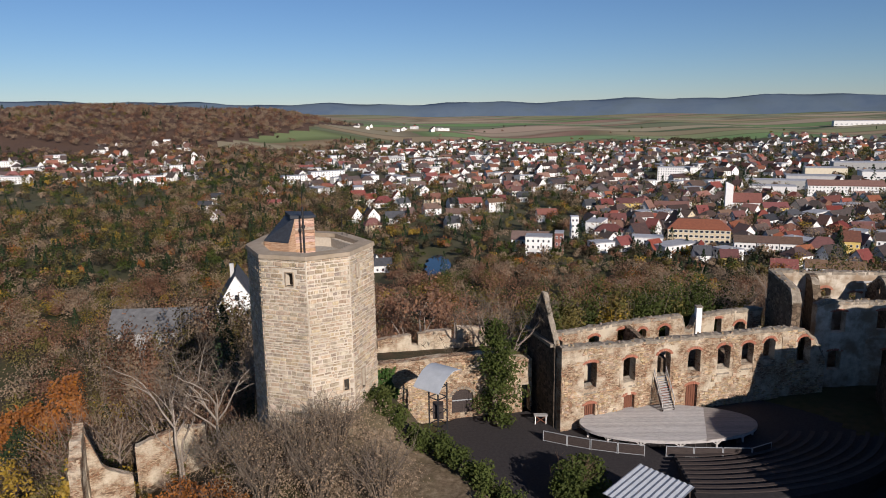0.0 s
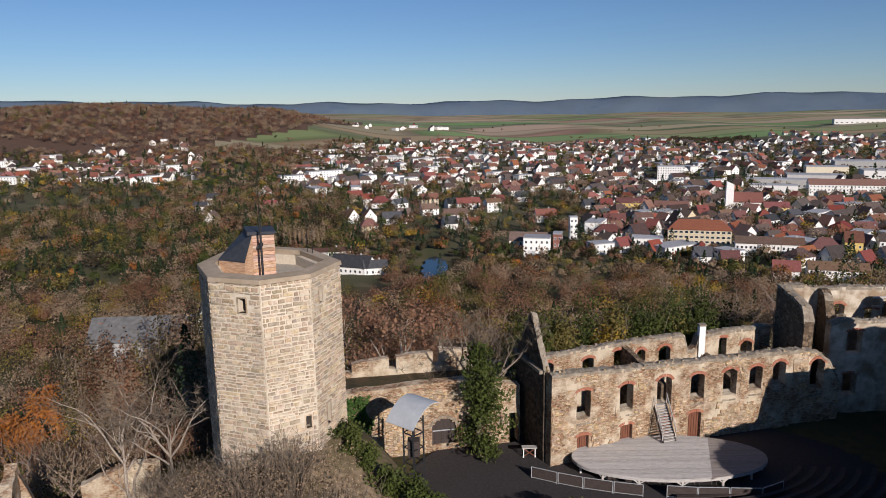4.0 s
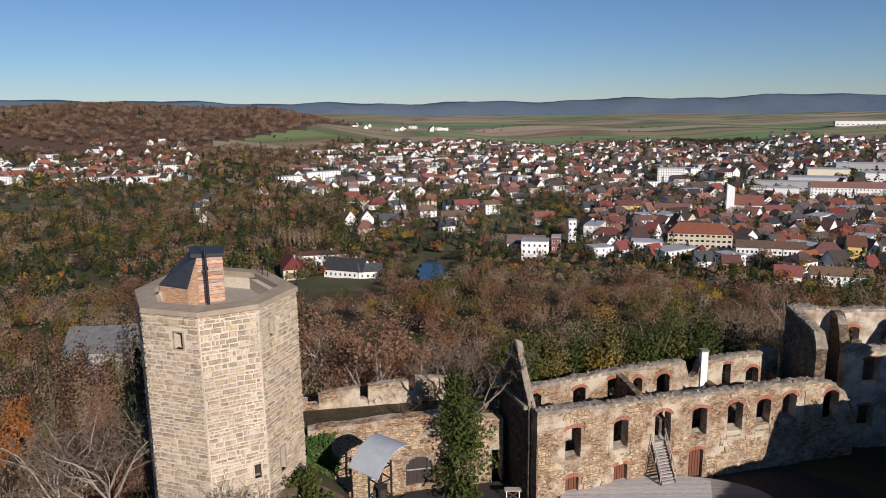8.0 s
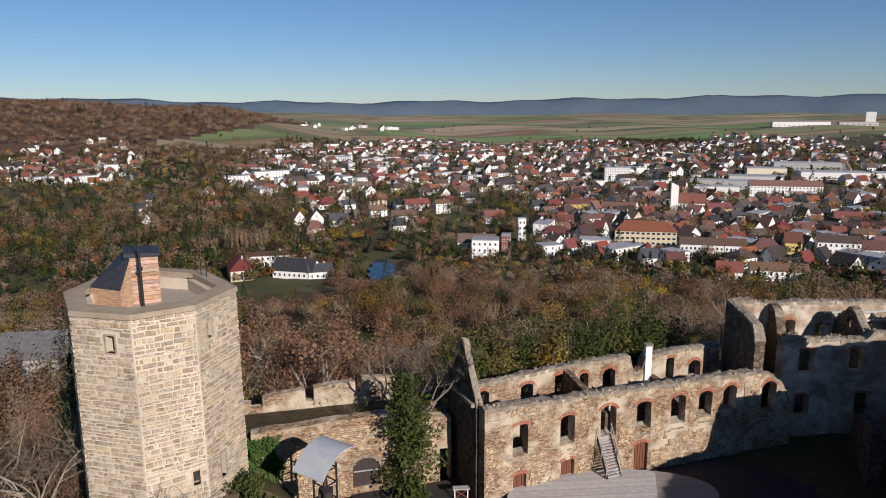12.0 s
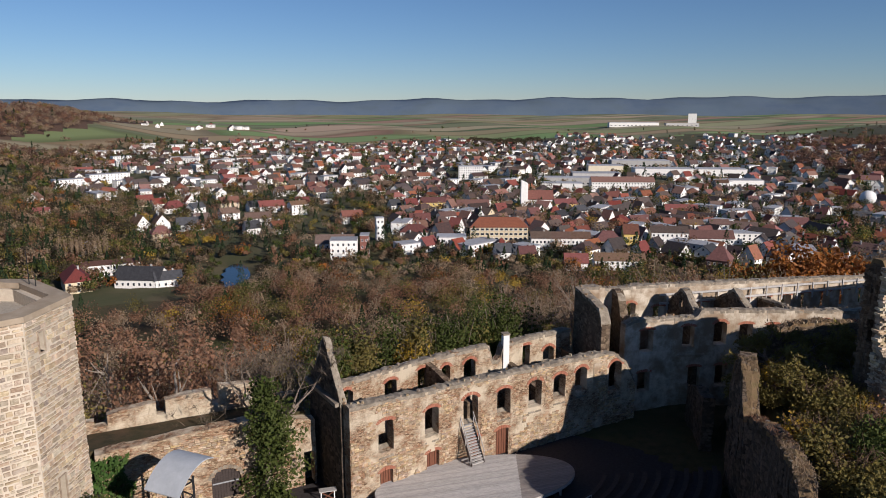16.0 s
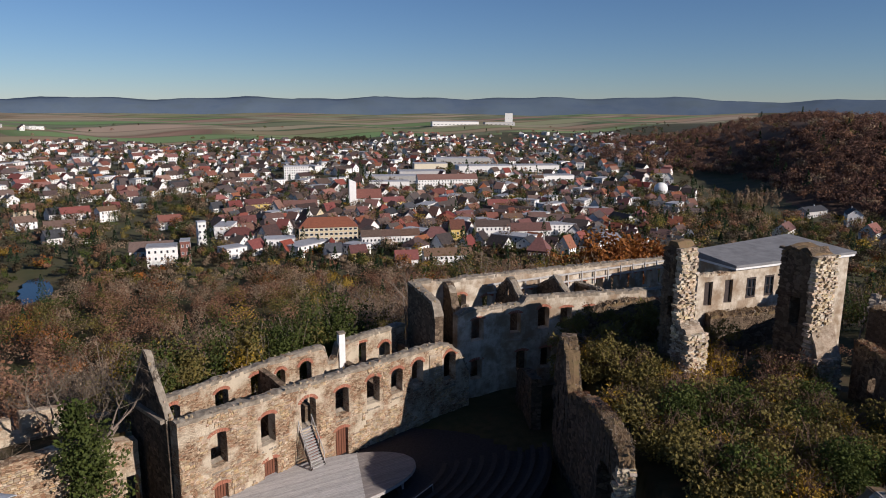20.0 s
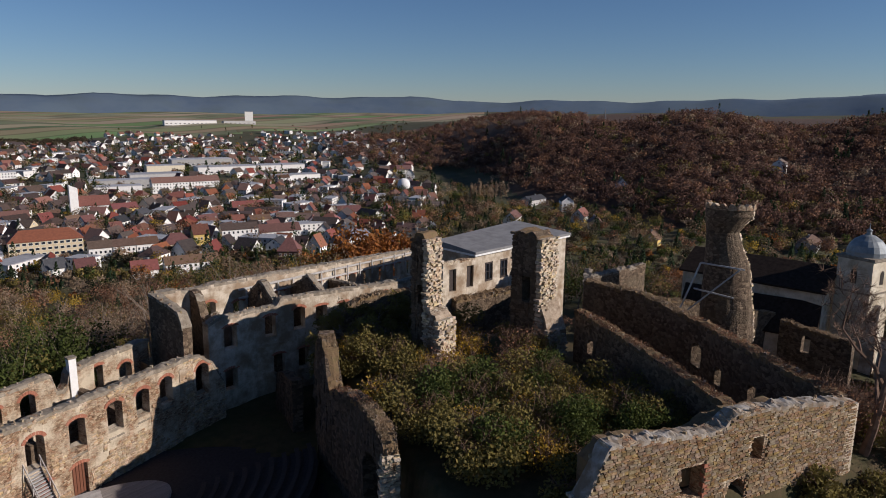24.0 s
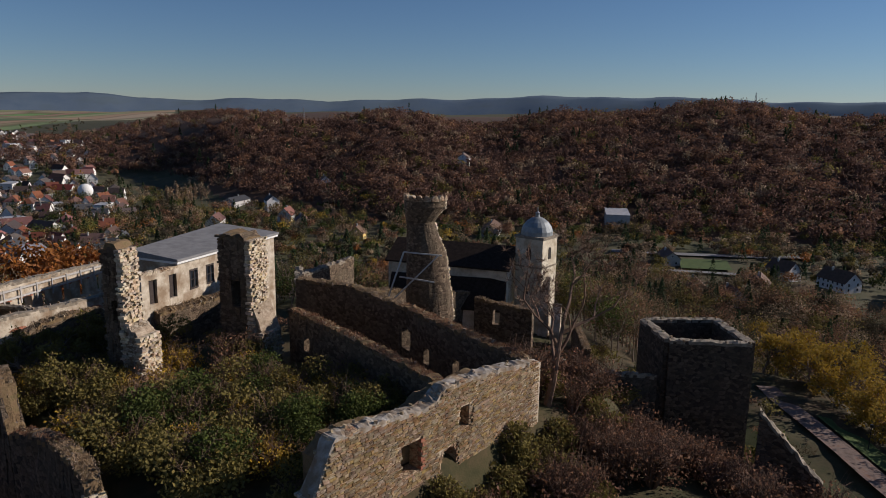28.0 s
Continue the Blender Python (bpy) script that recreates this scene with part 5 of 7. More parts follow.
def coping(parent, p, q, crown, thick, mat="coping", lump=0.12, rise=0.06):
    """An uneven mortar or turf cap along a wall head, with loose stones on it."""
    p3, q3 = Vector((*p, 0)), Vector((*q, 0))
    run = (q3 - p3).length
    d = (q3 - p3) / run
    n = Vector((d.y, -d.x, 0))
    g = np.random.default_rng(int(abs(p[0] * 37 + p[1] * 91)))
    k = max(3, int(run / 0.24))
    b = Build()
    for i in range(k + 1):
        s = run * i / k
        w = p3 + d * s
        z = crown(s) + 0.1 * wobble(w.x, w.y, 2, 0.7) + rise
        row = []
        for e, drop in ((1, 0.3), (1, 0.0), (0.1, -0.06), (-1, 0.0), (-1, 0.3), (0.0, 0.3)):
            half = thick / 2 + 0.02 + lump * (0.6 * wobble(w.x, w.y, e * 3, 1.7) + 0.5 * wobble(w.x, w.y, e * 5 + 9, 5.0))
            v = w + n * half * e
            row.append((v.x, v.y, z - drop + (0 if drop > 0.2 else lump * (wobble(v.x, v.y, e, 1.6) + 0.7 * wobble(v.x, v.y, e + 4, 4.7)))))
        b.v += row
        if i:
            o, a = 6 * (i - 1), 6 * i
            b.f += [(o + m, o + (m + 1) % 6, a + (m + 1) % 6, a + m) for m in range(6)]
    e = 6 * k
    b.f += [(5, 2, 1, 0), (5, 4, 3, 2), (e, e + 1, e + 2, e + 5), (e + 2, e + 3, e + 4, e + 5)]
    cap = part("coping", b, M[mat], parent)
    b = Build()
    s = 0.1
    while s < run:
        w = p3 + d * s + n * thick * float(g.uniform(-0.5, 0.5))
        a = float(g.uniform(0, 3.1))
        u, l, h = Vector((math.cos(a), math.sin(a), 0)), float(g.uniform(0.08, 0.24)), float(g.uniform(0.02, 0.1))
        z = crown(s) + 0.04 + rise
        b.beam((*(w - u * l / 2).xy, z), (*(w + u * l / 2).xy, z + float(g.uniform(-0.06, 0.06))), l * 0.8, h + 0.16)
        s += float(g.uniform(0.3, 1.5))
    part("loose_rubble", b, M["top_stone"], parent, kind="stuff")
    return cap


def grass_tufts(parent, p, q, crown, thick):
    """Dry grass and small weeds that hang over both edges of a wall head."""
    g = np.random.default_rng(int(abs(p[0] * 17 + q[1] * 53)))
    p, q = np.array(p, float), np.array(q, float)
    run = float(np.hypot(*(q - p)))
    d = (q - p) / run
    m = int(run * 110)
    s, e = g.random(m) * run, g.uniform(-0.5, 0.5, m) * (thick + 0.12)
    lush = np.array([0.5 + wobble(a, 0, p[0], 0.6) for a in s])
    z = np.array([crown(a) for a in s]) + 0.1 + g.random(m) * 0.35 * lush - 0.5 * np.maximum(0, np.abs(e) - thick / 2)
    c = np.stack([p[0] + d[0] * s + d[1] * e, p[1] + d[1] * s - d[0] * e, z], 1)
    o = np.tile((0.0, 0.0, 1.0), (m, 1)) + g.normal(size=(m, 3)) * 0.5
    v, f, nn = sprays(c, o / np.linalg.norm(o, axis=1, keepdims=True), np.full(m, 0.11), True, 3)
    part("dry_grass", np_mesh("dry_grass", v, f, [LEAF["russet" if int(p[0]) % 2 else "greybrown"]]), None, parent, kind="stuff")


def toothing(parent, x, y, d, thick, z0, z1, mat, seed, reach=0.5, taper=0.0):
    """The torn end of a wall: courses of stones that stick out by different lengths along d."""
    g = np.random.default_rng(seed)
    d = Vector((*d, 0)).normalized()
    n = Vector((d.y, -d.x, 0))
    b = Build()
    z = z0
    while z < z1:
        h = float(g.uniform(0.09, 0.22))
        t = -thick / 2
        base = reach * (0.45 + 0.5 * wobble(x, y, z, 0.55)) * (1 - taper * (z - z0) / (z1 - z0))
        while t < thick / 2:
            w = float(g.uniform(0.14, 0.4))
            o = Vector((x, y, 0)) + n * (t + w / 2)
            r = max(0.05, 0.6 * base + float(g.normal(0, 0.11)))
            b.beam((*(o - d * 0.4).xy, z + h / 2), (*(o + d * r).xy, z + h / 2 + float(g.normal(0, 0.03))), w + 0.04, h * float(g.uniform(0.8, 1.1)))
            t += w
        z += h
    return part("broken_end", b, M[mat], parent, kind="stuff")


M["top_stone"] = material("loose_wall_head_stone", [(0.17, 0.12, 0.075), (0.3, 0.23, 0.155), (0.4, 0.32, 0.23)], 2, 0.95, 0.6, 12, random_hue=0.35, island=True)
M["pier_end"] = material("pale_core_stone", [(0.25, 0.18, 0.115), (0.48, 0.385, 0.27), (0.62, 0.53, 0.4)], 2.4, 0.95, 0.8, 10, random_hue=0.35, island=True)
build_hall()


# ---------------------------------------------------------------- the palace range
def build_range():
    rg = thing("ruined_palace_range", "roofless three-storey palace range with pale plaster and window rows", "ruin")

    def wall(name, p, q, z0, crown, thick, holes, mat, cap=True, **kw):
        c = lerp(crown) if isinstance(crown, list) else lerp([(0, crown), (99, crown)])
        b = ruin_wall(Build(), p, q, z0, c, thick, holes, step=0.5, rough=0.04, ragged=kw.get("ragged", 0.18))
        w = part(name, b, M[mat], rg)
        if cap:
            coping(w, p, q, c, thick)
        for m, wd, lo, hi, ar in holes:
            if hi - lo > 1.0:
                br = Build()
                brick_arch(br, p, q, m, wd, hi, max(ar, 0.08), thick / 2)
                part("brick_arch", br, M["brick"], w)
        return w

    p, q = (40.2, 57.58), (60.0, 53.3)
    up = [(5.4, 1.2, 6.2, 8.4, 0.12), (8.6, 1.3, 6.4, 8.8, 0.3), (11.2, 1.35, 6.3, 8.5, 0.0), (13.9, 1.3, 6.3, 8.4, 0.0), (16.6, 1.3, 6.4, 8.4, 0.0), (19.2, 1.35, 6.6, 8.7, 0.25), (21.8, 1.3, 6.6, 8.6, 0.3)]
    lo = [(6.2, 1.2, 2.0, 4.2, 0.1), (9.0, 1.2, 2.0, 4.3, 0.1)]
    up, lo = [[(m - 3.9, w, a, c, e) for m, w, a, c, e in hs] for hs in (up, lo)]
    cw = wall("court_wall", p, q, -1, [(0, 9.2), (2.3, 9.2), (2.7, 9.9), (10, 9.8), (20.3, 9.5)], 1.0, up + lo, "plaster")
    part("string_course", Build().beam((40.3, 57.0, 5.4), (43.2, 56.35, 5.4), 0.3, 0.25), M["plaster"], cw)
    wall("outer_wall", (32.9, 63.4), (72.0, 63.6), -3, [(0, 11.3), (2.2, 11.2), (3.0, 11.0), (6, 11.0), (20, 10.6), (39.1, 9.9)], 1.0, [(2.3, 1.3, 6.2, 9.2, 0.4), (5.8, 1.3, 7.2, 9.3, 0.3)] + [(9.2 + 2.75 * i, 1.35, 6.6, 8.7, 0.15) for i in range(11)], "plaster")
    wall("end_wall", (32.7, 57.2), (32.9, 63.4), -2, [(0, 9.2), (0.8, 10.5), (2.5, 10.9), (6.2, 11.3)], 0.9, [], "dark_rubble", ragged=0.15)
    wall("return_wall", (36.4, 58.4), (36.9, 63.2), -2, [(0, 9.5), (2.0, 8.4), (3.2, 10.6), (4.8, 11.0)], 0.8, [], "dark_rubble", ragged=0.4)
    wall("corner_wall", (34.7, 57.5), (40.2, 57.58), -2, [(0, 9.0), (1, 9.4), (3.4, 9.2), (5.5, 9.3)], 0.9, [(2.4, 1.5, 6.0, 8.3, 0.0), (2.3, 1.4, 1.9, 4.0, 0.0)], "plaster", ragged=0.15)
    wall("gable_wall", (42.8, 57.1), (43.6, 63.2), -2, [(0, 9.2), (2.6, 11.2), (3.2, 11.2), (6.1, 9.0)], 0.7, [(3.0, 0.7, 9.2, 10.2, 0.4)], "dark_rubble", ragged=0.1)
    wall("gable_wall", (48.6, 55.8), (49.4, 63.2), -2, [(0, 8.6), (3.7, 10.9), (7.4, 8.8)], 0.7, [], "dark_rubble", ragged=0.25)
    wall("cross_wall", (54.4, 54.6), (55.0, 63.2), -2, [(0, 8.4), (4.2, 8.9), (8.4, 8.6)], 0.6, [(4, 2.4, 5.5, 8.4, 0.4)], "dark_rubble")
    # timber props and lintels of the upper storey
    for i in range(13):
        x = 43.0 + 2.1 * i
        part("timber_prop", Build().beam((x, 62.75, 8.2), (x, 62.75, 10.0), 0.14), M["old_wood"], rg)
    part("timber_lintel", Build().beam((42, 62.7, 9.0), (70, 62.9, 8.9), 0.16, 0.2), M["old_wood"], rg)
    part("timber_lintel", Build().beam((42, 62.7, 9.95), (70, 62.9, 9.7), 0.16, 0.2), M["old_wood"], rg)


build_range()


def build_wing():
    ms = thing("flat_roofed_wing", "plastered castle wing under a flat grey metal roof", "building")
    q = [(64.6, 48.6), (82.5, 46.8), (83.6, 55.0), (65.5, 53.7)]
    holes = [(m, 1.15, 8.95, 10.85, 0) for m in (2.35, 5.1, 8.2, 11.4, 14.6)]
    b = ruin_wall(Build(), q[0], q[1], 1, 12.1, 0.7, holes, step=0.8, rough=0.02, ragged=0.0)
    w = part("front_wall", b, M["plaster"], ms)
    d = (Vector((*q[1], 0)) - Vector((*q[0], 0))).normalized()
    n = Vector((d.y, -d.x, 0))
    for m, wd, lo, hi, ar in holes:
        o = Vector((*q[0], 0)) + d * m
        fr = Build()
        for s0, s1, h0, h1 in ((-wd / 2 - 0.09, wd / 2 + 0.09, lo - 0.2, lo), (-wd / 2 - 0.09, wd / 2 + 0.09, hi, hi + 0.2), (-wd / 2 - 0.09, -wd / 2, lo, hi), (wd / 2, wd / 2 + 0.09, lo, hi), (-0.04, 0.04, lo, hi), (-wd / 2, wd / 2, (lo + hi) / 2 - 0.04, (lo + hi) / 2 + 0.04)):
            e0, e1 = ((0.4, 0.3) if abs(s0) < wd / 2 + 0.01 and s1 <= wd / 2 and s0 > -wd / 2 - 0.01 else (0.41, 0.25))
            c8 = []
            for h in (h0, h1):
                for s, e in ((s0, e0), (s1, e0), (s1, e1), (s0, e1)):
                    v = o + d * s + n * e
                    c8.append((v.x, v.y, h))
            fr.quad_solid(c8)
        win = part("window", fr, M["dark_wood"], ms, "dark timber casement window")
        a, c = o - d * wd / 2 + n * 0.2, o + d * wd / 2 + n * 0.2
        part("pane", Build().beam((a.x, a.y, (lo + hi) / 2), (c.x, c.y, (lo + hi) / 2), 0.03, hi - lo), M["pane"], win)
    for i in range(1, 4):
        b = ruin_wall(Build(), q[i], q[(i + 1) % 4], 1, 12.1, 0.7, step=2, rough=0.02, ragged=0.0)
        part("side_wall", b, M["plaster"], ms)
    c = [(64.0, 47.9), (83.0, 46.1), (84.2, 55.6), (64.9, 54.4)]
    b = Build().quad_solid([(x, y, 12.15) for x, y in c] + [(x, y, 12.4) for x, y in c])
    part("fascia", b, M["white_paint"], ms, "white roof edge")
    c = [(63.9, 47.8), (83.1, 46.0), (84.3, 55.7), (64.8, 54.5)]
    b = Build().quad_solid([(x, y, 12.42) for x, y in c] + [(x, y, 12.7 + (0.5 if i > 1 else 0)) for i, (x, y) in enumerate(c)])
    part("roof", b, M["roof_grey"], ms, "grey sheet-metal roof")
    # lower forebuilding with two tall doors
    fb = thing("forebuilding_wall", "pale wall with two tall dark doorways", "wall")
    holes = [(1.6, 1.15, 8.5, 11.1, 0), (4.5, 1.15, 8.5, 11.1, 0)]
    b = ruin_wall(Build(), (59.2, 49.15), (64.6, 48.6), 1, 11.9, 0.7, holes, step=0.5, ragged=0.12)
    w = part("wall", b, M["plaster"], fb)
    coping(w, (59.2, 49.15), (64.5, 48.6), lerp([(0, 11.9), (9, 11.9)]), 0.7, "rubble")
    for m, wd, lo, hi, ar in holes:
        d = Vector((5.4, -0.55, 0)).normalized()
        o = Vector((59.2, 49.15, 0)) + d * m
        a, c = o - d * wd / 2, o + d * wd / 2
        part("door", Build().beam((a.x, a.y, (lo + hi) / 2), (c.x, c.y, (lo + hi) / 2), 0.06, hi - lo), M["dark_wood"], fb)


build_wing()


# ---------------------------------------------------------------- east ruin
SOUTH_P, SOUTH_Q = (29.97, 16.02), (49.2, 7.09)
SOUTH_CROWN = [(0, 9.3), (0.7, 10.3), (1.6, 12.2), (4.5, 12.0), (8.4, 11.5), (9.4, 11.6), (10.7, 12.3), (15.4, 11.9), (21.2, 11.1)]
SOUTH_HOLES = [(7.5, 1.7, 7.8, 9.8, 0), (12.5, 1.0, 9.0, 10.5, 0), (11.0, 1.5, 4.0, 8.2, 0.5)]


def build_east_ruin():
    def ruin(name, label, runs, mat, cap=None):
        ob = thing(name, label, "ruin")
        for p, q, z0, crown, th, holes, kw in runs:
            c = lerp(crown) if isinstance(crown, list) else lerp([(0, crown), (99, crown)])
            b = ruin_wall(Build(), p, q, z0, c, th, holes, step=0.4, rough=kw.get("rough", 0.08), ragged=kw.get("ragged", 0.2), seed=kw.get("seed", 0))
            w = part("wall", b, M[mat], ob)
            if cap:
                coping(w, p, q, c, th, cap, 0.16 if cap == "pale_cap" else 0.3, 0.06)
            if cap == "turf":
                grass_tufts(w, p, q, c, th)
        return ob

    sw = ruin("south_ruin_wall", "tall lit rubble wall with pale mortar capping", [(SOUTH_P, SOUTH_Q, 2, SOUTH_CROWN, 1.0, [(m, w, z0, z1, ar) for m, w, z0, z1, ar in SOUTH_HOLES], {"ragged": 0.14})], "rubble", "pale_cap")
    d = (Vector((*SOUTH_Q, 0)) - Vector((*SOUTH_P, 0))).normalized()
    n = Vector((d.y, -d.x, 0))
    toothing(sw, *SOUTH_P, (-d.x, -d.y), 1.0, 3, 9.3, "pier_end", 77, 0.9, 0.7)
    # red brick jambs beside the broken opening, and pale corner blocks
    for k in range(7):
        o = Vector((*SOUTH_P, 0)) + d * (8.5 + 0.12 * (k % 2)) + n * 0.42
        part("brick", Build().beam((*(o - d * 0.2).xy, 7.85 + 0.3 * k), (*(o + d * 0.2).xy, 7.85 + 0.3 * k), 0.3, 0.24), M["brick"], sw)
    for k in range(18):
        z = 2.3 + 0.5 * k
        w = 0.55 if k % 2 else 0.85
        o = Vector((*SOUTH_Q, 0)) + n * 0.33
        part("quoin", Build().beam((*(o - d * w).xy, z), (*(o + d * 0.12).xy, z), 0.5, 0.44), M["quoin"], sw)
    # turf that has grown along the inner edge of the wall head
    crown = lerp(SOUTH_CROWN)
    for k in range(16):
        s0, s1 = 1.2 + k, 2.3 + k
        o, e = Vector((*SOUTH_P, 0)) + d * s0 - n * 1.0, Vector((*SOUTH_P, 0)) + d * s1 - n * 1.0
        b = ruin_wall(Build(), o.xy, e.xy, 8, lerp([(0, crown(s0) - 0.35), (s1 - s0, crown(s1) - 0.35)]), 1.2 + 0.3 * wobble(k, 0, 0, 0.7), [], step=0.3, rough=0.12, ragged=0.3)
        part("turf_ledge", b, M["turf"], sw, "dry brown turf")
    ruin("east_ruin_wall", "long dark ruin wall grown with dry grass", [((49.2, 7.6), (55.2, 15.2), 2, [(0, 11.1), (9.7, 11.2)], 1.0, [(7.8, 0.8, 7.0, 8.7, 0)], {}), ((55.2, 15.2), (60.4, 21.0), 2, [(0, 11.2), (7.8, 11.0)], 1.0, [(2.6, 0.9, 6.9, 8.4, 0.2), (6.2, 1.5, 7.2, 9.3, 0.4)], {}), ((60.4, 21.0), (66.0, 34.4), 2, [(0, 11.0), (6, 11.7), (14.5, 11.2)], 1.0, [], {})], "dark_rubble", "turf")
    ruin("inner_ruin_wall", "crumbling inner wall of dark rubble under turf", [((43.7, 12.0), (49.5, 20.6), 2, [(0, 10.6), (10.4, 11.0)], 0.9, [], {}), ((49.5, 20.6), (55.6, 29.8), 2, [(0, 11.0), (11, 11.1)], 0.9, [(8.0, 0.9, 8.0, 9.3, 0.3)], {})], "dark_rubble", "turf")
    ruin("north_ruin_wall", "low dark terrace wall with a pale cap", [((66.0, 34.4), (72.5, 37.8), 1, 10.8, 0.8, [], {}), ((72.5, 37.8), (84, 36.0), 0, 9.8, 0.8, [], {})], "dark_rubble", "coping")
    ce = ruin("court_east_wall", "broken dark wall with the springing of a great vault", [((28.85, 28.0), (31.5, 32.6), -0.5, [(0, 8.0), (0.25, 8.9), (0.8, 9.3), (2.5, 9.4), (5.3, 9.2)], 1.0, [(3.0, 4.0, 0.0, 6.8, 0.45)], {"ragged": 0.3, "rough": 0.2}), ((31.5, 32.6), (34.3, 39.0), -0.5, [(0, 9.2), (3, 8.9), (5.5, 8.2), (6.9, 7.6)], 1.0, [], {"ragged": 0.3, "rough": 0.2}), ((34.3, 39.0), (35.9, 42.6), -0.5, [(0, 7.6), (0.5, 8.2), (1.0, 10.6), (1.8, 11.4), (2.6, 11.3), (3.4, 10.2), (3.9, 8.4)], 1.1, [], {"ragged": 0.4, "rough": 0.2})], "shaded_rubble", "turf")
    # unseen run added behind the buttress, to cast shade on the hall
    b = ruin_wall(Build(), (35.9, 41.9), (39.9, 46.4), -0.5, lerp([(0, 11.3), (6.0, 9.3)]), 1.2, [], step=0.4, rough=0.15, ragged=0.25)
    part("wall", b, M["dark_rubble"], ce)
    # low run added in the dark corner, to shade the court floor
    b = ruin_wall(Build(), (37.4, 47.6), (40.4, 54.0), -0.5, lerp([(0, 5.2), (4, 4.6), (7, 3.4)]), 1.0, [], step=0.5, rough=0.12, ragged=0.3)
    part("low_wall", b, M["shaded_rubble"], ce)
    toothing(ce, 28.85, 28.0, (-0.5, -0.87), 1.0, 2.0, 8.2, "pier_end", 5, 0.8, 0.4)
    ruin("terrace_ruin_wall", "jagged dark rubble wall below the palace range", [((44.0, 52.6), (48.5, 51.4), 0, [(0, 6.4), (2, 8.6), (4.7, 9.6)], 1.0, [], {"ragged": 0.5}), ((48.5, 51.4), (55.4, 50.0), 0, [(0, 9.6), (3, 9.9), (6.4, 9.5), (7, 8.6)], 1.0, [], {"ragged": 0.35}), ((55.4, 50.0), (59.2, 49.3), 2, [(0, 8.6), (4, 8.4)], 0.9, [], {"ragged": 0.3})], "dark_rubble", "turf")
    ruin("bank_wall", "low grassy bank wall before the plastered wing", [((60.5, 48.4), (72, 44.4), 3, [(0, 7.6), (12.2, 8.0)], 1.6, [], {"ragged": 0.3})], "dark_rubble", "turf")
    # the two tall broken piers, each the torn stump of a wall
    for label, p, q, cr, th, holes, stub, scr, sth, back, bcr in (("slender broken pier with a lit stub at its foot", (44.8, 39.75), (44.63, 37.9), [(0, 17.8), (0.6, 18.7), (1.3, 18.6), (1.86, 17.8)], 1.6, [(0.9, 0.5, 12.4, 14.2, 0)], (44.5, 36.3), [(0, 12.3), (0.8, 12.0), (1.6, 11.2)], 1.9, ((45.2, 39.2), (51.0, 43.2)), [(0, 17.0), (7.1, 15.4)]),
                                                                  ("broad broken pier with a blocked window and ragged edges", (53.9, 35.2), (53.57, 32.0), [(0, 17.6), (0.5, 18.2), (2.3, 18.1), (3.2, 17.4)], 2.3, [(1.6, 0.85, 11.8, 14.2, 0)], (53.3, 30.7), [(0, 12.4), (0.6, 11.2), (1.3, 9.4)], 2.3, ((54.8, 34.4), (61.0, 38.0)), [(0, 16.8), (7.2, 15.3)])):
        pr = thing("broken_pier", label, "ruin")
        d = (q[0] - p[0], q[1] - p[1])
        b = ruin_wall(Build(), p, q, 3, lerp(cr), th, holes, step=0.3, rough=0.16, ragged=0.4)
        # shaft darkened, torn south ends and stub paled: shade and sun put into colour
        w = part("shaft", b, M["dark_rubble"], pr, "masonry darkened as the shaded side")
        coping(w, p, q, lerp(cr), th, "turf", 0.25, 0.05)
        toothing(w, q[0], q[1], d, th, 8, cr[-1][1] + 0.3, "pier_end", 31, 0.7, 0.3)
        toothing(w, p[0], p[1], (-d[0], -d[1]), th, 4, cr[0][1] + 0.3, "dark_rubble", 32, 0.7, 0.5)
        # unseen wall added behind each pier, to cast shade on the palace range
        b = ruin_wall(Build(), *back, 3, lerp(bcr), 1.2, [], step=0.4, rough=0.14, ragged=0.25)
        part("wall_stump", b, M["dark_rubble"], pr)
        b = ruin_wall(Build(), q, stub, 3, lerp(scr), sth, [], step=0.3, rough=0.2, ragged=0.4)
        st = part("stub", b, M["pier"], pr, "torn masonry core, paled as sunlit")
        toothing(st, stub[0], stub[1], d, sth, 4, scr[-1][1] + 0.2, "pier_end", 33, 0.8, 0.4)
        coping(st, q, stub, lerp(scr), sth, "top_rubble", 0.25, 0.05)
    # broken turret with corbels and props
    tur = thing("broken_turret", "tall broken turret shell with a scalloped corbel rim", "ruin")
    b = Build()
    cx, cy = 82.4, 25.4
    n, rows = 26, 16
    across = Vector((0.287, -0.958))                   # from the sound flank to the torn one

    def ring(j, m):
        """A point of the outside at course j, and the way outward."""
        z = 3 + j * (15.4 / rows)
        lo, hi = np.interp(z, (3, 15, 16.2, 17.0), (-2.35, -2.3, -2.5, -2.65)), np.interp(z, (3, 5.5, 12, 14, 15.6, 16.6, 17.2), (3.9, 3.7, 2.7, 1.7, 1.25, 2.0, 2.6))
        c, r = (lo + hi) / 2, (hi - lo) / 2 + 0.12 * wobble(m * 0.6, j * 0.7, 3, 1.0)
        a = radians(80 + 190 * m / n)
        return Vector((cx + across.x * c, cy + across.y * c, z)), Vector((math.cos(a), math.sin(a), 0)), r

    for i in range(n):
        for k in range(rows):
            c8 = []
            for f in (0, 1):
                for e, o in ((0, 0), (1, 0), (1, 0.7), (0, 0.7)):
                    c, w, r = ring(k + f, i + e)
                    c8.append(tuple(c + w * (r - o)))
            b.quad_solid(c8)
    part("shell", b, M["dark_rubble"], tur)
    g = np.random.default_rng(8)
    b = Build()
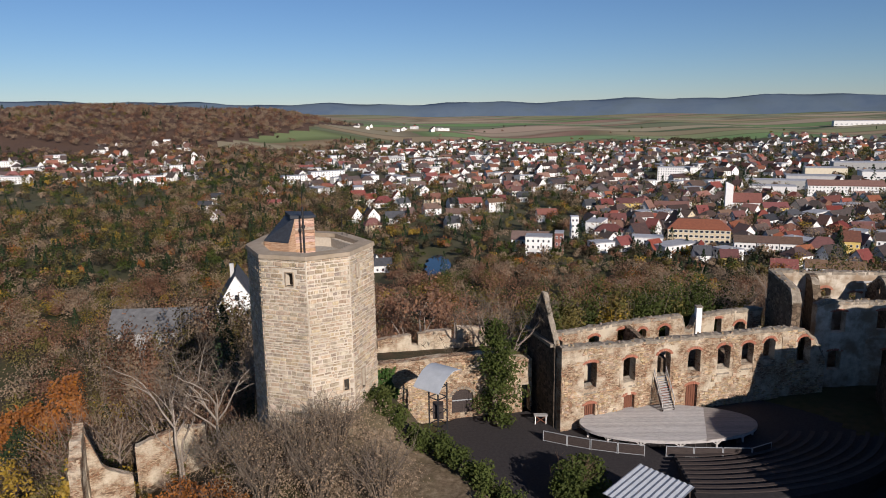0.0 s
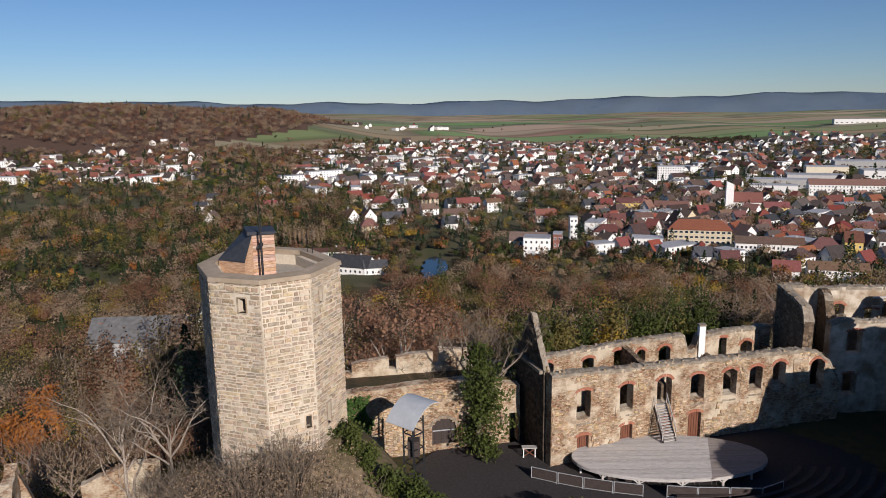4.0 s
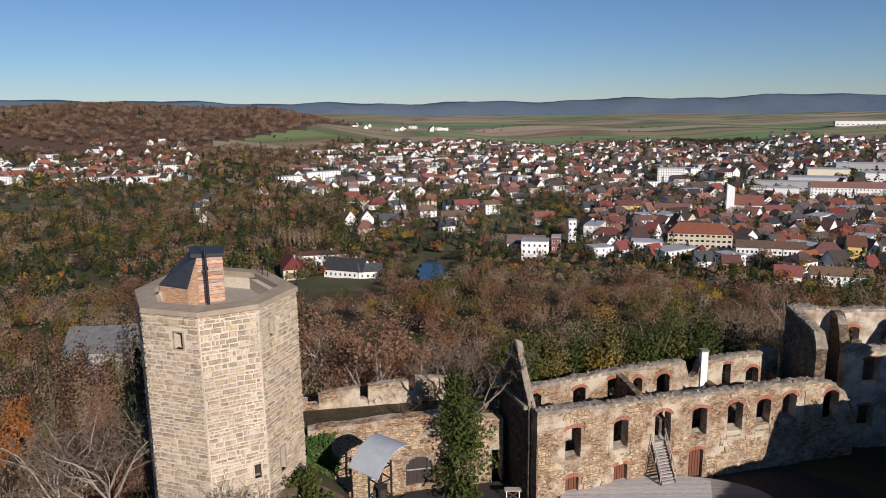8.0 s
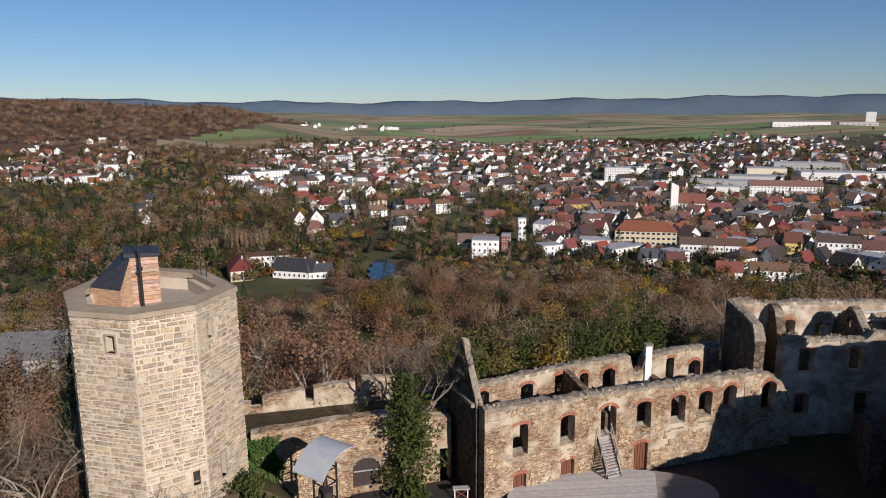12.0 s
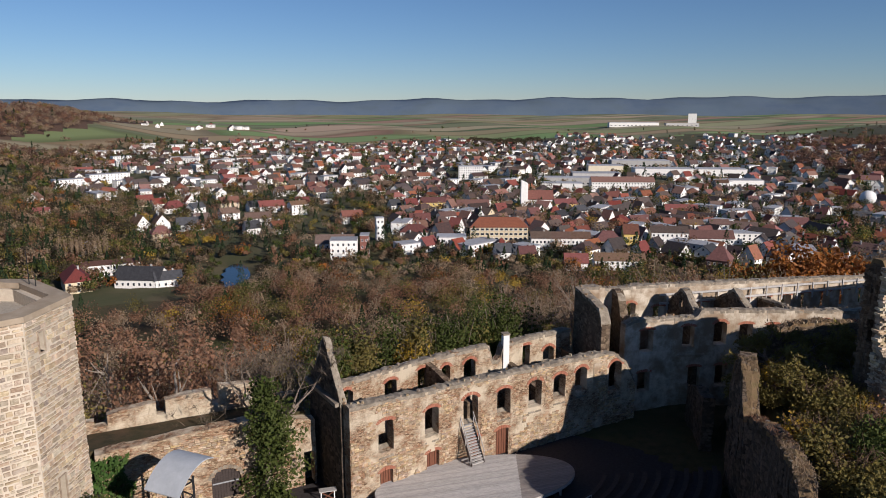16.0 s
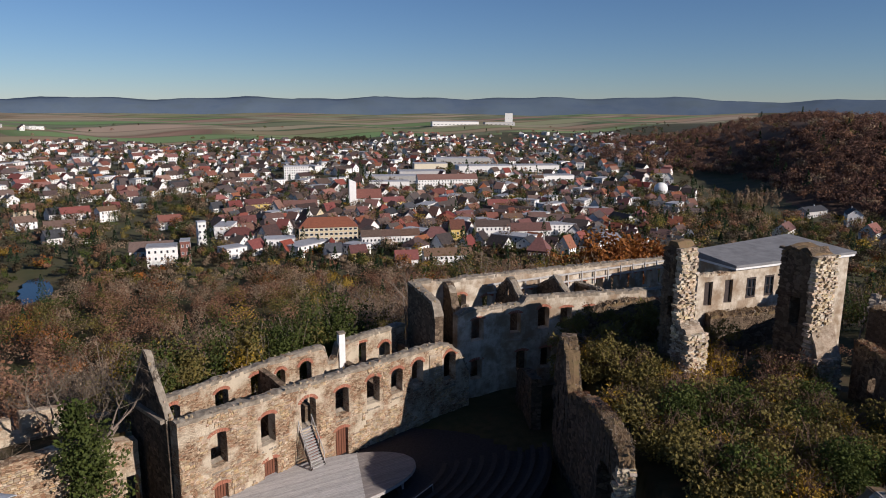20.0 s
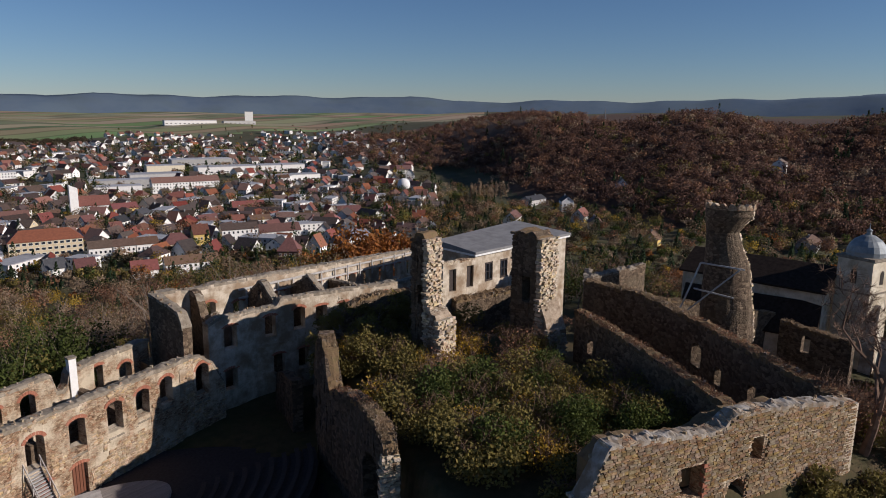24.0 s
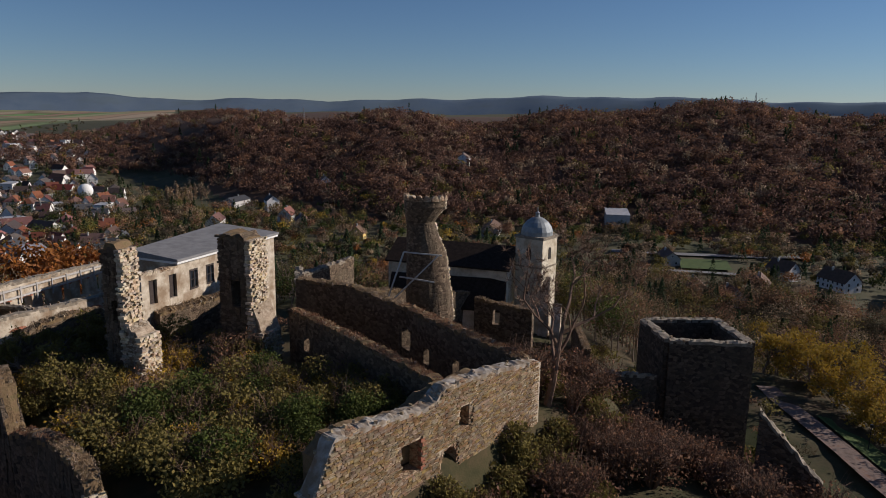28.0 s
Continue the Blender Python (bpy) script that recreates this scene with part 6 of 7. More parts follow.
    for k in range(90):
        c, w, r = ring(k * rows / 90, n)
        t = Vector((-w.y, w.x, 0))
        for q in range(3):
            v = c + w * (r - 0.12 - 0.24 * q + float(g.normal(0, 0.05)))
            b.beam(v - t * 0.3, v + t * float(g.uniform(0.05, 0.4)), float(g.uniform(0.16, 0.3)), float(g.uniform(0.1, 0.2)))
    part("broken_end", b, M["pier_end"], tur, "pale torn masonry edge", kind="stuff")
    for i in range(9):
        a = radians(92 + 174 * i / 8)
        b = Build()
        for k in range(6):
            t0, t1 = math.pi * k / 6, math.pi * (k + 1) / 6
            w0, w1 = 0.42 * math.cos(t0), 0.42 * math.cos(t1)
            c8 = []
            for r in (2.75, 2.2):
                for off, z in ((w0, 18.2), (w1, 18.2), (w1, 18.3 + 0.6 * math.sin(t1)), (w0, 18.3 + 0.6 * math.sin(t0))):
                    aa = a + off / 2.5
                    c8.append((cx + r * math.cos(aa), cy + r * math.sin(aa), z))
            b.quad_solid(c8)
        part("corbel_arch", b, M["rubble"], tur)
    for a, c in (((79.6, 22.9, 11.8), (78.4, 28.0, 6.4)), ((79.4, 27.2, 12.0), (78.2, 28.8, 6.4)), ((79.4, 27.2, 12.0), (80.2, 22.6, 11.7)), ((78.9, 27.6, 9.0), (79.0, 23.2, 8.6))):
        part("prop", Build().beam(a, c, 0.16), M["steel_light"], tur)
    # old church
    ch = thing("church", "old hill church with a domed pale tower and dark roof", "church")
    at = pose(109.6, 15.0, 0, 0, 0, -21)
    tw = part("tower", Build().box(-2.4, -2.4, -14, 2.4, 2.4, 9.8), M["cream_plaster"], ch)
    tw.matrix_basis = at
    part("cornice", Build().box(-2.65, -2.65, 9.5, 2.65, 2.65, 9.9), M["coping"], tw)
    part("string_course", Build().box(-2.5, -2.5, 4.9, 2.5, 2.5, 5.15), M["coping"], tw)
    for sx, sy, rz in ((-2.4, 0, -90), (0, -2.4, 0)):
        # dark panels on the wall stand in for the shade inside openings
        b = Build().box(-0.42, -0.04, 6.2, 0.42, 0.1, 7.7)
        for k in range(6):
            t0, t1 = math.pi * k / 6, math.pi * (k + 1) / 6
            b.quad_solid([(0.42 * math.cos(t0), -0.04, 7.7), (0.42 * math.cos(t1), -0.04, 7.7), (0.42 * math.cos(t1), 0.1, 7.7), (0.42 * math.cos(t0), 0.1, 7.7), (0.42 * math.cos(t0), -0.04, 7.71 + 0.4 * math.sin(t0)), (0.42 * math.cos(t1), -0.04, 7.71 + 0.4 * math.sin(t1)), (0.42 * math.cos(t1), 0.1, 7.71 + 0.4 * math.sin(t1)), (0.42 * math.cos(t0), 0.1, 7.71 + 0.4 * math.sin(t0))])
        part("belfry_window", b, M["dark_hole"], tw).matrix_basis = pose(sx, sy, 0, 0, 0, rz)
        part("slit_window", Build().box(-0.2, -0.04, 0.5, 0.2, 0.1, 1.6), M["dark_hole"], tw).matrix_basis = pose(sx, sy, 0, 0, 0, rz)
    prof = [(2.5, 9.9), (2.5, 10.5), (2.25, 11.3), (1.7, 12.0), (0.9, 12.55), (0.35, 12.75), (0.3, 13.1), (0.4, 13.35), (0.08, 13.6), (0.05, 14.3)]
    part("dome", Build().tube([(109.6, 15.0, z) for r, z in prof], [r for r, z in prof], 20), M["dome"], ch, "grey sheet-metal dome with a lantern knob")
    nv = part("nave", house_body(20, 10, 4.9, 2.6), M["cream_plaster"], ch)
    nv.matrix_basis = pose(110.4, 28.4, 0, 0, 0, 86)
    rf = part("roof", gable_roof(20, 10, 4.9, 2.6), M["church_roof"], ch, "steep dark brown tiled roof")
    rf.matrix_basis = pose(110.4, 28.4, 0, 0, 0, 86)
    part("aisle_roof", Build().quad_solid([(101.6, 18.5, -1.2), (105.0, 18.8, -1.2), (104.2, 37.5, -1.2), (100.8, 37.2, -1.2), (101.6, 18.5, -1.0), (105.0, 18.8, 3.3), (104.2, 37.5, 3.3), (100.8, 37.2, -1.0)]), M["church_roof"], ch)
    part("aisle_wall", Build().quad_solid([(102.0, 19, -12), (105.2, 19.2, -12), (104.4, 37.1, -12), (101.2, 36.9, -12), (102.0, 19, -1.25), (105.2, 19.2, -1.25), (104.4, 37.1, -1.25), (101.2, 36.9, -1.25)]), M["cream_plaster"], ch)
    for x, y, z0, z1 in ((105.6, 13.0, -10, 2.0), (104.6, 11.0, -10, -2.0)):
        part("buttress", Build().quad_solid([(x - 1.2, y - 0.8, z0), (x + 2.5, y - 0.8, z0), (x + 2.5, y + 0.8, z0), (x - 1.2, y + 0.8, z0), (x + 1.2, y - 0.7, z1), (x + 2.5, y - 0.7, z1 + 1.5), (x + 2.5, y + 0.7, z1 + 1.5), (x + 1.2, y + 0.7, z1)]), M["plaster"], ch)
    # gate tower
    kp = thing("gate_tower", "roofless square gate tower of rubble, darkened as in shade", "tower")
    c = [(66.4, -3.4), (72.5, -1.2), (75, -8.3), (67.6, -10.7)]
    for i in range(4):
        p, q = c[(i + 1) % 4], c[i]
        b = ruin_wall(Build(), p, q, -6, 8.2, 0.9, step=0.6, ragged=0.12)
        # tower walls take the colour with the shade painted in
        w = part("wall", b, M["shaded_rubble"], kp)
        coping(w, p, q, lerp([(0, 8.2), (20, 8.2)]), 0.9)
    ruin("gate_ward_wall", "stepped dark ward wall with a pale cap", [((60.5, 6.4), (62.3, 4.2), 0, [(0, 7.4), (2.8, 5.9)], 0.7, [], {"ragged": 0.1}), ((62.3, 4.2), (66.4, -2.4), 0, [(0, 6.0), (7.8, 4.4)], 0.7, [(3.2, 2.0, 0.2, 4.2, 0.5)], {"ragged": 0.1}), ((55.6, -9.8), (54.6, -14.5), -4, [(0, 6.6), (4.8, 1.6)], 0.6, [], {"ragged": 0.25})], "shaded_rubble", "coping")
    ruin("outer_ward_wall", "long low outer wall of dark rubble", [((76, 4.5), (104, 8.0), -8, [(0, 3.0), (28, -2.0)], 0.7, [], {"ragged": 0.4}), ((84, 36), (104, 24), -6, [(0, 5.5), (23, 1.0)], 0.7, [], {"ragged": 0.4}), ((86, 12), (88, 20), -6, [(0, 4), (8.2, 4.6)], 0.7, [(5, 1, 1.5, 3.6, 0.4)], {"ragged": 0.5})], "dark_rubble", "turf")


M["cream_plaster"] = material("cream_church_plaster", [(0.5, 0.42, 0.3), (0.66, 0.58, 0.44), (0.72, 0.65, 0.52)], 0.9, 0.9, 0.3, 14, large=((0.36, 0.28, 0.18), 0.5, 0.7))
M["church_roof"] = material("dark_brown_church_tiles", [(0.022, 0.016, 0.013), (0.05, 0.036, 0.028)], 2.0, 0.95, 0.4, 9, spec=0.05)
M["top_rubble"] = material("torn_wall_head_rubble", [(0.2, 0.14, 0.09), (0.36, 0.28, 0.2), (0.48, 0.4, 0.3)], 2.6, 0.95, 1.0, 9, large=((0.14, 0.1, 0.06), 0.6, 0.6))
M["path_earth"] = material("leaf_strewn_earth", [(0.12, 0.08, 0.06), (0.22, 0.16, 0.13), (0.2, 0.1, 0.06)], 1.2, 0.95, 0.4, 12)
M["quoin"] = material("pale_corner_blocks", [(0.42, 0.34, 0.24), (0.58, 0.49, 0.37)], 1.6, 0.9, 0.4, 10, random_hue=0.12)
M["turf"] = material("dry_turf_capping", [(0.09, 0.056, 0.03), (0.19, 0.125, 0.066), (0.13, 0.1, 0.045)], 1.4, 0.95, 0.8, 9)
M["pier"] = material("sunlit_core_rubble", [(0.2, 0.14, 0.09), (0.4, 0.33, 0.25), (0.56, 0.5, 0.4)], 3.0, 0.95, 1.0, kind="cells", large=((0.26, 0.2, 0.14), 0.5, 0.6), stretch=(1, 1, 1.8), bump_dist=0.1)
M["steel_light"] = material("galvanised_props", [(0.35, 0.36, 0.37), (0.5, 0.51, 0.52)], 3, 0.5, 0.1, 30, metal=0.4)
M["dome"] = material("grey_metal_dome", [(0.2, 0.22, 0.23), (0.34, 0.36, 0.36)], 1.2, 0.55, 0.1, 20, metal=0.3)
build_east_ruin()


# ---------------------------------------------------------------- the court
def build_court():
    n = 64
    vs = [(14.5 + 20 * math.cos(2 * math.pi * i / n), 44.0 + 13.5 * math.sin(2 * math.pi * i / n), 0.0) for i in range(n)]
    me = bpy.data.meshes.new("court_paving")
    me.from_pydata(vs, [], [list(range(n))])
    me.materials.append(M["asphalt"])
    tagged(new("court_paving", me), "dark trodden paving of the castle court", "pavement", kind="structure")
    # round stage
    st = thing("open_air_stage", "round silvered timber stage deck on posts in the courtyard", "stage")
    c, rx, ry = (16.55, 47.25), 8.05, 3.75
    n = 34
    step = 2 * ry / n
    for i in range(n):
        y0, y1 = -ry + step * i, -ry + step * (i + 1) - 0.015
        w = [rx * math.sqrt(max(0.0, 1 - (y / ry) ** 2)) for y in (y0, y1)]
        # boards right of a slanting line take the darker wood
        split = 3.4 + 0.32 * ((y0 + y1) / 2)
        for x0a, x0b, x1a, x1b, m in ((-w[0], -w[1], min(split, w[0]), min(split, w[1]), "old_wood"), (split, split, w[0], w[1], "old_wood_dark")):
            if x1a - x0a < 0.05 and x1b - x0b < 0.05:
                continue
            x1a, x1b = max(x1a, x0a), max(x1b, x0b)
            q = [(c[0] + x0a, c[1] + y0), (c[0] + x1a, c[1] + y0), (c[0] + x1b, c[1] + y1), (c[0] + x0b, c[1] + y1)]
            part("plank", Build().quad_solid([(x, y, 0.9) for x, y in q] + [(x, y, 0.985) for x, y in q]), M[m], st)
    b = Build()
    k = 48
    for i in range(k):
        a0, a1 = 2 * math.pi * i / k, 2 * math.pi * (i + 1) / k
        b.beam((c[0] + rx * 0.995 * math.cos(a0), c[1] + ry * 0.99 * math.sin(a0), 0.83), (c[0] + rx * 0.995 * math.cos(a1), c[1] + ry * 0.99 * math.sin(a1), 0.83), 0.1, 0.24)
    part("fascia", b, M["old_wood"], st)
    for i in range(14):
        a = 2 * math.pi * (i + 0.5) / 14
        x, y = c[0] + rx * 0.95 * math.cos(a), c[1] + ry * 0.93 * math.sin(a)
        ps = part("post", Build().beam((x, y, 0), (x, y, 0.8), 0.16), M["old_wood"], st)
        for e in (-1, 1):
            a2 = a + e * 0.09
            part("brace", Build().beam((x, y, 0.3), (c[0] + rx * 0.95 * math.cos(a2), c[1] + ry * 0.93 * math.sin(a2), 0.78), 0.09), M["old_wood"], ps)
    for i in range(9):
        x = c[0] - 5.6 + 1.35 * i
        ch = thing("folded_chair", "dark folded chair stored under the stage", "chair", "chairs under the stage")
        for dx in (0, 0.4):
            part("leg", Build().beam((x + dx, 44.35, 0), (x + dx, 44.55, 0.62), 0.05), M["dark_wood"], ch)
        part("seat", Build().box(x - 0.03, 44.35, 0.32, x + 0.43, 44.75, 0.37), M["dark_wood"], ch)
        part("backrest", Build().box(x - 0.03, 44.7, 0.4, x + 0.43, 44.75, 0.66), M["dark_wood"], ch)
    # barrier panels along the front
    pts = [(4.9, 45.8), (6.9, 44.8), (8.8, 44.0), (11.0, 43.3), (13.2, 42.75), (14.9, 42.6), (17.2, 42.3), (19.6, 42.15), (22.0, 42.0), (24.1, 43.0)]
    for i, ((x0, y0), (x1, y1)) in enumerate(zip(pts, pts[1:])):
        if i == 4:
            continue
        bp = thing("barrier_panel", "steel-framed crowd barrier with dark infill", "barrier", "barriers before the stage")
        d = Vector((x1 - x0, y1 - y0, 0)).normalized() * 0.05
        x0, y0, x1, y1 = x0 + d.x, y0 + d.y, x1 - d.x, y1 - d.y
        part("frame", Build().beam((x0, y0, 0), (x0, y0, 1.0), 0.05).beam((x1, y1, 0), (x1, y1, 1.0), 0.05).beam((x0, y0, 1.0), (x1, y1, 1.0), 0.05).beam((x0, y0, 0.1), (x1, y1, 0.1), 0.05), M["steel_light"], bp)
        part("infill", Build().beam((x0, y0, 0.53), (x1, y1, 0.53), 0.02, 0.8), M["dark_wood"], bp)
    # banks of seats facing the stage
    seat = thing("seating_bank", "curved dark bench rows stepping up from the stage", "seating")
    for r in range(9):
        rad = 6.6 + 1.0 * r
        z = 0.1 + 0.17 * r
        b1, b2 = Build(), Build()
        k = 26
        for i in range(k):
            a0, a1 = [radians(262 + 74 * (i + e) / k) for e in (0, 1)]
            P = lambda a, rr, zz: (17.0 + (rr + 3.2) * 1.05 * math.cos(a), 49.0 + (rr) * math.sin(a), zz)
            b1.quad_solid([P(a0, rad + 1.0, 0), P(a1, rad + 1.0, 0), P(a1, rad, 0), P(a0, rad, 0), P(a0, rad + 1.0, z), P(a1, rad + 1.0, z), P(a1, rad, z), P(a0, rad, z)])
            b2.quad_solid([P(a0, rad + 0.7, z + 0.36), P(a1, rad + 0.7, z + 0.36), P(a1, rad + 0.35, z + 0.36), P(a0, rad + 0.35, z + 0.36), P(a0, rad + 0.7, z + 0.42), P(a1, rad + 0.7, z + 0.42), P(a1, rad + 0.35, z + 0.42), P(a0, rad + 0.35, z + 0.42)])
        tier = part("tier", b1, M["asphalt"], seat)
        part("bench", b2, M["dark_wood"], tier)
    # corrugated shelter roof
    sh = thing("control_shelter", "shelter with a pale corrugated sheet roof", "shelter")
    o, u, v = Vector((10.9, 36.5, 2.75)), Vector((2.95, -3.4, 0.0)), Vector((-3.8, -4.3, 0.15))
    vs, fs = [], []
    m = 40
    for i in range(m + 1):
        for j in range(2):
            p = o + u * (i / m) + v * j
            vs += [(p.x, p.y, p.z + 0.04 * math.sin(i * math.pi / 2)), (p.x, p.y, p.z - 0.05)]
    for i in range(m):
        a = i * 4
        fs += [(a, a + 2, a + 6, a + 4), (a + 1, a + 5, a + 7, a + 3), (a, a + 4, a + 5, a + 1), (a + 2, a + 3, a + 7, a + 6)]
    part("roof", np_mesh("roof", vs, fs, [M["zinc"]]), None, sh)
    for a in (0.05, 0.95):
        for e in (0.05, 0.95):
            p = o + u * a + v * e
            part("post", Build().beam((p.x, p.y, 0), (p.x, p.y, p.z - 0.05), 0.1), M["dark_wood"], sh)
    # lighting mast with a curved sheet roof
    mast = thing("lighting_mast", "dark lattice lighting mast under a curved sheet roof", "mast")
    mc = Vector((-4.4, 42.5, 0))
    for dx, dy in ((-0.75, 0), (0, -0.75), (0.75, 0), (0, 0.75)):
        part("leg", Build().beam(mc + Vector((dx, dy, 0)), mc + Vector((dx, dy, 7.1)), 0.13), M["steel"], mast)
    for z in (1.0, 2.2, 3.4, 4.6, 5.8, 6.8):
        for (ax, ay), (bx, by) in (((-0.75, 0), (0, -0.75)), ((0, -0.75), (0.75, 0)), ((0.75, 0), (0, 0.75)), ((0, 0.75), (-0.75, 0))):
            part("rung", Build().beam(mc + Vector((ax, ay, z)), mc + Vector((bx, by, z)), 0.07), M["steel"], mast)
    part("equipment_box", Build().box(mc.x - 0.45, mc.y - 0.45, 4.0, mc.x + 0.45, mc.y + 0.45, 5.2), M["dark_wood"], mast)
    vs, fs = [], []
    k = 12
    ax, ay = Vector((0.62, 0.78, 0)), Vector((0.78, -0.62, 0))
    for i in range(k + 1):
        t = i / k * 2 - 1
        z = 8.1 - 0.65 * t * t + 0.55 * t
        for e in (-1, 1):
            p = mc + ax * (1.55 * t) + ay * (1.35 * e)
            vs += [(p.x, p.y, z), (p.x, p.y, z - 0.06)]
    for i in range(k):
        a = i * 4
        fs += [(a, a + 2, a + 6, a + 4), (a + 1, a + 5, a + 7, a + 3), (a, a + 4, a + 5, a + 1), (a + 2, a + 3, a + 7, a + 6)]
    fs += [(0, 1, 3, 2), (k * 4, k * 4 + 2, k * 4 + 3, k * 4 + 1)]
    part("roof", np_mesh("roof", vs, fs, [M["zinc"]]), None, mast, "curved pale sheet-metal roof")
    # curtain wall with the arched gate
    cw = thing("curtain_wall", "sunlit rubble curtain wall with an arched gate", "wall")
    p, q = (-10.6, 49.8), (4.6, 52.65)
    crown = lerp([(0, 6.0), (6, 6.3), (11, 6.3), (15.5, 5.4)])
    holes = [(8.55, 2.15, 0.5, 2.9, 0.42), (14.9, 0.8, 0.0, 2.8, 0.0)]
    b = ruin_wall(Build(), p, q, -1, crown, 1.0, holes, step=0.45, rough=0.08, ragged=0.12)
    w = part("wall", b, M["rubble"], cw)
    d = (Vector((*q, 0)) - Vector((*p, 0))).normalized()
    n = Vector((d.y, -d.x, 0))
    o = Vector((*p, 0)) + d * 8.55
    gate = None
    for k in range(10):
        x0, x1 = -1.05 + 0.21 * k, -1.05 + 0.21 * k + 0.195
        h = 2.0 + 0.88 * math.sqrt(max(0, 1 - ((x0 + x1) / 2 / 1.08) ** 2))
        a, c = o + d * x0, o + d * x1
        bb = Build().quad_solid([(*(a + n * 0.3).xy, 0.5), (*(c + n * 0.3).xy, 0.5), (*(c + n * 0.22).xy, 0.5), (*(a + n * 0.22).xy, 0.5), (*(a + n * 0.3).xy, h), (*(c + n * 0.3).xy, h), (*(c + n * 0.22).xy, h), (*(a + n * 0.22).xy, h)])
        gate = part("gate", bb, M["dark_wood"], cw, "dark plank gate") if gate is None else (part("plank", bb, M["dark_wood"], gate), gate)[1]
    a, c = o - d * 1.0 + n * 0.34, o + d * 1.0 + n * 0.34
    part("iron_band", Build().beam((a.x, a.y, 1.75), (c.x, c.y, 1.75), 0.03, 0.1), M["steel_light"], gate)
    b = Build()
    brick_arch(b, p, q, 8.55, 2.2, 2.95, 0.42, 0.5)
    part("gate_arch", b, M["coping"], w)
    # grass ledge and upper wall with gaps
    b = Build().quad_solid([(-11, 50.2, 3), (4.0, 53.0, 3), (3.6, 57.2, 3), (-12, 54.4, 3), (-11, 50.2, 5.9), (4.0, 53.0, 5.9), (3.6, 57.2, 5.2), (-12, 54.4, 5.5)])
    tagged(new("grass_ledge", b.mesh("grass_ledge", M["ground"])), "grass-grown ledge behind the curtain wall", "terrace", kind="structure")
    uw = thing("battlement_wall", "upper rubble battlement wall with gaps", "wall")
    p, q = (-13.0, 54.0), (3.4, 57.6)
    d = (Vector((*q, 0)) - Vector((*p, 0))).normalized()
    b = ruin_wall(Build(), p, q, 2, lerp([(0, 6.0), (13.2, 6.1), (16.8, 5.6)]), 0.8, step=0.4, rough=0.07, ragged=0.08)
    part("wall", b, M["rubble"], uw)
    for s0, s1, h0, h1 in ((-0.4, 1.62, 6.5, 6.45), (2.5, 5.94, 6.8, 7.1), (6.62, 10.08, 7.2, 7.3), (10.68, 13.6, 7.55, 7.2)):
        a, c = Vector((*p, 0)) + d * s0, Vector((*p, 0)) + d * s1
        b = ruin_wall(Build(), a.xy, c.xy, 5.7, lerp([(0, h0), (s1 - s0, h1)]), 0.78, step=0.3, rough=0.06, ragged=0.09)
        part("merlon", b, M["rubble"], uw)
    lw = thing("ruin_stub_walls", "low broken garden walls below the keep", "wall")
    for p, q, z0, cr in (((-33.6, 40.6), (-31.9, 36.2), -12, [(0, 4.8), (1.5, 4.4), (4.7, 3.0)]), ((-33.5, 40.4), (-30.4, 42.2), -12, [(0, 4.7), (0.6, 3.2), (1.4, 0.6), (3.6, -0.8)]), ((-31.6, 45.6), (-26.0, 47.8), -9, [(0, 0.2), (3, 1.2), (6.0, 1.2)])):
        b = ruin_wall(Build(), p, q, z0, lerp(cr), 0.8, step=0.4, rough=0.1, ragged=0.35)
        part("wall", b, M["rubble"], lw)
    # small timber table frame by the hall
    tb = thing("cable_trestle", "small red and white timber trestle", "trestle")
    for x in (4.7, 5.7):
        part("leg", Build().beam((x, 49.2, 0), (x, 49.2, 0.9), 0.08), M["white_paint"], tb)
    part("top", Build().box(4.55, 48.95, 0.9, 5.85, 49.5, 0.98), M["old_wood"], tb)
    part("brace", Build().beam((4.7, 49.2, 0.1), (5.7, 49.2, 0.8), 0.06), M["door_wood"], tb)
    part("brace", Build().beam((5.7, 49.2, 0.1), (4.7, 49.2, 0.8), 0.06), M["door_wood"], tb)
    # castle drive by the gate tower
    line = [(110, -17.5), (98, -18.5), (94, -19.3), (88, -21.3), (80.5, -23.6), (75, -25), (68, -27), (62, -31)]
    vs, fs = [], []
    for k, (x, y) in enumerate(line):
        pq = line[max(k - 1, 0)], line[min(k + 1, len(line) - 1)]
        dx, dy = pq[1][0] - pq[0][0], pq[1][1] - pq[0][1]
        ln = math.hypot(dx, dy)
        for e in (-1.3, 1.3):
            px, py = x - dy / ln * e, y + dx / ln * e
            vs.append((px, py, float(land(px, py)) + 0.35))
        if k:
            fs.append((2 * k - 2, 2 * k - 1, 2 * k + 1, 2 * k))
    tagged(new("path", np_mesh("path", vs, fs, [M["path_earth"]])), "brown trodden castle path with fallen leaves", "path", kind="structure")
    vs = []
    for x, y in ((70, -28.4), (79, -25.8), (90, -22.8), (90, -30), (90, -30), (80, -32), (71, -34)):
        vs.append((x, y, float(land(x, y)) + 0.3))
    tagged(new("lawn", np_mesh("lawn", vs, [(0, 6, 5, 1), (1, 5, 4, 2)], [M["grass"]])), "mown green verge beside the castle path", "lawn", kind="structure")
    # lamp post on the verge
    lp = thing("lamp_post", "slim dark post on the grass verge", "post")
    x, y = 82.5, -26.5
    z = float(land(x, y))
    part("pole", Build().tube([(x, y, z), (x, y, z + 2.6)], [0.06, 0.05], 8), M["steel"], lp)
    part("lantern", Build().box(x - 0.14, y - 0.14, z + 2.6, x + 0.14, y + 0.14, z + 2.95), M["steel"], lp)


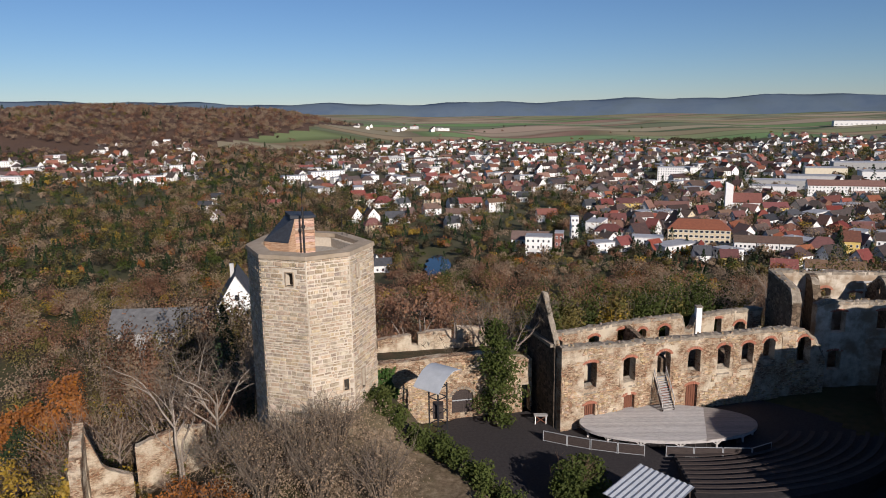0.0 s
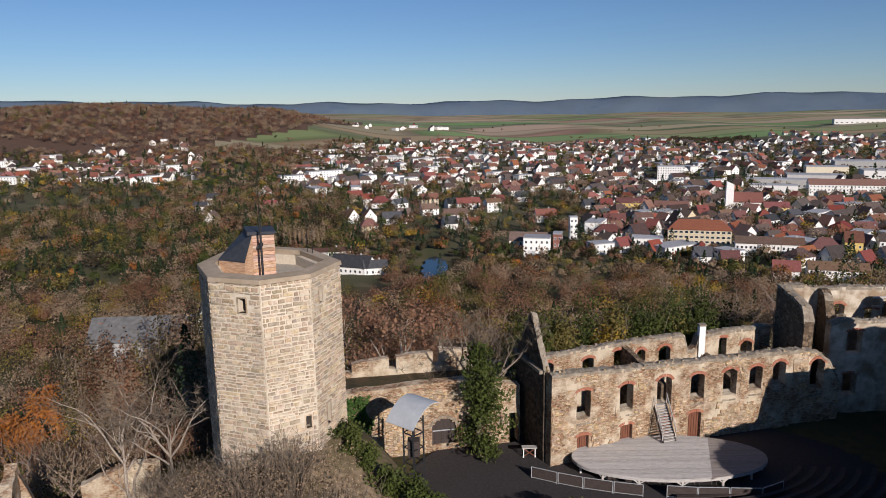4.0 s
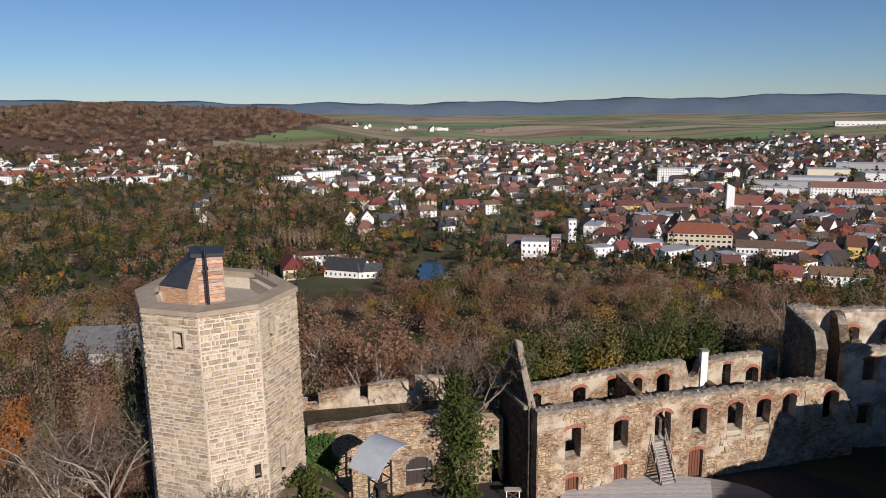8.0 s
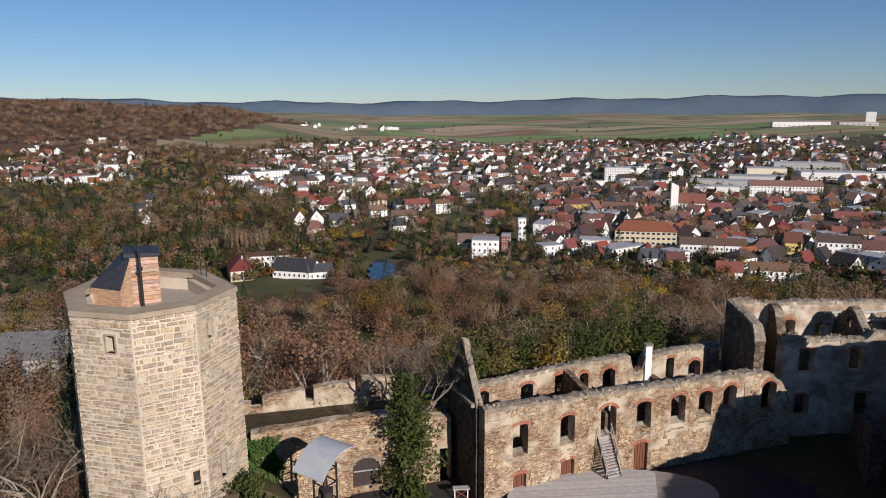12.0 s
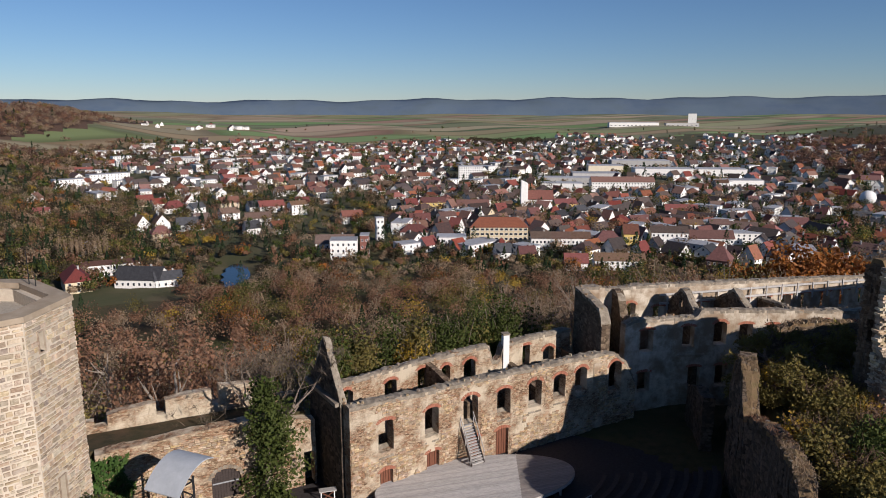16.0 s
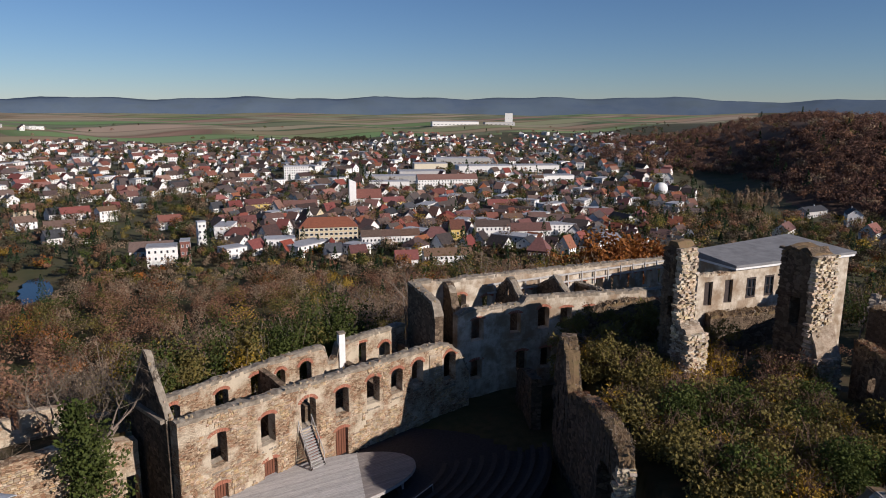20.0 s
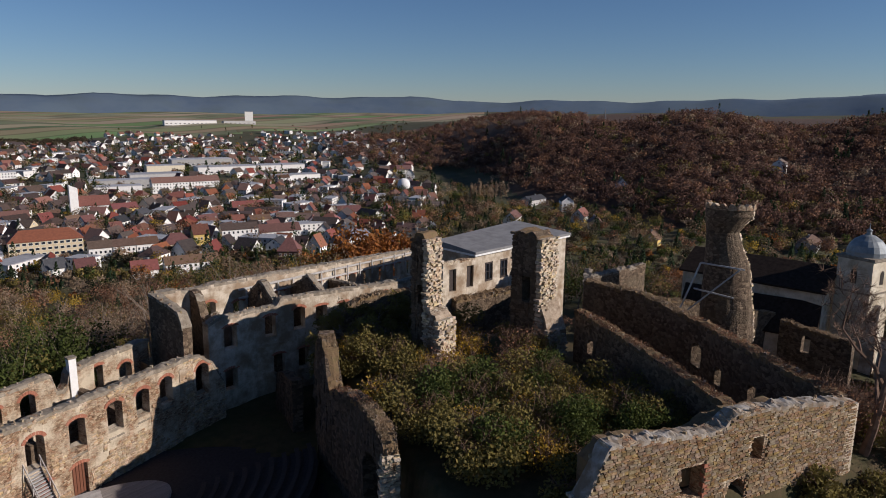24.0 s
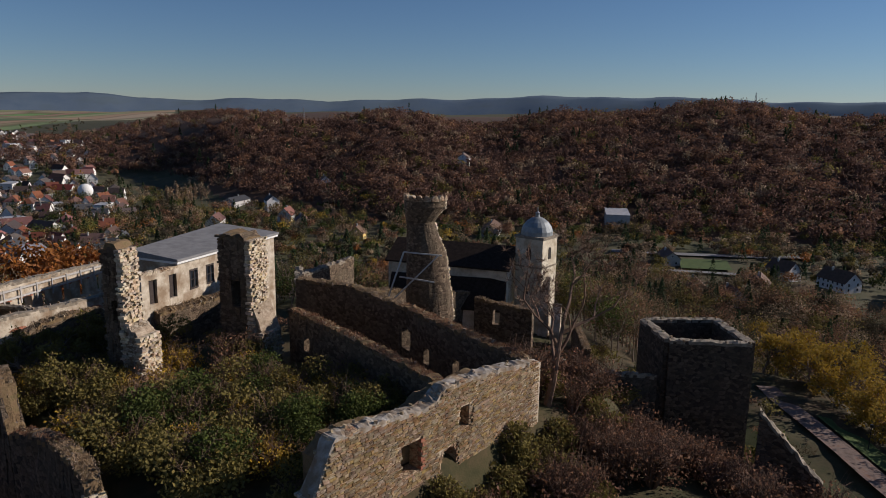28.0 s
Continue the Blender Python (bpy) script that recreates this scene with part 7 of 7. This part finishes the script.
M["old_wood_dark"] = material("darker_brown_boards", [(0.2, 0.17, 0.15), (0.32, 0.28, 0.25)], 2, 0.85, 0.3, 25, stretch=(1, 8, 8), random_hue=0.12)
build_court()


# ---------------------------------------------------------------- trees and shrubs of the castle
def limb_tree(seed, height, spread_, trunk, twigs, levels=4, lean=0.0):
    """Trunk, forking limbs and fine twigs. Returns the builders of wood and twigs, and the twig ends."""
    g = np.random.default_rng(seed)
    wood, fine, ends = Build(), Build(), []

    def grow(p, d, length, rad, level):
        pts, rads = [p], [rad]
        for k in range(3):
            d = (d + Vector(g.normal(size=3)) * 0.16 + Vector((0, 0, 0.06))).normalized()
            p = p + d * length / 3
            pts.append(p), rads.append(rad * (1 - 0.22 * (k + 1)))
        (wood if level < 3 else fine).tube(pts, rads, 7 if level == 0 else (5 if level < 3 else 3))
        if level >= levels:
            ends.append(p)
            return
        n = (3 if level == 0 else int(g.integers(2, 4))) + (1 if level >= 2 else 0)
        for i in range(n + (2 if level == 0 else 0)):
            k = g.uniform(0.35, 1.0) if i else 1.0
            q = pts[0].lerp(pts[-1], k)
            a = g.uniform(0, 2 * math.pi)
            side = d.orthogonal().normalized()
            side.rotate(Matrix.Rotation(a, 3, d))
            e = (d * g.uniform(0.5, 1.0) + side * g.uniform(0.5, 1.0) * spread_).normalized()
            grow(q, e, length * g.uniform(0.5, 0.72), rad * 0.5, level + 1)

    grow(Vector((0, 0, -0.4)), Vector((lean, 0, 1)).normalized(), height * 0.42, trunk, 0)
    # sprays of the finest twigs
    tv, tf = [], []
    for p in ends:
        for i in range(twigs):
            d = Vector(g.normal(size=3))
            d = (d.normalized() + Vector((0, 0, 0.35))).normalized() * g.uniform(0.4, 1.1) * height * 0.055
            s = d.orthogonal().normalized() * 0.014
            o = len(tv)
            tv += [tuple(p - s), tuple(p + s), tuple(p + d)]
            tf.append((o, o + 1, o + 2))
    return wood, fine, ends, (tv, tf)


def bare_tree(label, seed, height, spread_=0.8, trunk=0.22, twigs=9, levels=4, bark="bark", twig="twig", leaves=None, leaf=0.1, per=5, lean=0.0, group=""):
    ob = thing("tree", label, "tree", group)
    wood, fine, ends, (tv, tf) = limb_tree(seed, height, spread_, trunk, twigs, levels, lean)
    part("trunk", wood, M[bark], ob)
    part("branchwork", fine, M[twig], ob, kind="stuff")
    part("twig_growth", np_mesh("twig_growth", tv, tf, [M[twig]]), None, ob, kind="stuff")
    if leaves:
        g = np.random.default_rng(seed + 1)
        e = np.array([tuple(p) for p in ends])
        c = np.repeat(e, per, 0) + g.normal(size=(len(e) * per, 3)) * height * 0.035
        v, f = clumps(c, leaf, seed)
        part("crown", np_mesh("crown", v, f, [LEAF[leaves]]), None, ob, kind="stuff")
    return ob


def shrub(label, seed, radius, height, leaves, n=900, leaf=0.13, twig="twig", stems=14, name="shrub", group=""):
    ob = thing(name, label, "shrub", group)
    g = np.random.default_rng(seed)
    b = Build()
    for i in range(stems):
        a, r = g.uniform(0, 6.28), radius * g.uniform(0.3, 0.85)
        p1 = Vector((r * 0.5 * math.cos(a), r * 0.5 * math.sin(a), height * 0.55))
        p2 = Vector((r * math.cos(a), r * math.sin(a), height * g.uniform(0.7, 1.0)))
        b.tube([(0.1 * math.cos(a), 0.1 * math.sin(a), -0.3), p1, p2], [0.05, 0.035, 0.01], 4)
        for k in range(7):
            q = p1.lerp(p2, g.random())
            b.tube([q, q + Vector(g.normal(size=3)) * radius * 0.2 + Vector((0, 0, height * 0.1))], [0.014, 0.004], 3)
    part("stem_growth", b, M[twig], ob, kind="stuff")
    if n:
        v, f = clumps(crown_points(g, n, radius, height * 1.05, 0.0), leaf, seed)
        part("foliage", np_mesh("foliage", v, f, [LEAF[leaves]]), None, ob, kind="stuff")
    return ob


M["pale_bark"] = material("pale_smooth_bark", [(0.2, 0.16, 0.12), (0.38, 0.32, 0.26)], 4, 0.9, 0.4, 18, stretch=(3, 3, 1))
M["silver_twig"] = material("silvery_dry_twigs", [(0.1, 0.075, 0.052), (0.19, 0.148, 0.108)], 3, 0.95, 0)


def on_ground(ob, x, y, turn=0, scale=1.0, sink=0.1):
    ob.scale = (scale,) * 3
    ob.matrix_world = pose(x, y, ground_at(x, y) - sink, 0, 0, turn) @ Matrix.Diagonal((scale, scale, scale, 1))
    return ob


def copies(ob, spots, g, lo=0.8, hi=1.2, sink=0.1):
    """The first place takes the thing itself, the others copies of it."""
    for i, (x, y) in enumerate(spots):
        s, turn = g.uniform(lo, hi), g.uniform(0, 360)
        m = pose(x, y, ground_at(x, y) - sink, 0, 0, turn)
        o = ob if i == 0 else copy_thing(ob, m)
        o.matrix_basis = m @ Matrix.Diagonal((s, s, s, 1))


def build_planting():
    g = np.random.default_rng(21)
    grp = "trees round the castle"
    # pale bare trees west of the keep
    a = bare_tree("tall bare tree with a pale forked trunk", 4, 11.5, 0.5, 0.15, 7, 4, "pale_bark", "silver_twig", group=grp)
    copies(a, [(-27.4, 44.5), (-24.2, 46.0)], g, 1.3, 1.45)
    a = bare_tree("slender bare tree with pale bark and a few brown leaves", 9, 11, 0.6, 0.2, 6, 4, "pale_bark", "twig", "greybrown", 0.09, 3, group=grp)
    copies(a, [(-27.5, 46.0), (-33, 56), (-38, 66)], g, 0.95, 1.1)
    # brown leafy trees behind the battlement wall
    b = bare_tree("spreading tree with russet autumn leaves and grey limbs", 15, 12, 0.95, 0.25, 6, 4, "pale_bark", "twig", "russet", 0.13, 9, group=grp)
    copies(b, [(-9.3, 66.5), (-6.2, 65.2), (-14, 70), (-2.0, 72), (-20, 76), (-27, 82)], g, 1.15, 1.4)
    b = bare_tree("bushy bare tree with fine tan twigs", 18, 11, 0.9, 0.2, 12, 4, "bark", "silver_twig", "greybrown", 0.1, 4, group=grp)
    copies(b, [(2.5, 62), (6, 66), (10.5, 68.5), (15, 70.5), (20, 74), (26, 77), (0, 76), (12, 80), (33, 80), (-33, 72), (-40, 80), (22, 84)], g, 0.75, 1.05)
    b = bare_tree("olive-leaved tree on the castle slope", 23, 10, 0.9, 0.2, 5, 4, "bark", "twig", "olive", 0.13, 12, group=grp)
    copies(b, [(17, 66.5), (23.5, 68.5), (29, 71), (36, 74), (44, 76), (52, 78), (-44, 60), (-50, 70), (-36, 88), (60, 77)], g, 0.7, 1.0)
    y = bare_tree("tree with bright yellow autumn leaves", 27, 9, 0.9, 0.18, 4, 4, "bark", "twig", "yellow", 0.15, 14, group=grp)
    copies(y, [(-44, 46), (-49, 52), (-47, 40), (-62, 125), (-56, 119), (-67, 131), (-72, 126), (-36, 44), (99, -24), (104, -28), (96, -29), (92, -31.5), (109, -24), (112, -32), (101, -34), (88, -33), (118, -28), (107, -38), (96, -38), (83, -34), (124, -36), (104, -19)], g, 0.9, 1.3)
    o = bare_tree("large tree with dense orange autumn leaves", 31, 17, 0.9, 0.35, 3, 4, "bark", "twig", "orange", 0.3, 22, group=grp)
    copies(o, [(105, 108), (111, 113), (117, 122), (98, 104), (124, 118), (-96, 150), (-104, 140)], g, 1.25, 1.5)
    o = bare_tree("dark green conifer-like tree", 33, 12, 0.5, 0.22, 3, 4, "bark", "twig", "conifer", 0.2, 20, group=grp)
    copies(o, [(-60, 78), (-70, 90), (-58, 96), (-82, 100), (90, 100), (100, 90)], g, 0.8, 1.1)
    # dead tree beside the south ruin wall
    d = bare_tree("dead bare tree with dark spreading branches", 41, 12.5, 0.9, 0.24, 16, 4, "twig", "twig", group=grp)
    copies(d, [(51.4, 6.2)], g, 1.42, 1.43)
    sm = bare_tree("small leafy tree with olive and yellow leaves on the mound", 47, 5.2, 1.0, 0.12, 5, 4, "bark", "twig", "olive", 0.1, 14, group="small trees on the ruin mound")
    copies(sm, [(38.5, 43.0), (41.0, 45.5), (43.5, 47.5), (40.2, 41.2), (46.5, 46.8), (49.5, 47.4), (47.5, 43.6), (52.5, 46.6), (43.0, 43.6)], g, 0.85, 1.1)
    # ivy-clad tree before the curtain wall
    iv = bare_tree("leafless tree wrapped in dark green ivy", 18, 11, 0.9, 0.24, 16, 4, "bark", "silver_twig", group=grp)
    copies(iv, [(1.2, 49.7)], g, 1.35, 1.36)
    lumps = []
    for k in range(17):
        z = 0.4 + 6.6 * k / 16
        wide = 0.55 + 0.75 * math.sin(math.pi * min(1.0, 0.12 + z / 8.2))
        m = 330
        q = crown_points(g, m, wide * float(g.uniform(0.8, 1.25)), 1.7, -0.85)
        lumps.append(q + (float(g.normal(0, 0.4 * wide)), float(g.normal(0, 0.3 * wide)), z))
    v, f = clumps(np.concatenate(lumps), 0.1, 7)
    part("ivy", np_mesh("ivy", v, f, [LEAF["green"]]), None, iv, "dense dark green ivy")
    # vine on the curtain wall beside the keep
    vn = thing("wall_vine", "bright green climbing vine on the curtain wall", "climber")
    n = 3400
    s, z = g.random(n), g.random(n)
    keep_ = (np.abs(s - 0.5) < 0.5 * (1 - 0.35 * z) * (0.8 + 0.2 * np.sin(z * 14)))
    s, z = s[keep_], z[keep_]
    p = np.stack([-11.6 + 3.9 * s, 49.0 + 0.75 * s + g.uniform(-0.5, 0.1, len(s)), 0.1 + 5.6 * z], 1)
    o = np.array((0.25, -0.8, 0.55)) + g.normal(size=(len(p), 3)) * 0.35
    v, f, nn = sprays(p, o / np.linalg.norm(o, axis=1, keepdims=True), np.full(len(p), 0.17), False, 8)
    me = np_mesh("foliage", v, f, [LEAF["vine"]])
    me.shade_smooth()
    me.attributes.new("custom_normal", "FLOAT_VECTOR", "POINT").data.foreach_set("vector", nn.astype(np.float32).ravel())
    me.update()
    part("foliage", me, None, vn)
    part("stem_growth", Build().tube([(-9.6, 49.2, 0), (-9.7, 49.3, 2.5), (-9.3, 49.4, 5)], [0.08, 0.05, 0.02], 5).tube([(-9.7, 49.3, 1.5), (-10.8, 49.2, 3.5)], [0.05, 0.02], 5), M["bark"], vn)
    # ivy hedge along the rampart
    hd = thing("ivy_hedge", "dark green ivy hedge along the rampart edge", "hedge")
    line = [(-10.2, 41.6), (-7.6, 40.0), (-5.2, 38.0), (-3.2, 35.6), (-1.2, 33.0), (0.4, 30.6), (2.6, 28.4)]
    cs = []
    for (x0, y0), (x1, y1) in zip(line, line[1:]):
        for k in range(3):
            t = (k + g.random()) / 3
            x, y = x0 + (x1 - x0) * t, y0 + (y1 - y0) * t
            m = 620
            cs.append(crown_points(g, m, 1.0, 1.9, 0) + (x, y, ground_at(x, y) - 0.2))
    v, f = clumps(np.concatenate(cs), 0.11, 9)
    part("foliage", np_mesh("foliage", v, f, [LEAF["green"]]), None, hd)
    b = Build()
    for (x0, y0), (x1, y1) in zip(line, line[1:]):
        b.tube([(x0, y0, ground_at(x0, y0) - 0.1), ((x0 + x1) / 2, (y0 + y1) / 2, ground_at((x0 + x1) / 2, (y0 + y1) / 2) + 0.5), (x1, y1, ground_at(x1, y1) + 0.3)], [0.05, 0.05, 0.03], 4)
    part("stem_growth", b, M["bark"], hd)
    # evergreen bush in the court
    eb = shrub("rounded dense evergreen bush in the court", 51, 2.5, 3.2, "green", 5200, 0.13, name="bush")
    on_ground(eb, 5.7, 36.4)
    # silvery bare shrubs below the keep
    sb = shrub("silvery bare shrub with many thin stems", 53, 2.6, 3.4, "greybrown", 2400, 0.05, "silver_twig", 46, group="shrubs below the keep")
    copies(sb, [(-14.6, 34.6), (-18.6, 36.2), (-12.0, 35.6), (-16.5, 32.0), (-21.5, 38.5), (-12.6, 31.5), (-8.2, 31.0)], g, 0.95, 1.35)
    rb = shrub("low shrub with rust-red leaves", 55, 1.8, 2.0, "orange", 800, 0.1, group="shrubs below the keep")
    copies(rb, [(-22.5, 41.5), (-25.5, 39.5), (-21.5, 36.0), (-24.8, 35.5), (-19, 33)], g, 0.7, 1.2)
    # shrubs that cover the east ruin
    spots = lambda n, x0, x1, y0, y1: [(float(g.uniform(x0, x1)), float(g.uniform(y0, y1))) for k in range(n)]

    def on_mound(lst):
        return [(x, y) for x, y in lst if (x - 28.5) * 0.89 - (y - 26) * 0.45 > 1.5 and not (x > 41 and y < 30 and (y - 12) < (x - 43) * 1.35 + 1.5)]

    gs = shrub("leafy green elder shrub on the ruin mound", 61, 2.0, 2.8, "green", 3200, 0.095, group="shrubs on the ruin mound")
    copies(gs, on_mound(spots(11, 33, 46, 16, 30)), g, 0.75, 1.3)
    os_ = shrub("olive and yellowing shrub on the ruin mound", 63, 2.0, 2.6, "olive", 2600, 0.095, group="shrubs on the ruin mound")
    copies(os_, on_mound(spots(44, 32, 54, 16, 44)), g, 0.7, 1.3)
    ys = shrub("shrub with thin yellow leaves on the ruin mound", 65, 1.7, 2.4, "yellow", 1000, 0.085, group="shrubs on the ruin mound")
    copies(ys, on_mound(spots(46, 33, 52, 17, 44)), g, 0.7, 1.25)
    bs = shrub("bare brown thicket shrub with fine twigs", 67, 2.2, 3.0, "russet", 300, 0.1, "twig", 50, group="thicket by the gate tower")
    copies(bs, [(52 + float(g.uniform(-2, 6)), float(g.uniform(-10, 3))) for k in range(26)] + [(float(g.uniform(52, 64)), float(g.uniform(-16, -6))) for k in range(12)] + [(33 + 15 * t - 0.42 * o, 14.6 - 7 * t - 0.906 * o) for t, o in zip(g.uniform(0, 1, 16), g.uniform(1.8, 7, 16))] + [(float(g.uniform(51, 61)), float(g.uniform(-1, 9))) for k in range(22)] + [(40, 33), (46, 30), (50, 33), (58, 28), (62, 30)], g, 0.8, 1.3)
    fs_ = shrub("low leafy shrub at the foot of the ruin wall", 71, 1.5, 1.6, "olive", 1000, 0.11, group="shrubs below the ruin wall")
    copies(fs_, [(33 + 15 * t - 0.42 * o, 14.6 - 7 * t - 0.906 * o) for t, o in zip(g.uniform(0, 1, 26), g.uniform(1.4, 6, 26))] + [(33 + 15 * t - 0.42 * o, 14.6 - 7 * t - 0.906 * o) for t, o in zip(g.uniform(0.3, 1.15, 34), g.uniform(0.8, 7, 34))] + [(float(g.uniform(50, 60)), float(g.uniform(0, 10))) for k in range(16)] + [(33 + 15 * t - 0.42 * o, 14.6 - 7 * t - 0.906 * o) for t, o in zip(g.uniform(0.5, 1.25, 26), g.uniform(1.2, 5, 26))], g, 0.75, 1.3)
    cs_ = shrub("bramble bank with dark leaves", 69, 1.8, 1.5, "olive", 900, 0.12, group="brambles on the castle bank")
    copies(cs_, [(float(g.uniform(62, 104)), float(g.uniform(-14, 36))) for k in range(56)] + [(float(g.uniform(-36, -20)), float(g.uniform(38, 60))) for k in range(14)], g, 0.7, 1.4)


build_planting()


# ---------------------------------------------------------------- stones of the keep and of the lit ruin wall
def stone_block(g):
    """A squared stone with knocked-off edges, 1 x 1 in face, facing -y."""
    j = lambda s: float(g.uniform(-s, s))
    f = [(-0.47 + j(0.03), -0.5, -0.45 + j(0.05)), (0.47 + j(0.03), -0.5, -0.45 + j(0.05)), (0.47 + j(0.03), -0.5, 0.45 + j(0.05)), (-0.47 + j(0.03), -0.5, 0.45 + j(0.05))]
    r = [(-0.5, 0.5, -0.5), (0.5, 0.5, -0.5), (0.5, 0.5, 0.5), (-0.5, 0.5, 0.5)]
    m = [(x * 1.06, -0.2, z * 1.08) for x, y, z in f]
    v = f + m + r
    fs = [(0, 1, 2, 3)]
    for o in (0, 4):
        fs += [(o + (i + 1) % 4, o + i, o + 4 + i, o + 4 + (i + 1) % 4) for i in range(4)]
    return v, fs


def lay_stones(parent, p, q, z0, z1, out, course, length, skip, seed, first=0, taper=None, mats=("tower_stone", "tower_stone_far"), proud=0.045, near=None, gap=0.085):
    """Courses of stones on the face of a wall that runs from p to q, its outside to the right."""
    g = np.random.default_rng(seed)
    shapes = [np_mesh("stone", *stone_block(g), [M[mats[0]]]) for k in range(8)]
    raw = [stone_block(g) for k in range(8)]
    p, q = Vector((*p, 0)), Vector((*q, 0))
    run = (q - p).length
    d = (q - p) / run
    n = Vector((d.y, -d.x, 0))
    rz = math.degrees(math.atan2(d.y, d.x))
    V, F, cnt = [], [], 0
    z = z0
    while z < z1 - 0.1:
        h = min(g.uniform(*course), z1 - z)
        s = -g.uniform(0, 0.3)
        while s < run - 0.1:
            w = g.uniform(*length)
            a, e = max(s, 0.02), min(s + w, run - 0.02)
            s += w
            if e - a < 0.12 or skip((a + e) / 2, z + h / 2, (e - a) / 2, h / 2):
                continue
            o = p + d * ((a + e) / 2) + n * (out - 0.08 + g.uniform(-0.015, 0.02))
            if taper:
                k = taper(z + h / 2)
                o = Vector((TC[0] + (o.x - TC[0]) * k, TC[1] + (o.y - TC[1]) * k, 0))
            m = pose(o.x, o.y, z + h / 2 + g.uniform(-0.03, 0.03), 0, g.uniform(-4, 4), rz) @ Matrix.Diagonal((e - a - gap, 0.16 + proud, (h - gap) * g.uniform(0.8, 1.0), 1))
            if near(z) and lay_stones.left > 0 and g.random() < 0.55:
                ob = new("stone", shapes[int(g.integers(8))])
                ob.parent = parent
                ob.matrix_basis = m
                lay_stones.left -= 1
            else:
                vv, ff = raw[int(g.integers(8))]
                mm = np.array(m)
                V.append(np.array(vv) @ mm[:3, :3].T + mm[:3, 3])
                F.append(np.array(ff) + cnt)
                cnt += len(vv)
        z += h
    if V:
        tagged(part("stonework", np_mesh("stonework", np.vstack(V), np.vstack(F), [M[mats[1]]]), None, parent), kind="stuff")


def build_stones():
    keep = bpy.data.objects["keep_tower"]
    lo = keep_ring(TB)
    lay_stones.left = 300
    for k in (0, 7, 1, 2, 6):
        hs = TOWER_HOLES.get(k, [])
        skip = lambda s, z, hw, hh: any(abs(s - m) < w / 2 + 0.06 + hw * 0.8 and z0 - 0.06 - hh < z < z1 + 0.06 + hh for m, w, z0, z1 in hs)
        lay_stones(keep, lo[k][:2], lo[(k + 1) % 8][:2], TB + 1.0, TOP - 0.02, 0.05, (0.14, 0.4), (0.2, 0.8), skip, 70 + k, taper=lambda z: 1 - 0.012 * (z - TB) / TOP, near=lambda z: z > 11)
    sw = bpy.data.objects["south_ruin_wall"]
    lay_stones.left = 300
    crown = lerp(SOUTH_CROWN)
    skip = lambda s, z, hw, hh: z > crown(s) - 0.12 or any(abs(s - m) < w / 2 + hw * 0.7 and z0 - hh * 0.7 < z < z1 + hh * 0.7 for m, w, z0, z1, ar in SOUTH_HOLES)
    lay_stones(sw, SOUTH_P, SOUTH_Q, 4.0, 12.3, 0.55, (0.1, 0.24), (0.16, 0.55), skip, 90, mats=("wall_stone", "wall_stone_far"), near=lambda z: z > 8, proud=0.09, gap=0.03)
    # bare rubble between the remains of plaster on the hall and the curtain wall
    hall = bpy.data.objects["ruined_hall"]
    for k, ((p, q), (wins, doors, line)) in enumerate(zip(HALL_RUNS, HALL_PLANS)):
        run, top = math.dist(p, q), lerp(line)
        hs = [((x - p[0]) / (q[0] - p[0]) * run, w, lo, hi) for x, w, lo, hi, ar in wins + doors]
        skip = lambda s, z, hw, hh: z > top(s) - 0.1 or wobble(s + 40 * k, z * 1.3, 2, 0.42) + 0.5 * wobble(s + 40 * k, z, 7, 1.3) < 0.05 or any(abs(s - m) < w / 2 + 0.2 + hw and lo - 0.5 - hh < z < hi + 0.3 + hh for m, w, lo, hi in hs)
        lay_stones(hall, p, q, 0.0, 8.0, 0.5, (0.09, 0.2), (0.14, 0.42), skip, 110 + k, mats=("hall_stone", "hall_stone"), near=lambda z: False, proud=0.07, gap=0.03)
    cw = bpy.data.objects["curtain_wall"]
    skip = lambda s, z, hw, hh: z > 5.7 or wobble(s, z * 1.3, 5, 0.45) + 0.5 * wobble(s, z, 9, 1.3) < 0.03 or (abs(s - 8.55) < 1.5 + hw and z < 3.3) or s > 14.0
    lay_stones(cw, (-10.6, 49.8), (4.6, 52.65), 0.0, 5.8, 0.55, (0.09, 0.22), (0.14, 0.45), skip, 120, mats=("hall_stone", "hall_stone"), near=lambda z: False, proud=0.07, gap=0.03)


M["hall_stone"] = material("brown_and_tan_rubble_stone", [(0.25, 0.165, 0.1), (0.43, 0.315, 0.2), (0.57, 0.46, 0.32)], 2.5, 0.95, 0.6, 12, random_hue=0.3, island=True)
M["wall_stone"] = material("brown_rubble_stone", [(0.12, 0.074, 0.04), (0.24, 0.165, 0.093), (0.37, 0.275, 0.17)], 2.5, 0.95, 0.6, 12, random_hue=0.35)
M["wall_stone_far"] = material("brown_rubble_stone_joined", [(0.12, 0.074, 0.04), (0.24, 0.165, 0.093), (0.37, 0.275, 0.17)], 2.5, 0.95, 0.6, 12, random_hue=0.35, island=True)
build_stones()
